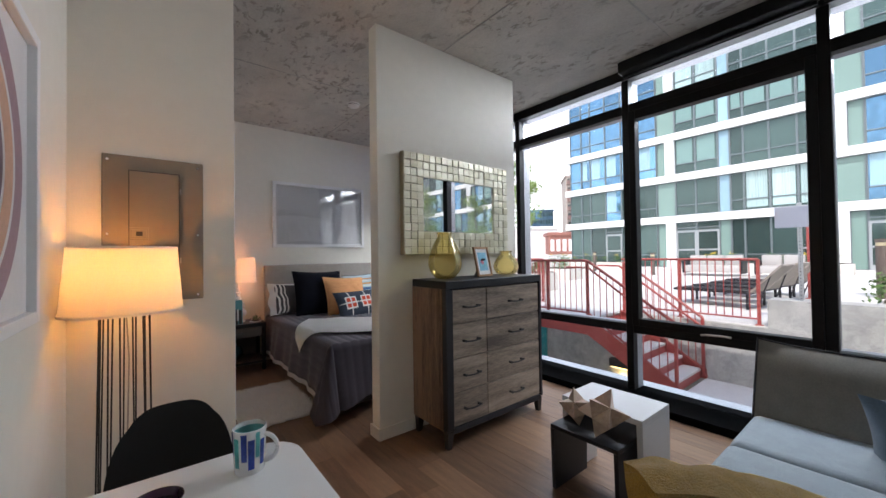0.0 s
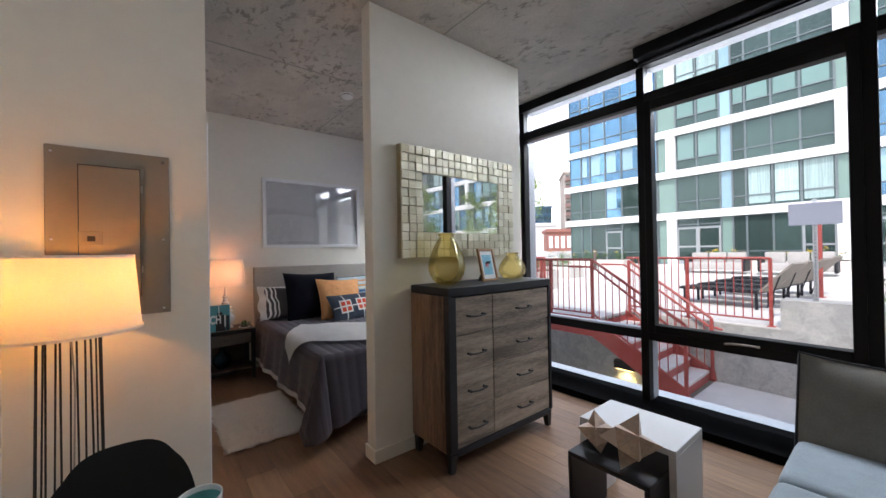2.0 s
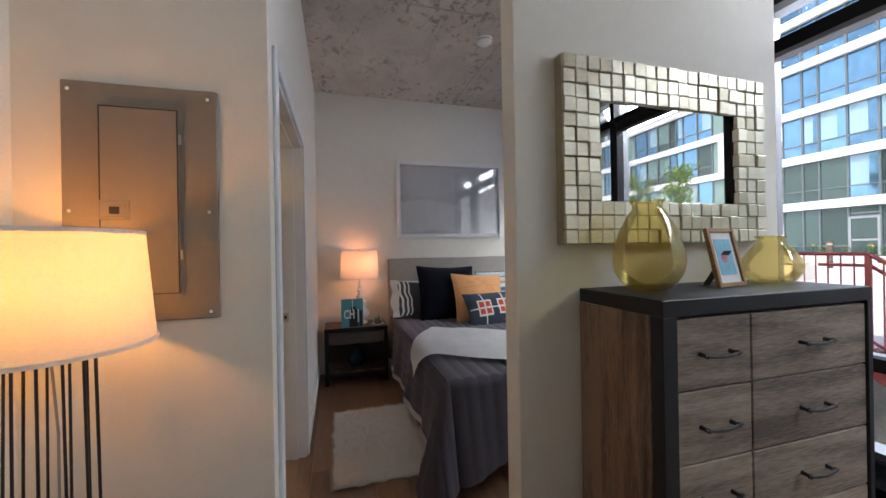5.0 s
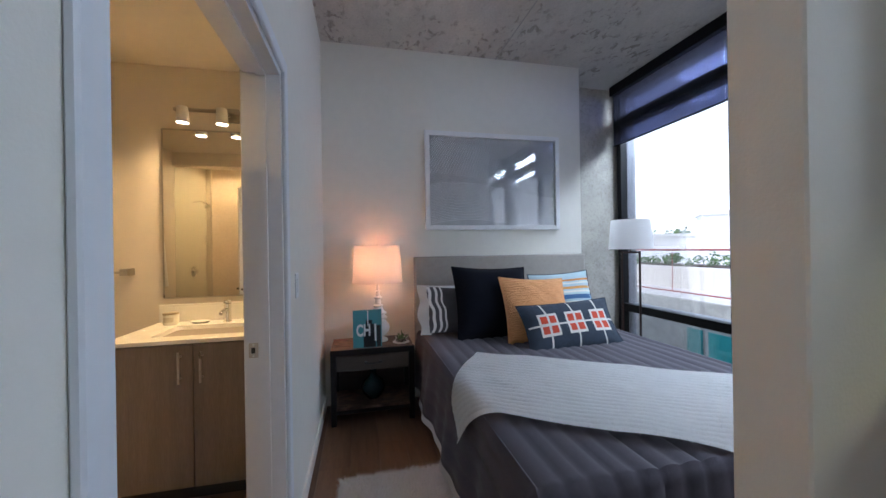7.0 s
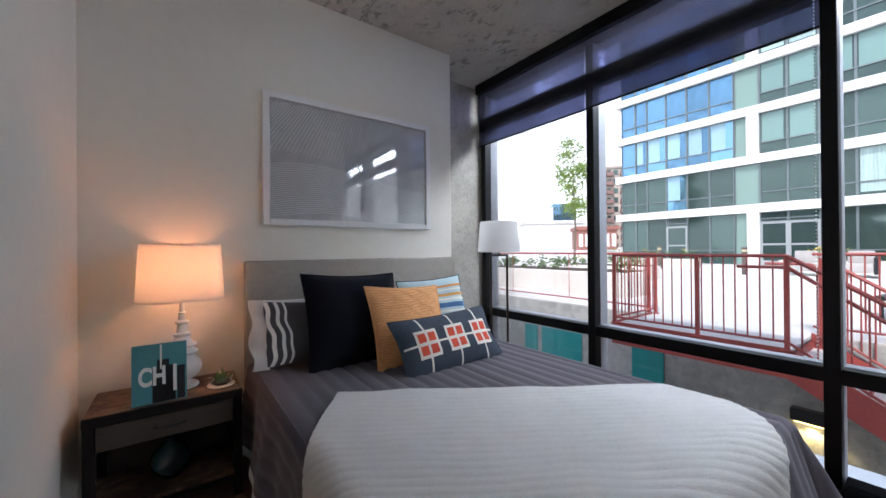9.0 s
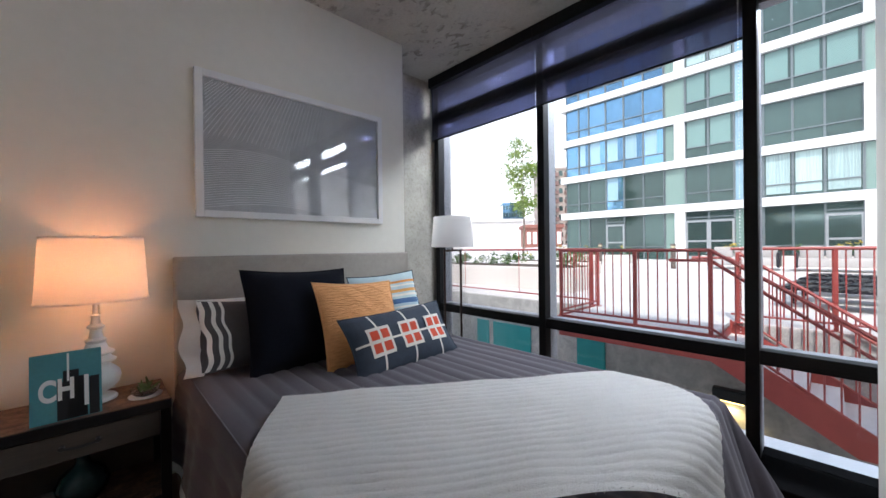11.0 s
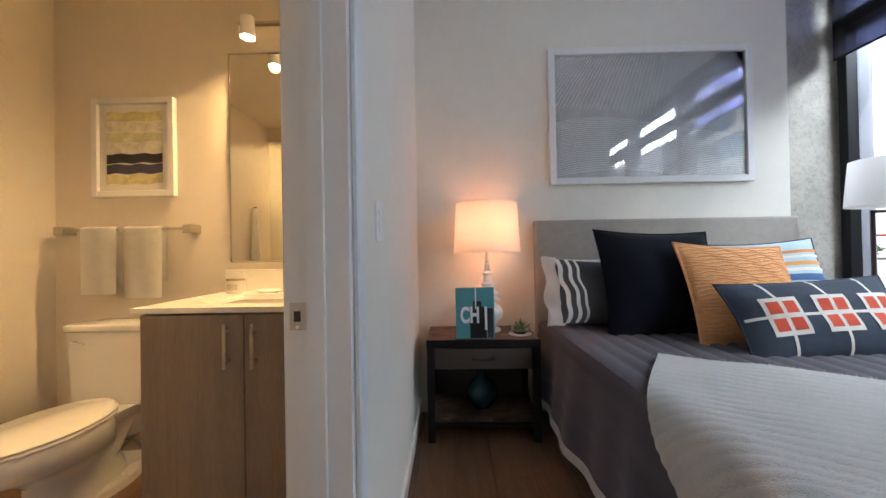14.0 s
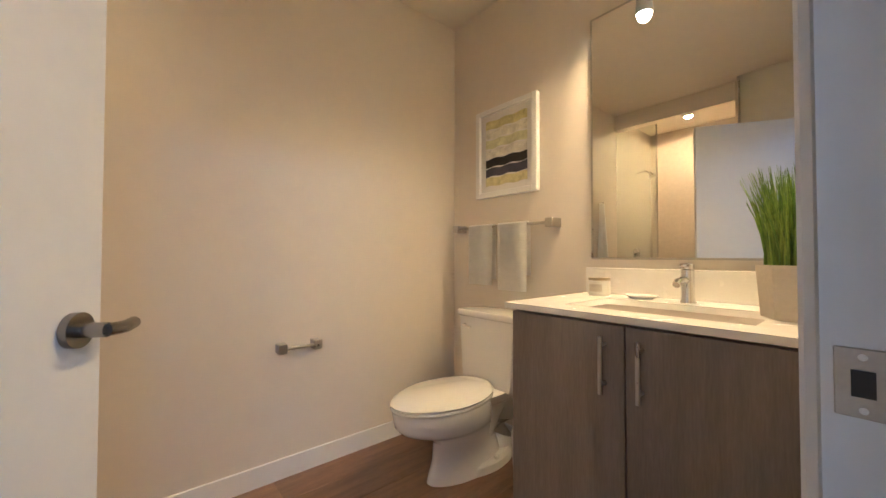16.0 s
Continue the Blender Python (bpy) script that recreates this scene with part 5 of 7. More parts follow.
def nightstand():
    X0, X1, Y0, Y1, H = 1.262, 1.885, 6.69, 7.075, 0.562
    t = thing("nightstand", ((X0 + X1) / 2, (Y0 + Y1) / 2, 0), "dark framed nightstand with weathered drawer and shelf", "nightstand")
    ox, oy = -(X0 + X1) / 2, -(Y0 + Y1) / 2
    L = lambda bm, *a: box(bm, a[0] + ox, a[1] + ox, a[2] + oy, a[3] + oy, a[4], a[5], a[6] if len(a) > 6 else 0.002)
    part("top", L(bm_new(), X0, X1, Y0, Y1, H - 0.022, H), M_BROWNWOOD, t)
    part("top_frame", L(bm_new(), X0 - 0.002, X1 + 0.002, Y0 - 0.004, Y0 + 0.012, H - 0.042, H + 0.001), M_DARKWOOD, t)
    for x in (X0, X1 - 0.04):
        for y in (Y0, Y1 - 0.04):
            part("leg", L(bm_new(), x, x + 0.04, y, y + 0.04, 0, H - 0.022), M_DARKWOOD, t)
    d = part("drawer", L(bm_new(), X0 + 0.043, X1 - 0.043, Y0 + 0.008, Y1 - 0.02, 0.40, 0.515), mat("dark_weathered_wood", (0.075, 0.055, 0.042), 0.6, scale=2.2, stretch=(1, 6, 9), dark=(0.035, 0.027, 0.022), lo=0.3, hi=0.75, bump=0.12, bscale=25, fine=0.4), t)
    part("handle", bow_handle(bm_new(), (X0 + X1) / 2 + ox, Y0 + 0.008 + oy, 0.462, 0.13), M_BLACK, d, "black bar pull", True)
    part("lower_shelf", L(bm_new(), X0 + 0.005, X1 - 0.005, Y0 + 0.01, Y1, 0.105, 0.13), M_BROWNWOOD, t)
    part("rail", L(bm_new(), X0 + 0.04, X1 - 0.04, Y0 + 0.001, Y0 + 0.02, 0.085, 0.112), M_DARKWOOD, t)
    part("back_panel", L(bm_new(), X0 + 0.04, X1 - 0.04, Y1 - 0.015, Y1 - 0.005, 0.13, 0.5), MATS["dark_weathered_wood"], t)
    v = thing("vase", (1.575, 6.86, 0.13), "dark teal glass bottle vase on nightstand shelf", "vase")
    part("body", lathe(bm_new(), [(0.002, 0), (0.045, 0), (0.085, 0.05), (0.095, 0.09), (0.075, 0.14), (0.03, 0.175), (0.024, 0.20), (0.032, 0.225)], 32), mat("dark_teal_glass", (0.01, 0.035, 0.04), 0.1, var=0.2), v, smooth=True)


nightstand()


def table_lamp():
    cx, cy, z0 = 1.625, 6.925, 0.562
    t = thing("table_lamp", (cx, cy, z0), "lit table lamp, white turned base, cream drum shade", "lamp")
    s = bm_new()
    lathe(s, [(0.203, 0.478), (0.201, 0.482), (0.184, 0.774), (0.183, 0.778)], 48)
    sh = part("shade", s, M_LINEN, t, "cream linen drum shade, glowing", True)
    tape = MATS["shade_trim_tape"]
    part("shade_trim", lathe(bm_new(), [(0.2025, 0.477), (0.205, 0.477), (0.205, 0.486), (0.2025, 0.486)], 48), tape, sh)
    part("shade_trim", lathe(bm_new(), [(0.1825, 0.771), (0.185, 0.771), (0.185, 0.780), (0.1825, 0.780)], 48), tape, sh)
    part("base", lathe(bm_new(), [(0.001, 0), (0.075, 0), (0.078, 0.008), (0.07, 0.018), (0.03, 0.024), (0.028, 0.032), (0.05, 0.045), (0.082, 0.075), (0.092, 0.105), (0.085, 0.135), (0.055, 0.165), (0.035, 0.175), (0.07, 0.182), (0.074, 0.192), (0.055, 0.205), (0.05, 0.215), (0.066, 0.222), (0.068, 0.23), (0.045, 0.245), (0.034, 0.275), (0.04, 0.283), (0.04, 0.29), (0.026, 0.30), (0.02, 0.34), (0.032, 0.348), (0.032, 0.356), (0.018, 0.366), (0.014, 0.40), (0.02, 0.405), (0.012, 0.412), (0.009, 0.50)], 36), mat("white_lacquer", (0.74, 0.73, 0.71), 0.35, var=0.03, scale=12), t, "white lacquered turned wood base", True)
    part("harp", tube(bm_new(), [(0.05 * math.sin(math.pi * i / 16) * 1.0, 0, 0.50 + 0.27 * i / 16) for i in range(17)], 0.0025, 6), M_STEEL, t)
    part("finial", lathe(bm_new(), [(0.001, 0.755), (0.01, 0.758), (0.012, 0.77), (0.001, 0.79)], 16), M_STEEL, t, smooth=True)
    bl = bm_new()
    bmesh.ops.create_uvsphere(bl, u_segments=16, v_segments=10, radius=0.028, matrix=Matrix.Translation((0, 0, 0.60)))
    part("bulb", bl, M_BULB, t, smooth=True)
    lamp("table_lamp_light", "POINT", (cx, cy, z0 + 0.61), LAMP_BED, (1.0, 0.37, 0.15), 0.035)


table_lamp()


def bedside_bits():
    t = thing("book", (1.535, 6.735, 0.562), "hardback city book, teal cover with white CHI lettering", "book", turn=2)
    m = Matrix.Rotation(radians(-5), 4, "X")
    b = bm_new()
    box(b, -0.108, 0.108, -0.004, 0.0, 0, 0.282, m=m)
    box(b, -0.108, 0.108, 0.018, 0.022, 0, 0.282, m=m)
    box(b, -0.108, -0.104, 0.0, 0.018, 0, 0.282, m=m)
    part("cover", b, mat("teal_board", (0.075, 0.27, 0.30), 0.5, var=0.06, scale=10), t)
    part("pages", box(bm_new(), -0.104, 0.104, 0.0, 0.018, 0.003, 0.279, m=m), M_TRIMWHITE, t)
    k = bm_new()
    sky_ = [(0.0, 0.0, 0.062, 0.12), (-0.03, 0.0, 0.05, 0.16), (-0.012, 0.0, 0.036, 0.205), (0.02, 0, 0.06, 0.175), (0.068, 0.0, 0.1, 0.165)]
    for x0, z0, x1, z1 in sky_:
        box(k, x0, x1, -0.0052, -0.0042, z0 + 0.002, z1, m=m)
    part("skyline_print", k, mat("black_print", (0.012, 0.012, 0.014), 0.5), t)
    mt = m @ Matrix.Translation((-0.03, -0.0058, 0.125)) @ Matrix.Rotation(radians(90), 4, "X")
    text_on("lettering", "CH", 0.105, M_TRIMWHITE, t, mt @ Matrix.Diagonal((0.72, 1.15, 1, 1)), 0.0005, label="white CHI lettering")
    part("letter_stem", box(bm_new(), 0.052, 0.066, -0.0068, -0.0055, 0.045, 0.175, m=m), M_TRIMWHITE, t)
    part("letter_spire", box(bm_new(), 0.0, 0.007, -0.0068, -0.0055, 0.16, 0.278, m=m), M_TRIMWHITE, t)
    s = thing("succulent", (1.80, 6.83, 0.562), "small green succulent in a clear glass bowl", "plant")
    bowl = bm_new()
    lathe(bowl, [(0.002, 0.0), (0.03, 0.0), (0.055, 0.02), (0.06, 0.042), (0.057, 0.042), (0.052, 0.02), (0.002, 0.004)], 32)
    part("glass_bowl", bowl, mat("clear_bowl", (0.95, 0.97, 0.96), 0.03, trans=0.95, var=0.0), s, smooth=True)
    part("soil", lathe(bm_new(), [(0.001, 0.028), (0.03, 0.027), (0.048, 0.022), (0.045, 0.012), (0.001, 0.008)], 24), mat("dark_soil", (0.03, 0.022, 0.016), 0.95, bump=0.8, bscale=120), s, smooth=True)
    part("saucer", lathe(bm_new(), [(0.001, 0.0), (0.066, 0.0), (0.068, 0.004), (0.001, 0.004)], 28), M_TRIMWHITE, s, smooth=True)
    rng = random.Random(4)
    for i in range(16):
        a, tilt, ln = rng.uniform(0, 6.28), rng.uniform(0.15, 1.0), rng.uniform(0.03, 0.075)
        lf = bm_new()
        o = Vector((rng.uniform(-0.025, 0.025), rng.uniform(-0.025, 0.025), 0.026))
        d = Vector((math.cos(a) * math.sin(tilt), math.sin(a) * math.sin(tilt), math.cos(tilt)))
        cyl(lf, o, o + d * ln * 0.6, 0.004, 0.0045, 6)
        cyl(lf, o + d * ln * 0.6, o + d * ln, 0.0045, 0.0005, 6)
        part("leaf", lf, mat("succulent_green", (0.07, 0.16, 0.045), 0.5, var=0.4, scale=30, rnd=0.3), s, smooth=True)


bedside_bits()


def wave_art():
    X0, X1, Z0, Z1 = 2.060, 3.372, 1.474, 2.362
    t = thing("framed_art", ((X0 + X1) / 2, HB_Y, Z0), "white-framed glazed print of fine grey flowing lines", "picture")
    W, H = X1 - X0, Z1 - Z0
    f = bm_new()
    F = 0.042
    for a, c, d, e in ((-W / 2, -W / 2 + F, 0, H), (W / 2 - F, W / 2, 0, H), (-W / 2 + F, W / 2 - F, 0, F), (-W / 2 + F, W / 2 - F, H - F, H)):
        box(f, a, c, -0.034, 0, d, e, 0.002)
    part("frame", f, M_WHITE, t, "white wooden frame")
    part("print", box(bm_new(), -W / 2 + F - 0.002, W / 2 - F + 0.002, -0.012, -0.003, F - 0.002, H - F + 0.002), mat("grey_print", (0.60, 0.60, 0.595), 0.6, var=0.12, scale=1.6), t)
    ln = bm_new()
    w, h = W - 2 * F, H - 2 * F

    def ribbon(pts, r, y):
        va = [ln.verts.new((p[0], y, p[1] - r)) for p in pts]
        vb = [ln.verts.new((p[0], y, p[1] + r)) for p in pts]
        for i in range(len(pts) - 1):
            ln.faces.new((va[i], va[i + 1], vb[i + 1], vb[i]))
    for k in range(60):
        u = k / 59
        pts = []
        for i in range(15):
            s = i / 14
            x = -w / 2 + w * (u * 0.98 + 0.02 * s - 0.30 * s * (1 - u))
            z = F + h * (0.98 - 0.52 * s + 0.12 * math.sin(u * 3.0 + s))
            if -w / 2 < x < w / 2 and F < z < H - F:
                pts.append((x, z))
        if len(pts) > 2:
            ribbon([(p[0], p[1]) for p in pts], 0.0034, -0.0128)
    for k in range(26):
        pts = []
        for i in range(31):
            s = i / 30
            z = F + h * (0.02 + 0.46 * k / 25 * (0.5 + 0.5 * math.sin(2.2 * s + 0.7)) + 0.05 * math.sin(5 * s + k * 0.06))
            pts.append((-w / 2 + w * s, min(max(z, F + 0.004), H - F - 0.004)))
        ribbon(pts, 0.0018, -0.0128)
    part("line_work", ln, mat("pale_line_ink", (0.95, 0.95, 0.94), 0.6), t)
    g = bm_new()
    box(g, -W / 2 + F - 0.001, W / 2 - F + 0.001, -0.022, -0.019, F - 0.001, H - F + 0.001)
    gl = part("glazing", g, clear_glass("picture_glass", (0.99, 0.99, 0.99), gloss=0.16), t)
    gl.visible_shadow = False


wave_art()


def fur_rug():
    t = thing("rug", (1.66, 5.53, 0), "white shaggy faux fur rug beside the bed", "rug")
    rng = random.Random(12)
    W, L = 0.60, 0.98
    b = bm_new()

    def base(u, v):
        e = 0.014 * noise.noise(Vector((u * 6, v * 9, 0)))
        x, y = (u - 0.5) * W + e * (1 if u > 0.5 else -1), (v - 0.5) * L + e
        edge = min(u, 1 - u, v, 1 - v)
        return (x, y, 0.004 + 0.022 * min(1, edge * 14) + 0.006 * noise.noise(Vector((x * 18, y * 18, 2))))
    grid(b, base, 40, 60)
    part("fur_base", b, M_FUR, t, smooth=True)
    v_, f_ = [], []
    for i in range(9000):
        u, v = rng.random(), rng.random()
        if i % 3 == 0:
            k = rng.randrange(4)
            u, v = ((rng.random() * 0.03, v), (1 - rng.random() * 0.03, v), (u, rng.random() * 0.02), (u, 1 - rng.random() * 0.02))[k]
        p = Vector(base(u, v))
        out = Vector((u - 0.5, v - 0.5, 0)).normalized() * (1.0 if i % 3 == 0 else 0.2)
        d = (Vector((rng.uniform(-0.7, 0.7), rng.uniform(-0.7, 0.7), rng.uniform(0.1, 0.8))) + out).normalized()
        q = p + d * rng.uniform(0.015, 0.04)
        q.z = max(q.z, 0.003)
        w = Vector((-d.y, d.x, 0)).normalized() * 0.0016
        n = len(v_)
        v_ += [p - w, p + w, q]
        f_.append((n, n + 1, n + 2))
    me = bpy.data.meshes.new("fur")
    me.from_pydata([tuple(a) for a in v_], [], f_)
    me.materials.append(M_FUR)
    o = new("fur", me)
    o.parent = t
    o["kind"] = "stuff"


fur_rug()


def bedroom_floor_lamp():
    cx, cy = 4.0, 6.88
    t = thing("floor_lamp", (cx, cy, 0), "unlit floor lamp, white tapered shade, bronze frame stand", "lamp", turn=-35)
    s = bm_new()
    lathe(s, [(0.195, 1.275), (0.1935, 1.279), (0.170, 1.547), (0.169, 1.551)], 48)
    part("shade", s, veil("white_linen", (0.86, 0.84, 0.82), 0.01), t, "white linen shade", True)
    f = bm_new()
    for sx in (-1, 1):
        box(f, sx * 0.075 - 0.009, sx * 0.075 + 0.009, -0.009, 0.009, 0.012, 1.25)
    box(f, -0.084, 0.084, -0.009, 0.009, 1.235, 1.253)
    part("stand", f, mat("dark_bronze", (0.05, 0.032, 0.026), 0.4, metal=0.5, var=0.2), t)
    part("foot_plate", box(bm_new(), -0.14, 0.14, -0.11, 0.11, 0, 0.014, 0.003), MATS["dark_bronze"], t)
    part("stem", cyl(bm_new(), (0, 0, 1.253), (0, 0, 1.40), 0.009), MATS["dark_bronze"], t)


bedroom_floor_lamp()


def light_switch():
    t = thing("light_switch", (BW_X, 5.755, 1.14), "white rocker light switch plate on wall", "light switch")
    part("plate", box(bm_new(), 0, 0.006, -0.037, 0.037, -0.06, 0.06, 0.003), M_WHITE, t)
    part("rocker", box(bm_new(), 0.006, 0.010, -0.017, 0.017, -0.033, 0.033, 0.002), M_WHITE, t)


light_switch()


def sprinkler():
    t = thing("sprinkler", (BW_X, 5.05, 2.86), "white sidewall fire sprinkler above bathroom door", "sprinkler")
    part("escutcheon", lathe(bm_new(), [(0.001, 0), (0.035, 0), (0.03, 0.008), (0.012, 0.012)], 24), M_WHITE, t, smooth=True).matrix_basis = pose(0, 0, 0, 0, 90, 0)
    part("head", cyl(bm_new(), (0.01, 0, 0), (0.07, 0, 0), 0.009, 0.007), M_WHITE, t)
    part("deflector", box(bm_new(), 0.066, 0.07, -0.018, 0.018, -0.006, 0.014), M_WHITE, t)


sprinkler()


# ---- bathroom ----
M_VANITY = mat("grey_oak_laminate", (0.21, 0.175, 0.15), 0.5, var=0.15, scale=2.5, stretch=(12, 12, 1), bump=0.04, bscale=60)
M_QUARTZ = mat("white_quartz", (0.80, 0.78, 0.74), 0.25, var=0.02, scale=20)
M_PORC = mat("white_porcelain", (0.80, 0.79, 0.76), 0.1, var=0.01, coat=0.5)
M_TOWEL = mat("white_terry", (0.88, 0.87, 0.85), 0.95, var=0.04, scale=40, bump=0.06, bscale=260)


def vanity():
    X0, X1, Y0, Y1 = 0.242, 1.045, 6.01, BY1 - 0.014
    t = thing("vanity_cabinet", ((X0 + X1) / 2, (Y0 + Y1) / 2, 0), "grey wood bathroom vanity cabinet with two doors", "cabinet")
    ox, oy = -(X0 + X1) / 2, -(Y0 + Y1) / 2
    part("body", box(bm_new(), X0 + 0.01 + ox, X1 + ox, Y0 + 0.022 + oy, Y1 + oy, 0.09, 0.840), M_VANITY, t)
    part("toe_kick", box(bm_new(), X0 + 0.03 + ox, X1 + ox, Y0 + 0.07 + oy, Y1 + oy, 0, 0.09), M_BLACK, t)
    gap = 0.638
    for xa, xb, hx in ((X0 + 0.01, gap - 0.002, gap - 0.055), (gap + 0.002, X1, gap + 0.045)):
        d = part("door", box(bm_new(), xa + ox, xb + ox, Y0 + oy, Y0 + 0.02 + oy, 0.095, 0.832, 0.0015), M_VANITY, t)
        h = bm_new()
        tube(h, [(hx + ox, Y0 - 0.03 + oy, 0.64), (hx + ox, Y0 - 0.03 + oy, 0.80)], 0.006, 10)
        for z in (0.665, 0.775):
            cyl(h, (hx + ox, Y0 + oy, z), (hx + ox, Y0 - 0.03 + oy, z), 0.005, n=8)
        part("handle", h, M_STEEL, d, "brushed nickel bar handle", True)
    c = thing("washbasin", ((X0 + X1) / 2, (Y0 + Y1) / 2, 0.824), "white quartz counter with integral basin on vanity", "washbasin")
    tp = bm_new()
    bx0, bx1, by0, by1 = 0.40 + ox, 0.90 + ox, 6.10 + oy, 6.40 + oy
    x0, x1, y0, y1 = X0 - 0.012 + ox, X1 + ox, Y0 - 0.018 + oy, Y1 + oy
    for a, b_, c_, d_ in ((x0, bx0, y0, y1), (bx1, x1, y0, y1), (bx0, bx1, y0, by0), (bx0, bx1, by1, y1)):
        box(tp, a, b_, c_, d_, 0.0175, 0.037)
    bmesh.ops.remove_doubles(tp, verts=tp.verts[:], dist=0.0005)
    part("top", tp, M_QUARTZ, c)
    bs = bm_new()
    grid(bs, lambda u, v: (bx0 + (bx1 - bx0) * u, by0 + (by1 - by0) * v, 0.035 - 0.10 * (max(0, (1 - (2 * u - 1) ** 6) * (1 - (2 * v - 1) ** 6))) ** 0.6), 16, 12)
    part("basin", bs, M_PORC, c, smooth=True)
    part("backsplash", box(bm_new(), x0, x1, y1 - 0.018, y1, 0.037, 0.15, 0.002), M_QUARTZ, c)
    f = thing("faucet", (0.655, 6.475, 0.861), "chrome single-lever basin faucet on vanity", "faucet")
    part("column", lathe(bm_new(), [(0.001, 0), (0.026, 0), (0.024, 0.006), (0.021, 0.02), (0.021, 0.115), (0.001, 0.118)], 24), M_CHROME, f, smooth=True)
    part("spout", tube(bm_new(), [(0, 0, 0.075), (0, -0.05, 0.082), (0, -0.10, 0.078), (0, -0.115, 0.068)], 0.012, 10), M_CHROME, f, smooth=True)
    part("lever", box(bm_new(), -0.012, 0.012, -0.05, 0.02, 0.125, 0.137, 0.004, 2), M_CHROME, f, smooth=True)
    part("lever_hub", lathe(bm_new(), [(0.0215, 0.118), (0.0215, 0.135), (0.001, 0.14)], 20), M_CHROME, f, smooth=True)


vanity()


def bath_mirror():
    t = thing("bathroom_mirror", (0.65, BY1, 1.017), "frameless rectangular bathroom wall mirror", "mirror")
    part("glass", box(bm_new(), -0.395, 0.392, -0.012, -0.002, 0, 1.088, 0.0015), M_MIRROR, t)
    b = bm_new()
    for x0, x1, z0, z1 in ((-0.402, -0.395, -0.006, 1.094), (0.392, 0.397, -0.006, 1.094), (-0.395, 0.392, -0.007, 0), (-0.395, 0.392, 1.088, 1.095)):
        box(b, x0, x1, -0.014, 0, z0, z1)
    part("edge_trim", b, M_STEEL, t)


bath_mirror()


def vanity_light():
    t = thing("vanity_light", (0.65, BY1, 2.2), "brushed nickel vanity light bar with lit spots", "wall light")
    part("back_plate", box(bm_new(), -0.06, 0.06, -0.025, 0, -0.03, 0.06, 0.004), M_STEEL, t)
    part("bar", box(bm_new(), -0.29, 0.29, -0.11, -0.09, 0.0, 0.02, 0.003), M_STEEL, t)
    part("arm", box(bm_new(), -0.012, 0.012, -0.095, -0.02, 0.002, 0.018), M_STEEL, t)
    for x in (-0.22, 0.0, 0.22):
        h = part("spot_head", lathe(bm_new(), [(0.001, -0.005), (0.03, -0.01), (0.036, -0.11), (0.033, -0.11), (0.028, -0.02)], 24), M_WHITE, t, "white spot head", True)
        h.location = (x, -0.15, 0.02)
        d = part("lens", lathe(bm_new(), [(0.001, -0.100), (0.0325, -0.100)], 24), mat("lit_lens", (1, 0.9, 0.7), 0.5, emit=(1.0, 0.80, 0.5), power=14.0), h)
        part("neck", tube(bm_new(), [(x, -0.10, 0.01), (x, -0.15, 0.014)], 0.008, 8), M_STEEL, t)
        sp = lamp("vanity_spot", "SPOT", (0.65 + x, BY1 - 0.15, 2.2 - 0.095), BATH_SPOT, BATH_WARM, 0.03, (0.65 + x * 1.6, BY1 - 0.52, 0.0))
        sp.data.spot_size, sp.data.spot_blend = radians(156), 0.9


vanity_light()


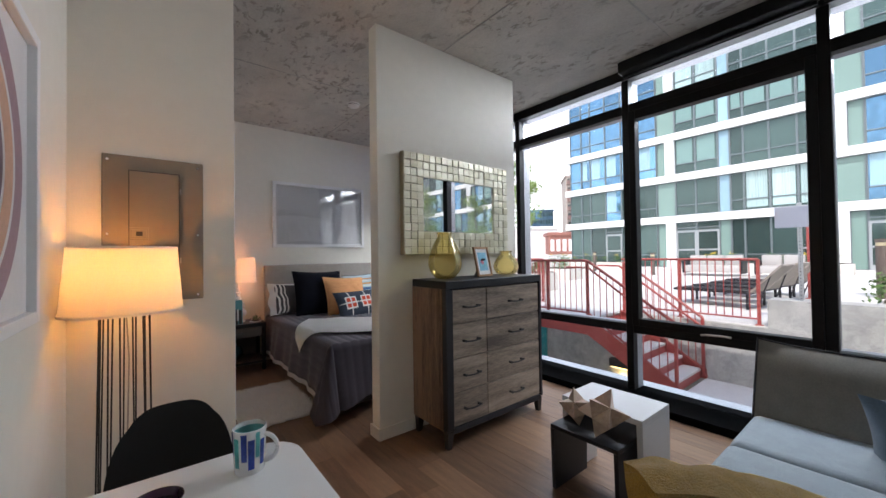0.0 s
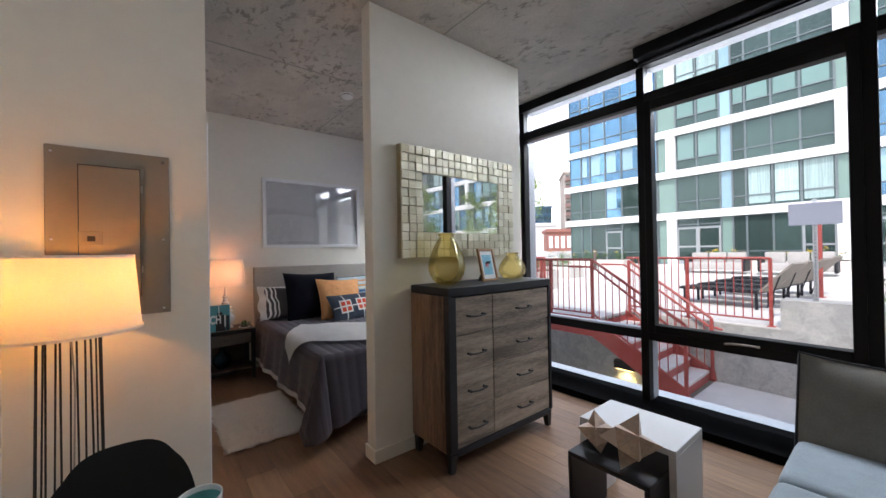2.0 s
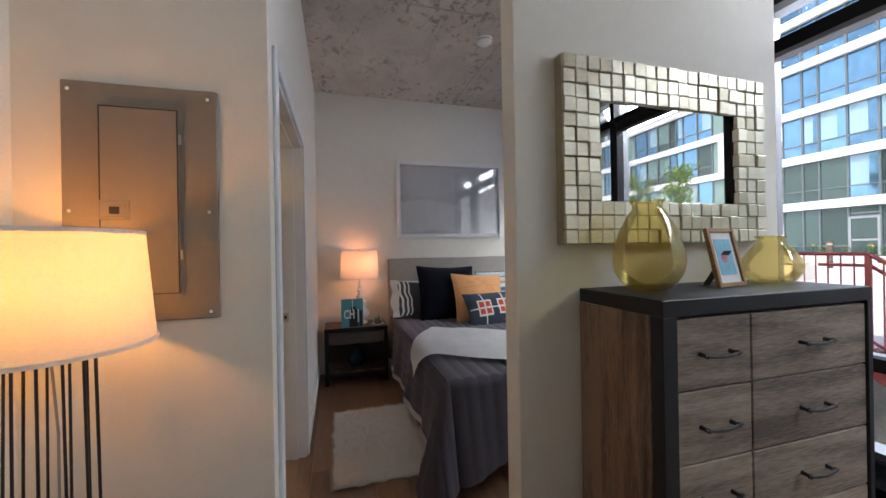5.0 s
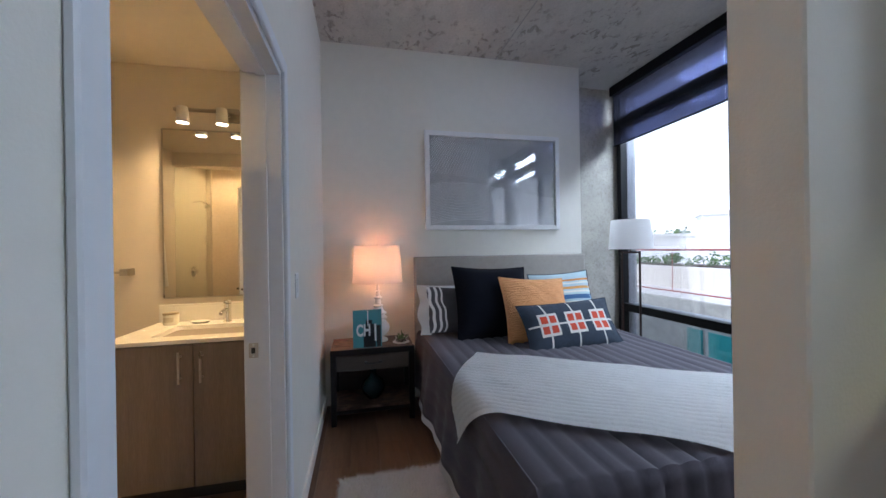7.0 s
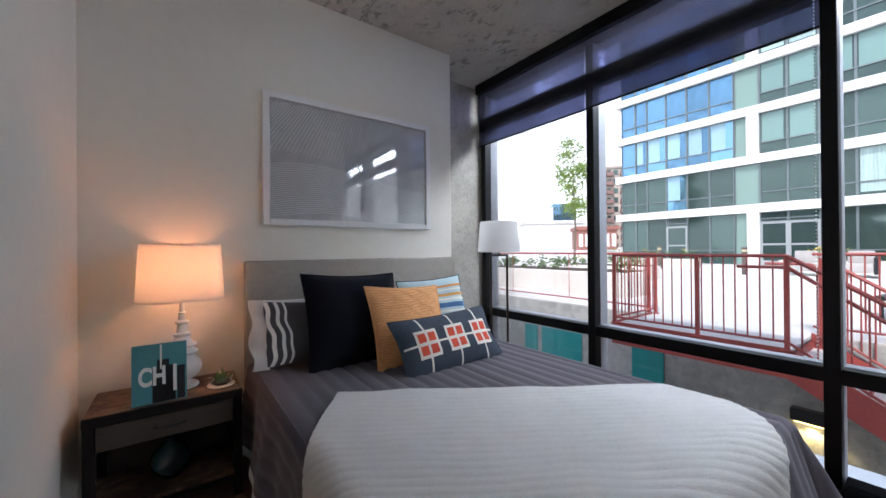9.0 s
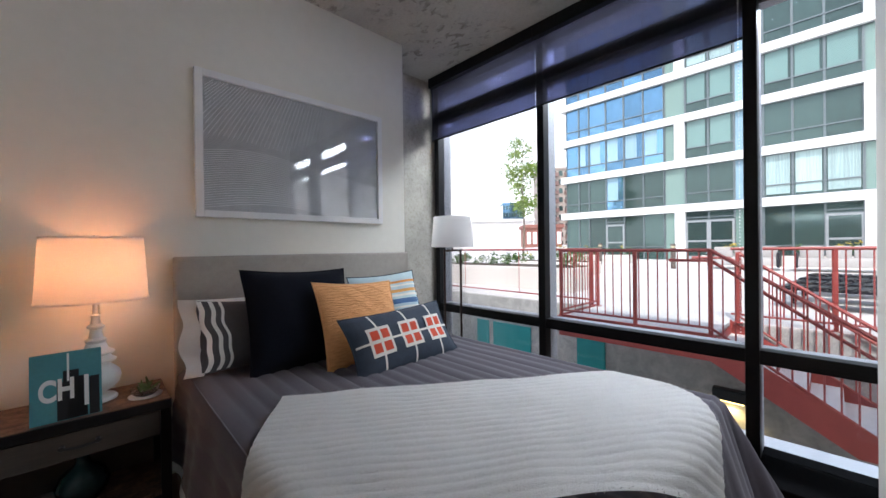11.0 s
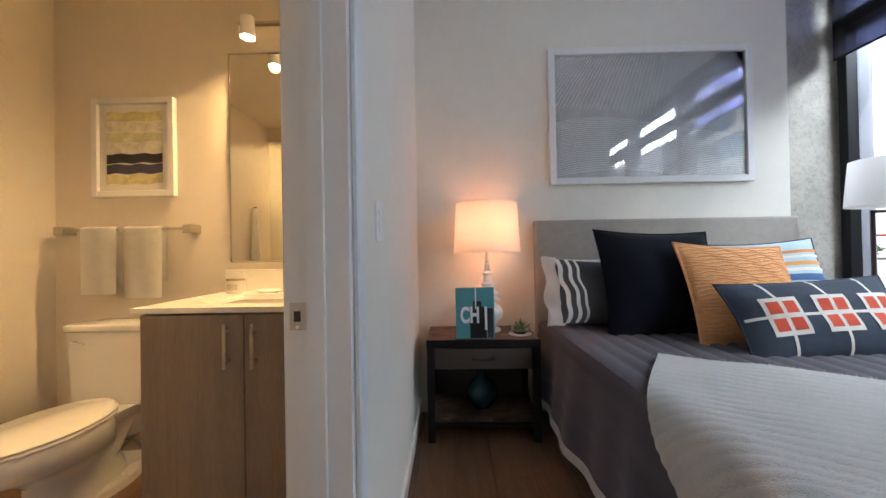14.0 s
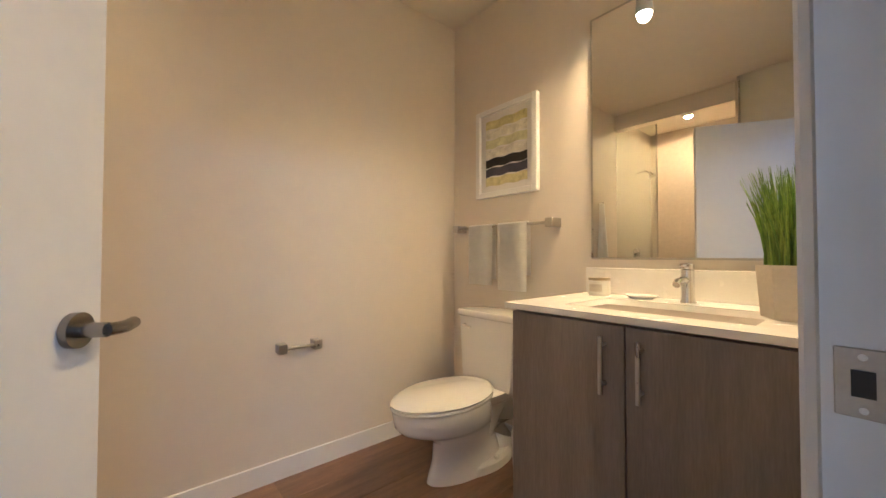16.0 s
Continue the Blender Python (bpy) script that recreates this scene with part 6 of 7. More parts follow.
def toilet():
    t = thing("toilet", (-0.222, 6.24, 0), "white porcelain two-piece toilet with closed lid", "toilet")

    def egg(z, w, y0, y1, n=36):
        pts = []
        for i in range(n):
            a = 2 * math.pi * i / n
            s, c = math.sin(a), math.cos(a)
            cy = (y0 + y1) / 2
            pts.append((w * c * (1 - 0.12 * (1 if s < 0 else 0) * s * s), cy + (y1 - y0) / 2 * s, z))
        return pts

    def loft(rings, top=True, bottom=True):
        b = bm_new()
        rr = [[b.verts.new(p) for p in r] for r in rings]
        for p, q in zip(rr, rr[1:]):
            for i in range(len(p)):
                b.faces.new((p[i], p[(i + 1) % len(p)], q[(i + 1) % len(p)], q[i]))
        if bottom:
            b.faces.new(list(reversed(rr[0])))
        if top:
            b.faces.new(rr[-1])
        return b
    part("bowl", loft([egg(0.0, 0.108, -0.235, 0.24), egg(0.02, 0.106, -0.23, 0.235), egg(0.10, 0.094, -0.205, 0.20), egg(0.19, 0.092, -0.20, 0.16), egg(0.225, 0.105, -0.235, 0.15), egg(0.26, 0.140, -0.32, 0.14), egg(0.29, 0.165, -0.375, 0.13), egg(0.32, 0.178, -0.40, 0.12), egg(0.385, 0.184, -0.41, 0.12), egg(0.395, 0.180, -0.405, 0.12)]), M_PORC, t, smooth=True)
    for o in t.children:
        o.scale = (0.96, 1.0, 0.91)
    part("trapway", tube(bm_new(), [(0, -0.06, 0.15), (0, 0.02, 0.13), (0, 0.09, 0.16), (0, 0.15, 0.24), (0, 0.20, 0.29), (0, 0.25, 0.27), (0, 0.275, 0.18), (0, 0.25, 0.09), (0, 0.22, 0.03)], 0.075, 18), M_PORC, t, smooth=True)
    part("rear_deck", loft([[(s_ * w, y, z) for s_, y in ((-1, -0.02), (1, -0.02), (1, yb), (-1, yb))] for z, w, yb in ((0.30, 0.10, 0.20), (0.345, 0.135, 0.29), (0.362, 0.14, 0.31))]), M_PORC, t, smooth=True)
    part("foot", loft([egg(0.0, 0.122, -0.14, 0.31), egg(0.035, 0.120, -0.135, 0.305), egg(0.05, 0.105, -0.12, 0.29)]), M_PORC, t, smooth=True)
    SC = (0.96, 1.0, 0.91)
    part("seat", loft([egg(0.397, 0.186, -0.415, 0.13), egg(0.405, 0.19, -0.42, 0.13), egg(0.413, 0.188, -0.418, 0.13)]), M_PORC, t, smooth=True).scale = SC
    part("lid", loft([egg(0.416, 0.186, -0.415, 0.13), egg(0.424, 0.188, -0.418, 0.13), egg(0.436, 0.17, -0.395, 0.12)]), M_PORC, t, smooth=True).scale = SC
    part("tank", loft([[(s * w, y, z) for s, y in ((-1, 0.13), (1, 0.13), (1, 0.32), (-1, 0.32))] for z, w in ((0.36, 0.158), (0.40, 0.166), (0.70, 0.186))]), M_PORC, t)
    part("tank_lid", box(bm_new(), -0.197, 0.197, 0.115, 0.325, 0.70, 0.735, 0.012, 3), M_PORC, t, smooth=True)
    part("flush_lever", tube(bm_new(), [(-0.14, 0.128, 0.655), (-0.14, 0.11, 0.655), (-0.08, 0.105, 0.65)], 0.006, 8), M_CHROME, t, smooth=True)
    for s in (-1, 1):
        part("bolt_cap", lathe(bm_new(), [(0.014, 0.0), (0.013, 0.012), (0.001, 0.018)], 12, (s * 0.105, 0.10, 0.045)), M_PORC, t, smooth=True)


toilet()


def towel_bar():
    t = thing("towel_bar", (-0.27, BY1, 1.19), "brushed nickel square towel bar on wall", "towel bar")
    part("bar", box(bm_new(), -0.335, 0.335, -0.073, -0.059, -0.007, 0.007, 0.001), M_STEEL, t)
    for s in (-1, 1):
        part("mount", box(bm_new(), s * 0.335 - 0.022, s * 0.335 + 0.022, -0.08, 0, -0.022, 0.022, 0.003), M_STEEL, t)
    for x, w, z1, z2 in ((-0.385, 0.18, 0.36, 0.33), (-0.155, 0.19, 0.38, 0.30)):
        tw = thing("hand_towel", (x, BY1 - 0.066, 1.19), "folded white terry hand towel on towel bar", "towel", "hand towels")
        b = bm_new()

        def f(u, v):
            s = -z1 + (z1 + z2) * v
            n = 0.004 * math.sin(u * 9 + v * 3)
            if abs(s) < 0.02:
                return ((u - 0.5) * w, 0.016 * s / 0.02 , 0.014 + 0.003 * (1 - abs(s) / 0.02))
            sg = -1 if s < 0 else 1
            return ((u - 0.5) * w * (1 + 0.04 * abs(s)), sg * (0.02 + n + 0.022 * math.sin(math.pi * u) ** 0.4), 0.014 - (abs(s) - 0.02))
        grid(b, f, 12, 60)
        bmesh.ops.solidify(b, geom=b.faces[:], thickness=0.010)
        part("terry", b, M_TOWEL, tw, smooth=True)


towel_bar()


def bath_art():
    X0, X1, Z0, Z1 = -0.475, -0.037, 1.367, 1.885
    t = thing("framed_print", ((X0 + X1) / 2, BY1, Z0), "white-framed striped collage print in bathroom", "picture")
    W, H = X1 - X0, Z1 - Z0
    f = bm_new()
    F = 0.03
    for a, c, d, e in ((-W / 2, -W / 2 + F, 0, H), (W / 2 - F, W / 2, 0, H), (-W / 2 + F, W / 2 - F, 0, F), (-W / 2 + F, W / 2 - F, H - F, H)):
        box(f, a, c, -0.03, 0, d, e, 0.002)
    part("frame", f, M_WHITE, t)
    part("mount", box(bm_new(), -W / 2 + F, W / 2 - F, -0.012, -0.004, F, H - F), M_TRIMWHITE, t)
    cols = ((0.62, 0.58, 0.28), (0.72, 0.70, 0.60), (0.62, 0.62, 0.38), (0.70, 0.68, 0.6), (0.02, 0.02, 0.025), (0.06, 0.06, 0.10), (0.62, 0.58, 0.30))
    hh = (H - 0.13) / 7
    for i, col in enumerate(cols):
        z1 = H - 0.065 - i * hh
        b = bm_new()
        top = [(-0.15 + 0.30 * k / 12, z1 - 0.004 + 0.004 * math.sin(k * 1.3 + i)) for k in range(13)]
        va = [b.verts.new((x, -0.0135, z)) for x, z in top]
        vb = [b.verts.new((x, -0.0135, z - hh + 0.006)) for x, z in top]
        for k in range(12):
            b.faces.new((va[k], va[k + 1], vb[k + 1], vb[k]))
        part("paper_strip", b, mat("strip_%d" % i, col, 0.7, var=0.35, scale=25), t)


bath_art()


def paper_holder():
    t = thing("paper_holder", (BX0, 5.585, 0.60), "empty brushed nickel toilet paper holder on wall", "paper holder")
    for s in (-1, 1):
        part("mount", box(bm_new(), 0, 0.055, s * 0.08 - 0.02, s * 0.08 + 0.02, -0.022, 0.022, 0.003), M_STEEL, t)
    part("bar", cyl(bm_new(), (0.045, -0.08, 0), (0.045, 0.08, 0), 0.008), M_STEEL, t, smooth=True)


paper_holder()


def counter_bits():
    p = thing("potted_grass", (0.955, 6.30, 0.861), "green ornamental grass in beige hexagonal pot", "plant")
    pot = bm_new()
    lathe(pot, [(0.001, 0.0), (0.078, 0.0), (0.088, 0.14), (0.081, 0.14), (0.077, 0.12), (0.001, 0.12)], 6)
    part("pot", pot, mat("beige_stoneware", (0.62, 0.56, 0.47), 0.6, var=0.06, scale=10), p)
    rng = random.Random(21)
    v_, f_ = [], []
    for i in range(800):
        a, r = rng.uniform(0, 6.283), 0.068 * math.sqrt(rng.random())
        o = Vector((r * math.cos(a), r * math.sin(a), 0.12))
        lean = Vector((math.cos(a), math.sin(a), 0)) * rng.uniform(0.0, 0.05) + Vector((rng.uniform(-0.02, 0.02), rng.uniform(-0.02, 0.02), 0))
        h = rng.uniform(0.16, 0.28)
        w = Vector((rng.uniform(-1, 1), rng.uniform(-1, 1), 0)).normalized() * 0.003
        prev = None
        for k in range(5):
            s = k / 4
            c = o + lean * s * s + Vector((0, 0, h * s))
            n = len(v_)
            v_ += [c - w * (1 - s * 0.85), c + w * (1 - s * 0.85)]
            if prev is not None:
                f_.append((prev, prev + 1, n + 1, n))
            prev = n
    me = bpy.data.meshes.new("grass_blades")
    me.from_pydata([tuple(c) for c in v_], [], f_)
    me.materials.append(mat("fresh_grass", (0.34, 0.48, 0.06), 0.5, scale=8, var=0.3, rnd=0.4, island=True, dark=(0.12, 0.23, 0.025)))
    g = new("grass_blades", me)
    g.parent, g["kind"] = p, "stuff"
    j = thing("candle_jar", (0.335, 6.475, 0.861), "small lidded white candle jar on vanity", "candle")
    part("jar", lathe(bm_new(), [(0.001, 0), (0.04, 0), (0.042, 0.004), (0.042, 0.062), (0.001, 0.062)], 28), mat("frosted_jar", (0.70, 0.68, 0.62), 0.3, var=0.02), j, smooth=True)
    part("lid", lathe(bm_new(), [(0.043, 0.063), (0.043, 0.074), (0.001, 0.076)], 28), mat("brass_lid", (0.5, 0.42, 0.28), 0.3, metal=0.9), j, smooth=True)
    lb = bm_new()
    grid(lb, lambda u, v: (0.0425 * math.cos(radians(-130 + 80 * u)), 0.0425 * math.sin(radians(-130 + 80 * u)), 0.018 + 0.03 * v), 8, 1)
    part("label", lb, mat("label_paper", (0.55, 0.50, 0.42), 0.7), j)
    d = thing("soap_dish", (0.50, 6.475, 0.861), "shallow ivory oval soap dish on vanity", "soap dish")
    k = part("dish", lathe(bm_new(), [(0.001, 0.003), (0.04, 0.0), (0.062, 0.012), (0.06, 0.015), (0.038, 0.005), (0.001, 0.006)], 28), M_PORC, d, smooth=True)
    k.scale = (1, 0.62, 1)
    w = thing("waste_bin", (0.11, 6.33, 0), "small white waste bin beside toilet", "waste bin")
    part("bin", lathe(bm_new(), [(0.001, 0.0), (0.085, 0.0), (0.10, 0.25), (0.096, 0.25), (0.082, 0.006), (0.001, 0.006)], 32), mat("bin_plastic", (0.66, 0.62, 0.54), 0.5, var=0.03), w, smooth=True)


counter_bits()


def shower():
    t = thing("shower_fixture", (BX0, 3.75, 1.0), "chrome shower head and valve on tiled wall", "shower")
    part("arm", tube(bm_new(), [(0, 0, 0.98), (0.10, 0, 1.0), (0.16, 0, 0.96)], 0.010, 8), M_CHROME, t, smooth=True)
    h = part("head", lathe(bm_new(), [(0.012, 0.03), (0.02, 0.0), (0.045, -0.03), (0.001, -0.032)], 20), M_CHROME, t, smooth=True)
    h.matrix_basis = pose(0.17, 0, 0.95, 0, -30, 0)
    part("valve", lathe(bm_new(), [(0.001, 0), (0.07, 0), (0.07, 0.006), (0.025, 0.012), (0.02, 0.05), (0.001, 0.05)], 24), M_CHROME, t, smooth=True).matrix_basis = pose(0, 0, 0.05, 0, 90, 0)
    g = thing("shower_glass", (0, 4.23, 0), "clear glass shower panel with metal edge", "shower screen")
    pn = part("glass_panel", box(bm_new(), BX0 + 0.002, -0.30, -0.004, 0.004, 0.05, 2.34), clear_glass("shower_pane", (0.93, 0.96, 0.95), gloss=0.06), g)
    pn.visible_shadow = False
    part("edge_profile", box(bm_new(), -0.31, -0.30, -0.008, 0.008, 0.0, 2.34), M_STEEL, g)
    hd = bm_new()
    tube(hd, [(-0.34, 0.05, 0.95), (-0.34, 0.055, 1.2)], 0.008, 8)
    part("pull_handle", hd, M_STEEL, g, smooth=True)
    hk = thing("bath_towel", (BX0, 4.62, 1.55), "white bath towel hanging on wall hook", "towel")
    b = bm_new()
    grid(b, lambda u, v: (0.03 + 0.025 * abs(math.sin(u * 7)) * (0.3 + v), (u - 0.5) * (0.12 + 0.14 * v), -0.62 * v), 20, 20)
    bmesh.ops.solidify(b, geom=b.faces[:], thickness=0.012)
    part("terry", b, M_TOWEL, hk, smooth=True)
    part("hook", cyl(bm_new(), (0, 0, 0.0), (0.05, 0, 0.012), 0.008), M_STEEL, hk)
    dl = thing("downlight", (-0.15, 3.8, BCEIL), "small round recessed downlight over the shower, lit", "ceiling light")
    part("trim_ring", lathe(bm_new(), [(0.05, -0.001), (0.065, -0.003), (0.065, -0.001)], 28), M_WHITE, dl)
    part("lens", lathe(bm_new(), [(0.001, -0.002), (0.05, -0.002)], 28), MATS["lit_lens"], dl)
    lamp("shower_light", "SPOT", (-0.15, 3.8, BCEIL - 0.02), BATH_SPOT * 1.7, BATH_WARM, 0.04, (-0.15, 3.8, 0)).data.spot_size = radians(165)


shower()


# ---- courtyard outside ----
PZ = 0.15                      # level of the raised terrace at its edge
EDGE_X = 8.3                   # edge of the terrace
SLOPE = 0.022                  # the terrace rises gently towards the far house
M_FACADE = mat("white_render", (0.80, 0.80, 0.79), 0.7, var=0.04, scale=0.6)
# the blue of the reflected sky is put into this glass's base colour
M_FGLASS = mat("sky_blue_facade_glass", (0.13, 0.26, 0.39), 0.04, metal=0.8, var=0.3, scale=0.4, rnd=0.5)
M_FDARK = mat("dark_facade_glass", (0.055, 0.092, 0.085), 0.05, metal=0.3, var=0.25, scale=0.5, rnd=0.5)
M_FTEAL = mat("pale_teal_spandrel", (0.19, 0.29, 0.255), 0.25, var=0.05, scale=0.5, rnd=0.2)
M_FCURT = mat("curtained_glass", (0.36, 0.49, 0.48), 0.15, var=0.3, scale=3, stretch=(1, 6, 0.15), rnd=0.2)
M_FBLIND = mat("pale_green_blind", (0.15, 0.26, 0.24), 0.12, var=0.06, scale=0.6, rnd=0.3, coat=0.4)
M_FPALE = mat("pale_blue_blind_sky", (0.28, 0.44, 0.53), 0.2, var=0.12, scale=1.5, rnd=0.3)
M_FMULL = mat("grey_mullion", (0.15, 0.18, 0.19), 0.45, metal=0.3, var=0.1)
M_LEAF = mat("sunlit_leaf", (0.24, 0.34, 0.05), 0.55, var=0.3, scale=4, rnd=0.5, island=True, dark=(0.11, 0.19, 0.025))
M_SHRUB = mat("shrub_leaf", (0.11, 0.20, 0.04), 0.55, var=0.3, scale=4, rnd=0.5, island=True, dark=(0.035, 0.085, 0.015))
M_BLOOM = mat("yellow_bloom", (0.62, 0.45, 0.06), 0.7, var=0.2, rnd=0.3, island=True)
M_BARK = mat("grey_bark", (0.16, 0.12, 0.09), 0.9, var=0.3, scale=12, bump=0.5, bscale=30)
M_SOIL = mat("planting_soil", (0.07, 0.05, 0.035), 0.95, var=0.3, scale=8, bump=0.5)


def ter(x):
    return PZ + max(0, x - EDGE_X) * SLOPE


b = bm_new()
v4 = [b.verts.new(p) for p in ((EDGE_X, -40, PZ), (70, -40, ter(70)), (70, 60, ter(70)), (EDGE_X, 60, PZ))]
b.faces.new(v4)
r = bmesh.ops.extrude_face_region(b, geom=b.faces[:])
bmesh.ops.translate(b, vec=(0, 0, -0.3), verts=[g for g in r["geom"] if isinstance(g, bmesh.types.BMVert)])
solid("pavement", b, M_PAVE, "pale sunlit concrete paved terrace", "pavement")
b = bm_new(); box(b, -400, 600, -500, 700, -6.2, -6.0)
solid("ground", b, mat("city_ground", (0.20, 0.20, 0.18), 0.95, var=0.2, scale=0.05), "city ground stretching to the horizon", "ground")
b = bm_new()
box(b, EDGE_X - 0.001, EDGE_X + 0.25, -12, 40, -2.6, PZ - 0.02)
box(b, 4.7, EDGE_X, 16, 16.3, -2.6, PZ); box(b, 4.7, EDGE_X, -12.3, -12, -2.6, PZ)
solid("wall_retaining", b, M_CONC, "grey cast concrete retaining wall of sunken yard", "wall")
b = bm_new(); box(b, 4.3, EDGE_X, 4.05, 16, -2.7, -2.5)
solid("ground_yard", b, M_CONC, "shaded concrete floor of the sunken yard", "ground")
b = bm_new(); box(b, 4.76, EDGE_X, -12, 4.05, -0.97, -0.85)
solid("pavement_landing", b, M_PAVE, "pale concrete landing at stair foot", "pavement")
b = bm_new(); box(b, EDGE_X - 0.02, 8.72, 1.0, 3.22, -0.97, 0.58); box(b, EDGE_X - 0.02, 8.72, -6, 1.0, -0.97, 0.40)
solid("wall_planter", b, M_CONC, "grey concrete planter wall beside the stairs", "wall")
for y0, y1 in ((7.3, 7.83), (8.86, 9.86), (10.0, 10.35)):
    b = bm_new(); box(b, EDGE_X - 0.03, EDGE_X - 0.002, y0, y1, -2.5, -0.45)
    tagged(solid("service_door", b, M_TEAL, "teal painted metal door in the sunken wall", "door", kind="", group="teal doors"))


def railing(name, pts, label, spacing=0.115, posts=None, h=1.05):
    """A red steel guard along a line of points (feet of the rail), with one mesh for each bar."""
    t = thing(name, pts[0], label, "railing", "red steel railings")
    o = Vector(pts[0])
    P = [Vector(p) - o for p in pts]
    bal = None
    for p, q in zip(P, P[1:]):
        for z, rr in ((h, 0.024), (0.10, 0.016)):
            part("rail", tube(bm_new(), [p + Vector((0, 0, z)), q + Vector((0, 0, z))], rr, 6), M_RED, t)
        d = q - p
        n = max(1, round(math.hypot(d.x, d.y) / spacing))
        for i in range(1, n):
            s = p + d * (i / n)
            if bal is None:
                bal = mesh_of("baluster", cyl(bm_new(), (0, 0, 0.10), (0, 0, h), 0.0085, n=6), M_RED)
            k = new("baluster", bal)
            k.parent, k.location = t, s
    for s in (posts or P):
        s = Vector(s) - (o if posts else Vector())
        part("post", box(bm_new(), s.x - 0.022, s.x + 0.022, s.y - 0.022, s.y + 0.022, s.z, s.z + h), M_RED, t)
        part("base_plate", box(bm_new(), s.x - 0.05, s.x + 0.05, s.y - 0.05, s.y + 0.05, s.z, s.z + 0.012), M_RED, t)


NX, SY1, SY0, SZ = 7.05, 5.5, 4.12, -0.85        # near edge of bridge, top and foot of stair, landing level


def stair():
    t = thing("steel_stair", (NX, SY1, SZ), "red steel stair and bridge with pale concrete treads", "stairs")
    W = EDGE_X - NX
    part("bridge_deck", box(bm_new(), 0, W, 0, 1.98, PZ - SZ - 0.07, PZ - SZ), M_PAVE, t)
    part("bridge_beam", box(bm_new(), -0.03, 0.0, 0.0, 2.0, PZ - SZ - 0.30, PZ - SZ + 0.03), M_RED, t)
    part("bridge_beam", box(bm_new(), 0, W, 1.98, 2.01, PZ - SZ - 0.30, PZ - SZ + 0.03), M_RED, t)
    part("bridge_beam", box(bm_new(), 0, W, -0.02, 0.0, PZ - SZ - 0.25, PZ - SZ - 0.07), M_RED, t)
    n = 6
    rise, run = (PZ - SZ) / n, (SY1 - SY0) / (n - 1)
    for i in range(1, n):
        z = PZ - SZ - rise * i
        y = -run * i
        part("tread", box(bm_new(), 0.02, W - 0.02, y, y + run + 0.03, z - 0.045, z, 0.004), M_PAVE, t)
        part("riser", box(bm_new(), 0.02, W - 0.02, y + run, y + run + 0.012, z, z + rise - 0.045), M_RED, t)
    part("riser", box(bm_new(), 0.02, W - 0.02, -run * (n - 1), -run * (n - 1) + 0.012, 0, rise - 0.045), M_RED, t)
    for x in (-0.03, W - 0.03):
        s = bm_new()
        y0, y1 = -run * (n - 1) - 0.08, 0.0
        a = [(y1, PZ - SZ + 0.03), (y1, PZ - SZ - 0.30), (y0 + 0.28, 0.0), (y0, 0.0), (y0, 0.16)]
        va = [s.verts.new((x, y, z)) for y, z in a]
        vb = [s.verts.new((x + 0.03, y, z)) for y, z in a]
        k = len(a)
        for i in range(k):
            s.faces.new((va[i], va[(i + 1) % k], vb[(i + 1) % k], vb[i]))
        s.faces.new(va)
        s.faces.new(list(reversed(vb)))
        part("stringer", s, M_RED, t)
    for x in (0.03, W - 0.06):
        part("handrail", tube(bm_new(), [(x, 0.45, PZ - SZ + 0.92), (x, 0.0, PZ - SZ + 0.92), (x, -run * (n - 1), 0.92), (x, -run * (n - 1) - 0.20, 0.88)], 0.02, 8), M_RED, t, smooth=True)


stair()
railing("railing", [(NX, 7.47, PZ), (NX, SY1, PZ)], "red steel guard railing along the bridge", posts=[(NX, 6.36, PZ)])
railing("railing", [(NX, SY1, PZ), (NX, SY0 - 0.05, SZ + 0.05)], "red steel guard railing sloping down the stair", h=1.05)
railing("railing", [(EDGE_X - 0.06, SY1 - 0.1, PZ), (EDGE_X - 0.06, SY0 - 0.05, SZ + 0.05)], "red steel guard railing sloping down the stair", h=1.0)
railing("railing", [(NX, 7.47, PZ), (EDGE_X + 0.1, 7.47, PZ)], "red steel guard railing across the bridge end", spacing=0.10)
railing("railing", [(EDGE_X + 0.08, SY1, PZ), (EDGE_X + 0.08, 3.34, PZ)], "red steel guard railing along the terrace edge", posts=[(EDGE_X + 0.08, 4.45, PZ), (EDGE_X + 0.08, 3.34, PZ)])
railing("railing", [(EDGE_X + 0.14, 7.6, PZ), (EDGE_X + 0.35, 16, PZ)], "red steel guard railing along the terrace edge", spacing=1.6)
railing("railing", [(EDGE_X + 0.1, 1.9, 0.58), (EDGE_X + 0.1, 1.05, 0.58)], "red steel guard railing on planter wall", spacing=0.30, h=0.70)

# pit lamp
t = thing("wall_light", (EDGE_X - 0.01, 5.5, -0.9), "black outdoor wall light over sunken yard, lit", "wall light")
part("housing", box(bm_new(), -0.14, 0, -0.2, 0.2, -0.08, 0.08, 0.01), M_BLACK, t)
part("lens", box(bm_new(), -0.12, -0.02, -0.16, 0.16, -0.095, -0.082), mat("lit_wall_lens", (1, 0.8, 0.4), 0.5, emit=(1.0, 0.72, 0.25), power=4.0), t)
lamp("yard_light", "SPOT", (EDGE_X - 0.10, 5.5, -1.02), 11.0, (1.0, 0.75, 0.3), 0.05, (EDGE_X - 0.25, 5.5, -3)).data.spot_size = radians(120)


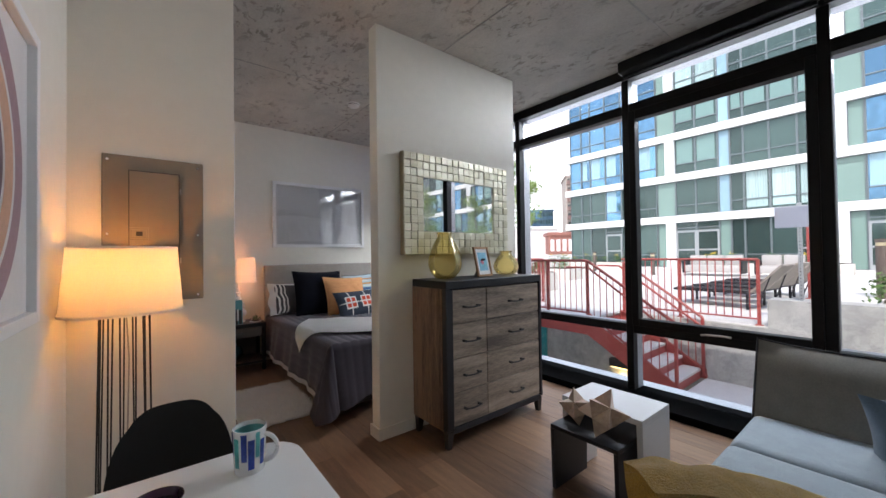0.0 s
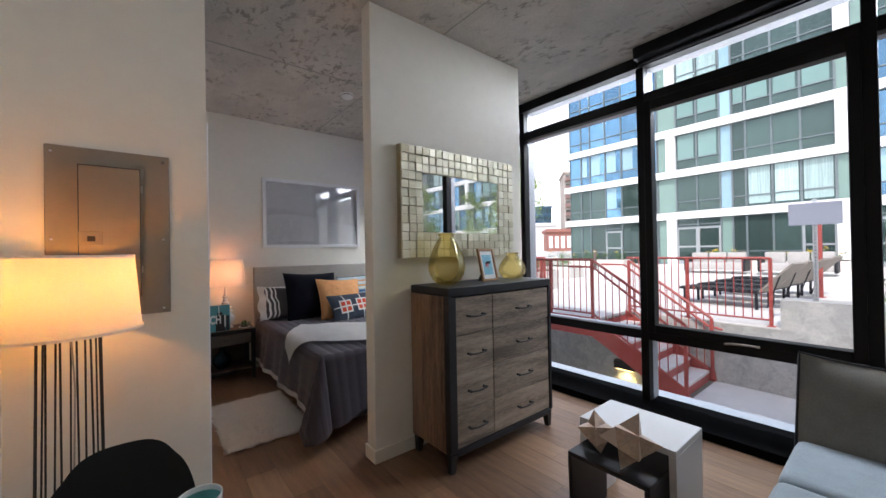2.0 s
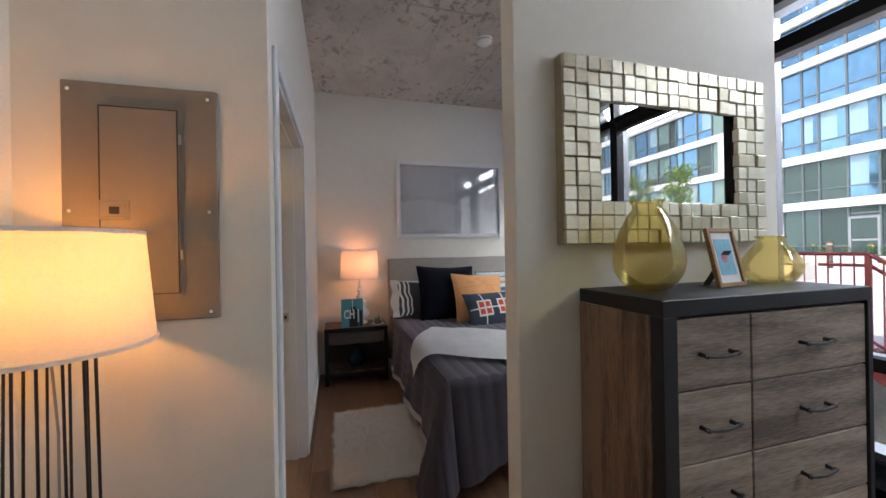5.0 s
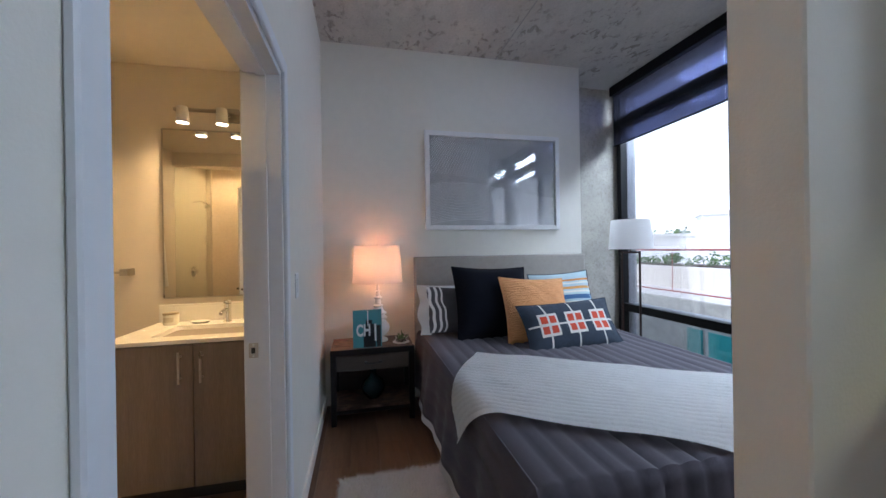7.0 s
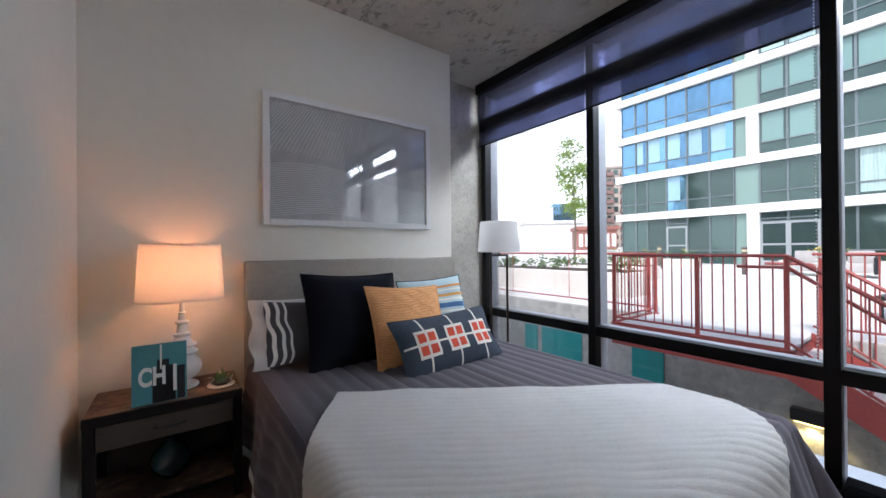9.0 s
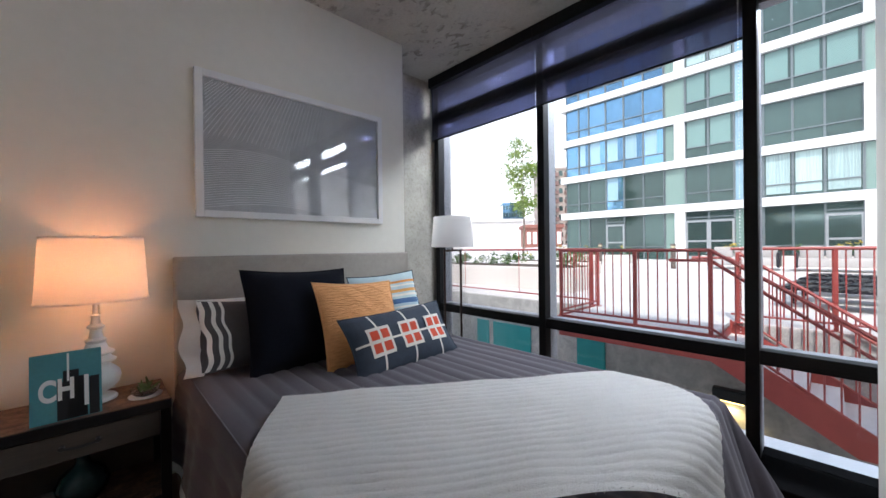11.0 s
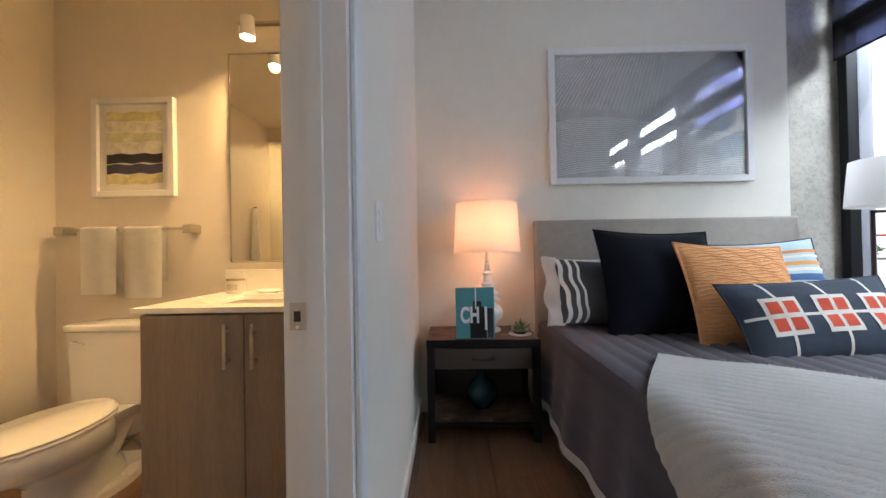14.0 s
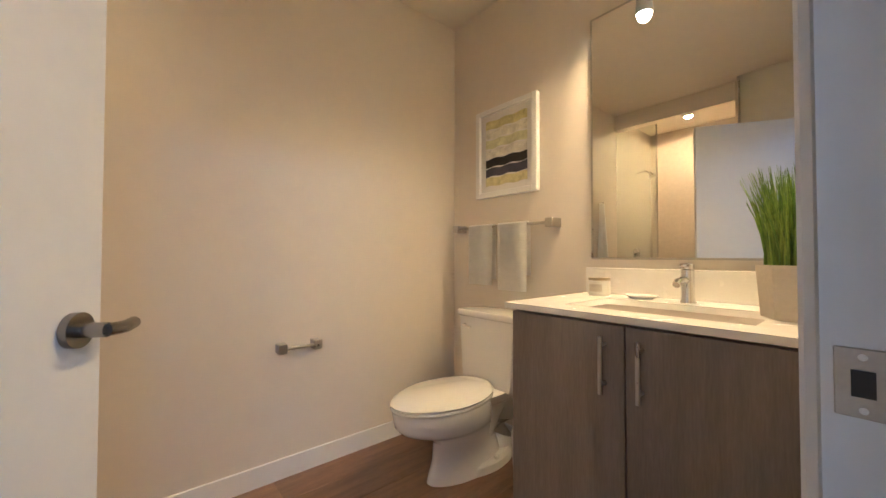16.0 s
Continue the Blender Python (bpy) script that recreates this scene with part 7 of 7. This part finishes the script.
def cloud(bm_v, bm_f, rng, c, rad, n, size, flat=1.0):
    for i in range(n):
        d = Vector((rng.gauss(0, 1), rng.gauss(0, 1), rng.gauss(0, 1))).normalized() * rad * rng.random() ** 0.45
        p = c + Vector((d.x, d.y, d.z * flat))
        a, e = rng.uniform(0, 6.283), rng.uniform(-0.9, 0.9)
        u = Vector((math.cos(a) * math.cos(e), math.sin(a) * math.cos(e), math.sin(e)))
        w = u.cross(Vector((rng.gauss(0, 1), rng.gauss(0, 1), rng.gauss(0, 1)))).normalized()
        s = size * rng.uniform(0.6, 1.3)
        k = len(bm_v)
        bm_v += [tuple(p - u * s * 0.6), tuple(p + w * s * 0.34), tuple(p + u * s * 0.7), tuple(p - w * s * 0.34)]
        bm_f.append((k, k + 1, k + 2, k + 3))


def leaves(name, v_, f_, material, parent):
    me = bpy.data.meshes.new(name)
    me.from_pydata(v_, [], f_)
    me.materials.append(material)
    o = new(name, me)
    o.parent, o["kind"] = parent, "stuff"
    return o


def tree(x, y, z0, h, rad, seed, label, leafn=900):
    rng = random.Random(seed)
    t = thing("tree", (x, y, z0), label, "tree", "young courtyard trees")
    tr = bm_new()
    pts = [Vector((0.03 * math.sin(k), 0.03 * math.cos(k * 1.3), h * 0.92 * k / 7)) for k in range(8)]
    for i in range(7):
        cyl(tr, pts[i], pts[i + 1], 0.055 * (1 - i / 8), 0.055 * (1 - (i + 1) / 8), 8)
    v_, f_ = [], []
    for i in range(22):
        k = rng.uniform(0.30, 0.95)
        o = Vector((0, 0, h * k * 0.92))
        a = i * 2.4 + rng.random()
        ln = rad * (1.15 - 0.75 * (k - 0.3)) * rng.uniform(0.6, 1.1)
        d = Vector((math.cos(a), math.sin(a), rng.uniform(0.5, 1.1)))
        q = o + d * ln * 0.75
        cyl(tr, o, q, 0.016, 0.005, 5)
        for s in (0.5, 0.8, 1.0):
            c = o + (q - o) * s + Vector((rng.gauss(0, 0.1), rng.gauss(0, 0.1), rng.gauss(0, 0.1)))
            cloud(v_, f_, rng, c, rad * 0.34, leafn // 40, 0.10, 0.8)
    part("trunk", tr, M_BARK, t, smooth=True)
    leaves("crown", v_, f_, M_LEAF, t)


tree(16.0, 14.25, 0.55, 6.2, 1.15, 1, "slim young tree with sunlit yellow-green leaves", 1800)
tree(15.2, -6.6, 0.35, 4.6, 1.0, 2, "young courtyard tree with sunlit green leaves", 1300)
tree(17.5, -11.0, 0.40, 5.0, 1.1, 3, "young courtyard tree with sunlit green leaves", 1300)
tree(13.2, -10.5, 0.32, 4.8, 1.1, 4, "young courtyard tree with sunlit green leaves", 1300)


def planter(x0, x1, y0, y1, h, label, seed, blooms=True, dens=60, size=0.32):
    z = ter((x0 + x1) / 2) - 0.06
    t = thing("planter", ((x0 + x1) / 2, (y0 + y1) / 2, z), label, "planter", "terrace planters")
    w, d = (x1 - x0) / 2, (y1 - y0) / 2
    part("trough", box(bm_new(), -w, w, -d, d, 0, h, 0.02), mat("pale_planter_concrete", (0.62, 0.58, 0.53), 0.8, var=0.06, scale=2), t)
    part("soil", box(bm_new(), -w + 0.08, w - 0.08, -d + 0.08, d - 0.08, h - 0.02, h + 0.02), M_SOIL, t)
    rng = random.Random(seed)
    v_, f_, vb, fb = [], [], [], []
    n = max(4, int(dens * w * d * 4 / 10))
    for i in range(n):
        c = Vector((rng.uniform(-w + 0.2, w - 0.2), rng.uniform(-d + 0.2, d - 0.2), h + rng.uniform(0.08, size)))
        cloud(v_, f_, rng, c, size * rng.uniform(0.5, 1.0), 60, 0.06, 0.9)
        if blooms and rng.random() < 0.5:
            cloud(vb, fb, rng, c + Vector((0, 0, size * 0.6)), size * 0.4, 14, 0.05, 0.6)
    leaves("shrubs", v_, f_, M_SHRUB, t)
    if vb:
        leaves("blooms", vb, fb, M_BLOOM, t)


planter(9.6, 10.7, 8.6, 15.5, 0.62, "long pale concrete planter with low green shrubs", 11, False, 40, 0.22)
planter(13.5, 14.5, 10.0, 13.0, 0.5, "pale concrete terrace planter with shrubs", 12, True, 40, 0.25)
planter(20.0, 20.8, 3.0, 8.2, 0.45, "pale terrace planter with yellow flowering plants", 13, True, 40, 0.3)
planter(20.0, 20.8, 11.0, 16.0, 0.45, "pale terrace planter with yellow flowering plants", 14, True, 40, 0.3)
planter(20.0, 20.8, -5.0, 1.5, 0.45, "pale terrace planter with yellow flowering plants", 15, True, 40, 0.4)
planter(8.75, 11.0, -6.0, 2.2, 0.30, "large planting bed with bushy green shrubs", 16, False, 120, 0.46)


def lounger(x, y, turn):
    z = ter(x)
    t = thing("sun_lounger", (x, y, z), "dark metal sun lounger with raised back on terrace", "sun lounger", "sun loungers", turn)
    part("frame", box(bm_new(), -0.32, 0.32, -0.95, 0.45, 0.30, 0.34), M_CHAR, t)
    for i in range(9):
        part("slat", box(bm_new(), -0.30, 0.30, -0.93 + i * 0.15, -0.82 + i * 0.15, 0.342, 0.36), M_CHAR, t)
    m = Matrix.Translation((0, 0.45, 0.34)) @ Matrix.Rotation(radians(48), 4, "X")
    part("backrest", box(bm_new(), -0.32, 0.32, 0, 0.72, -0.015, 0.02, m=m), mat("taupe_sling", (0.26, 0.23, 0.20), 0.8), t)
    for sx in (-0.29, 0.29):
        for y_ in (-0.85, 0.4):
            part("leg", box(bm_new(), sx - 0.02, sx + 0.02, y_ - 0.02, y_ + 0.02, 0, 0.30), M_CHAR, t)
    part("strut", tube(bm_new(), [(0.28, 0.75, 0.66), (0.28, 0.55, 0.05)], 0.012, 6), M_CHAR, t)


for i, (x, y) in enumerate(((10.2, 4.15), (11.0, 4.05), (11.9, 3.95), (12.8, 3.85))):
    lounger(x, y, 172)


def outdoor_sofa(x, y):
    t = thing("outdoor_sofa", (x, y, ter(x)), "pale grey outdoor sofa on terrace", "sofa", "outdoor sofas", 90)
    m = mat("pale_outdoor_fabric", (0.42, 0.40, 0.38), 0.9, var=0.08)
    part("seat", box(bm_new(), -0.9, 0.9, -0.4, 0.35, 0.15, 0.42, 0.05, 2), m, t, smooth=True)
    for k in (-0.6, 0, 0.6):
        part("back_pad", box(bm_new(), k - 0.28, k + 0.28, -0.45, -0.25, 0.40, 0.80, 0.05, 2), m, t, smooth=True)
    for k in (-0.98, 0.9):
        part("arm", box(bm_new(), k, k + 0.08, -0.42, 0.35, 0.1, 0.6, 0.02), M_CHAR, t)


outdoor_sofa(18.2, 6.6)
outdoor_sofa(18.2, 4.3)
for x, y, h in ((18.8, 11.9, 1.0), (17.6, 8.6, 0.95), (13.2, 2.2, 1.3), (16.5, 0.9, 1.2), (16.0, 0.2, 1.3)):
    t = thing("bollard_light", (x, y, ter(x)), "round bronze bollard light on the terrace", "bollard", "terrace bollards")
    part("post", cyl(bm_new(), (0, 0, 0), (0, 0, h - 0.15), 0.085, n=16), MATS["dark_bollard"] if "dark_bollard" in MATS else mat("dark_bollard", (0.13, 0.10, 0.085), 0.5, metal=0.3), t, smooth=True)
    part("lens_band", cyl(bm_new(), (0, 0, h - 0.15), (0, 0, h - 0.08), 0.08, n=16), mat("bollard_lens", (0.55, 0.48, 0.3), 0.4), t, smooth=True)
    part("cap", cyl(bm_new(), (0, 0, h - 0.08), (0, 0, h), 0.088, n=16), MATS["dark_bollard"], t, smooth=True)
# sign plate on a perforated post, seen from behind
t = thing("sign_post", (8.4, 2.85, 0.58), "grey sign plate on perforated steel post", "sign")
part("post", box(bm_new(), -0.02, 0.02, -0.025, 0.025, 0.0, 1.47), mat("galvanised_steel", (0.42, 0.44, 0.46), 0.45, metal=0.6, var=0.1), t)
part("plate", box(bm_new(), -0.03, -0.022, -0.275, 0.275, 1.10, 1.42, 0.004), mat("grey_sign_back", (0.27, 0.29, 0.35), 0.5, var=0.03), t)
# small black blocks paint the shade of the post's perforations
ph = bm_new()
for i in range(28):
    box(ph, -0.0225, -0.0195, -0.006, 0.006, 0.03 + i * 0.05, 0.045 + i * 0.05)
part("holes", ph, M_BLACK, t)
t = thing("terrace_post", (12.4, 3.2, ter(12.4)), "red painted steel post on terrace", "post")
part("post", box(bm_new(), -0.05, 0.05, -0.05, 0.05, 0, 1.75), M_RED, t)
part("base_plate", box(bm_new(), -0.09, 0.09, -0.09, 0.09, 0, 0.012), M_RED, t)


def facade():
    FX, Y1, Y0 = 22.0, 15.5, -27.0
    G = ter(FX)
    t = thing("apartment_building", (FX, 0, G), "white-banded glass apartment building across the courtyard", "building")
    BH, ST, B0 = 0.36, 2.14, 2.82 - G
    NS = 9
    part("wall", box(bm_new(), 0.55, 12, Y0, Y1, 0, B0 + ST * NS + 0.4), mat("grey_core", (0.25, 0.28, 0.29), 0.7), t)
    part("roof", box(bm_new(), -0.1, 12.2, Y0 - 0.1, Y1 + 0.1, B0 + ST * NS + 0.4, B0 + ST * NS + 0.8), M_FACADE, t)
    for k in range(NS + 1):
        part("slab_band", box(bm_new(), -0.12, 0.55, Y0, Y1 + 0.05, B0 + ST * k, B0 + ST * k + BH), M_FACADE, t)
    part("plinth", box(bm_new(), -0.02, 0.55, Y0, Y1, 0, 0.08), M_PAVE, t)
    SPAN, GROUP = 6.48, 5.6          # one run of windows with its pier and spandrel; the windows alone
    starts = [9.2 - SPAN * n for n in range(5)]
    for k in range(0, NS + 1, 2):
        z0 = 0 if k == 0 else B0 + ST * (k - 1) + BH
        z1 = B0 + ST * k
        for n, y in enumerate(starts):
            yp = y + (0.0 if n % 2 == 0 else 0.46)
            part("pier", box(bm_new(), -0.118, 0.5, yp, yp + 0.42, z0, z1), M_FACADE, t)
    meshes = {}

    def unit(w, h, kind):
        key = (round(w, 2), round(h, 2), kind)
        if key in meshes:
            return meshes[key]
        fr = bm_new()
        e = 0.035
        for a, c, d, f in ((0, e, 0, h), (w - e, w, 0, h), (e, w - e, 0, e), (e, w - e, h - e, h)):
            box(fr, 0.0, 0.09, a, c, d, f)
        if kind not in ("teal", "pale"):
            box(fr, 0.0, 0.08, e, w - e, h * 0.27, h * 0.27 + 0.05)
        m1 = mesh_of("window", fr, M_FMULL)
        main = {"glass": M_FGLASS, "dark": M_FDARK, "teal": M_FTEAL, "curtain": M_FCURT, "blind": M_FBLIND, "sky": M_FPALE, "pale": M_FPALE}[kind]
        if kind in ("blind", "curtain", "sky"):
            # a lowered blind or curtain close behind the glass, with uncovered strips at its side and foot; also used
            # as a painted sky reflection
            g = M_FGLASS if kind == "sky" else M_FDARK
            pn = bm_new()
            box(pn, 0.045, 0.06, e, w - e, e, h - e)
            m2 = mesh_of("pane", pn, g)
            cv = bm_new()
            s0 = 0.05 if kind == "curtain" else w * (0.30 if kind == "sky" else 0.10)
            box(cv, 0.038, 0.0445, e + s0, w - e - 0.04, h * (0.04 if kind == "curtain" else 0.27) + 0.06, h - e)
            m3 = mesh_of("shade", cv, main)
        else:
            pn = bm_new()
            box(pn, 0.045, 0.06, e, w - e, e, h - e)
            m2, m3 = mesh_of("pane", pn, main), None
        meshes[key] = (m1, m2, m3)
        return meshes[key]
    rng = random.Random(6)

    def put(y, z, w, h, kind):
        m1, m2, m3 = unit(w, h, kind)
        o = new("window", m1)
        o.parent, o.location = t, (0.05, y, z)
        p = new("pane", m2)
        p.parent = o
        if m3:
            q = new("shade", m3)
            q.parent = o
    STEPS = (0.0, 0.9, 1.84, 2.30, 2.80, 3.70, 4.60, 5.60)

    def entrance(y0, w, h):
        fr = bm_new()
        e = 0.08
        for a, c, zz, f in ((0, e, 0, 1.85), (w - e, w, 0, 1.85), (e, w - e, 0, 0.2), (e, w - e, 1.77, 1.85), (e, w - e, 0.85, 0.93)):
            box(fr, 0.0, 0.08, a, c, zz, f)
        dr = part("door", fr, mat("silver_door_frame", (0.36, 0.38, 0.39), 0.4, metal=0.4), t)
        dr.location = (0.02, y0, 0.08)
        part("pane", box(bm_new(), 0.03, 0.045, e, w - e, 0.2, 1.77), M_FDARK, dr)
        put(y0, 1.94, w, h - 1.86, "dark")
    for k in range(NS + 1):
        z0 = 0.08 if k == 0 else B0 + ST * (k - 1) + BH
        z1 = B0 if k == 0 else B0 + ST * k
        h = z1 - z0
        # blue bay at the corner
        # the second row's single sky pane paints a pale sky reflection on clear glass
        bay = (("dark", "dark", "door", "dark", "dark", "dark"), ("dark", "dark", "sky", "dark", "dark", "dark"), ("sky", "sky", "sky", "sky", "sky", "glass"), ("glass",) * 6)[min(k, 3)]
        for (a, c), kd in zip(((10.1, 11.05), (11.05, 12.0), (12.0, 12.95), (12.95, 13.9), (13.9, 14.5), (14.5, 15.28)), bay):
            if kd == "door":
                entrance(a, c - a - 0.004, h)
            else:
                put(a, z0, c - a - 0.004, h, kd)
        for n, y in enumerate(starts):
            if k % 2:
                put(y + 0.003, z0, 0.874, h, "teal")
            else:
                put(y + (0.424 if n % 2 == 0 else 0.003), z0, 0.452, h, "teal")
            kinds = (("door", "door", "teal", "dark", "dark", "dark", "door"), ("dark", "dark", "pale", "dark", "curtain", "curtain", "curtain"),
                     ("blind", "blind", "pale", "dark", "dark", "dark", "dark"), ("blind", "blind", "pale", "blind", "blind", "blind", "blind"),
                     ("curtain", "curtain", "pale", "dark", "dark", "dark", "dark"))[min(k, 4)]
            if n and k:
                kinds = tuple(rng.choice(("blind", "dark", "glass", "curtain", "sky", "glass")) for _ in kinds)
            for a, c, kd in zip(STEPS, STEPS[1:], kinds):
                if kd == "door":
                    entrance(y - c, c - a - 0.004, h)
                else:
                    put(y - c, z0, c - a - 0.004, h, kd)


facade()


def far_building(name, x, y, z, w, d, h, turn, wallm, panem, rows, cols, label, balc=False):
    t = thing(name, (x, y, z), label, "building", "far city buildings", turn)
    part("wall", box(bm_new(), -w / 2, w / 2, -d / 2, d / 2, 0, h), wallm, t)
    part("roof", box(bm_new(), -w / 2 - 0.3, w / 2 + 0.3, -d / 2 - 0.3, d / 2 + 0.3, h, h + 0.5), wallm, t)
    wm = None
    for r_ in range(rows):
        for c in range(cols):
            if wm is None:
                wm = mesh_of("window", box(bm_new(), -w / cols * 0.3, w / cols * 0.3, -0.12, 0.05, 0, h / rows * 0.55), panem)
            o = new("window", wm)
            o.parent = t
            o.location = (-w / 2 + w * (c + 0.5) / cols, -d / 2, h * (r_ + 0.25) / rows)
            if balc and c % 2 == 0:
                part("balcony", box(bm_new(), -w / 2 + w * (c + 0.1) / cols, -w / 2 + w * (c + 1.1) / cols, -d / 2 - 1.2, -d / 2, h * (r_ + 0.1) / rows, h * (r_ + 0.1) / rows + 1.0), MATS["city_metal"] if "city_metal" in MATS else mat("city_metal", (0.22, 0.13, 0.11), 0.6), t)


M_BRICK = mat("red_brown_brick", (0.30, 0.13, 0.10), 0.85, var=0.2, scale=1.5)
M_CITYW = mat("far_white_wall", (0.70, 0.68, 0.65), 0.8, var=0.05, scale=0.2)
far_building("brick_house", 55, 37.4, -6, 5.6, 6, 10.2, -48, M_BRICK, M_FACADE, 3, 6, "low red brick house with pale windows")
far_building("apartment_tower", 92, 55.0, -6, 11, 10, 27, -50, mat("far_tan_wall", (0.45, 0.38, 0.33), 0.8, var=0.08, scale=0.2), M_FDARK, 12, 7, "tan apartment tower with stacked balconies", True)
far_building("office_tower", 102, 77, -6, 7, 7, 21, -45, M_FGLASS, M_FDARK, 9, 8, "distant blue glass office tower")
far_building("warehouse", 60, 49.5, -6, 11, 8, 12.0, -42, M_CITYW, M_CITYW, 1, 6, "long low white warehouse building")
far_building("warehouse", 60, 66.0, -6, 14, 8, 9.0, -42, M_CITYW, M_CITYW, 1, 6, "long low white warehouse building")
v_, f_ = [], []
rng_ = random.Random(17)
for i in range(260):
    a = rng_.uniform(0, 1)
    cloud(v_, f_, rng_, Vector((30 + 60 * a, 120 - 30 * a + rng_.uniform(-8, 8), -2 + rng_.uniform(0, 6))), 2.6, 26, 1.1)
w_ = thing("tree_line", (0, 0, 0), "distant green tree line behind the buildings", "trees", kind="stuff")
leaves("foliage", v_, f_, M_SHRUB, w_)


def sky_backdrop():
    """Added glowing ring for the blown-out white sky round the whole horizon, fading into the blue above."""
    b = bm_new()
    lathe(b, [(420, -8), (420, 40), (420, 110), (410, 200), (395, 300)], 64)
    m = bpy.data.materials.new("white_sky_glow")
    m.use_nodes = True
    t = m.node_tree
    t.nodes.remove(t.nodes["Principled BSDF"])
    co = t.nodes.new("ShaderNodeTexCoord")
    sp = t.nodes.new("ShaderNodeSeparateXYZ")
    t.links.new(co.outputs["Object"], sp.inputs[0])
    mr = t.nodes.new("ShaderNodeMapRange")
    mr.inputs["From Min"].default_value, mr.inputs["From Max"].default_value = 60, 300
    t.links.new(sp.outputs["Z"], mr.inputs["Value"])
    em = t.nodes.new("ShaderNodeEmission")
    em.inputs["Color"].default_value, em.inputs["Strength"].default_value = (0.96, 0.98, 1.0, 1), 1.5
    tr = t.nodes.new("ShaderNodeBsdfTransparent")
    mx = t.nodes.new("ShaderNodeMixShader")
    t.links.new(mr.outputs[0], mx.inputs[0])
    t.links.new(em.outputs[0], mx.inputs[1])
    t.links.new(tr.outputs[0], mx.inputs[2])
    t.links.new(mx.outputs[0], t.nodes["Material Output"].inputs["Surface"])
    solid("backdrop", b, m, "added glowing ring for the white sky along the horizon", "sky")


sky_backdrop()


# ---- floor planks ----
def planks():
    rng = random.Random(5)
    floor = bpy.data.objects["floor"]
    W = 0.18
    meshes = {}

    def plank(x0, x1, y0, y1, parent):
        key = (round(x1 - x0, 3), round(y1 - y0, 2))
        if key not in meshes:
            b = bm_new()
            box(b, 0, key[0], 0, key[1], -0.012, 0)
            top = [e for e in b.edges if all(v.co.z > -0.001 for v in e.verts)]
            bmesh.ops.bevel(b, geom=top, offset=0.0008, segments=1, affect="EDGES")
            meshes[key] = mesh_of("plank", b, M_PLANK)
        o = new("plank", meshes[key])
        o.parent = parent
        o.location = (x0, y0, 0)
    x = LIV_X
    while x < 4.07:
        x1 = min(x + W, 4.07)
        y = 1.2 - rng.random() * 1.2
        while y < 7.48:
            y1 = min(y + rng.choice((0.9, 1.2, 1.2)), 7.48)
            plank(x + 0.0005, x1 - 0.0005, y + 0.0005, y1 - 0.0005, floor)
            y = y1
        x = x1
    x = BX0
    while x < LIV_X:
        x1 = min(x + W, LIV_X)
        y = 4.3 - rng.random() * 0.6
        while y < BY1:
            y1 = min(y + 1.2, BY1)
            plank(x + 0.0005, x1 - 0.0005, y + 0.0005, y1 - 0.0005, floor)
            y = y1
        x = x1
    b = bm_new()
    x = -3.2
    while x < 4.07:
        box(b, x + 0.001, x + W - 0.001, BACK_Y, -0.02, -0.012, 0)
        x += W
    tagged(part("planks_far", b, M_PLANK, floor), kind="stuff")


planks()
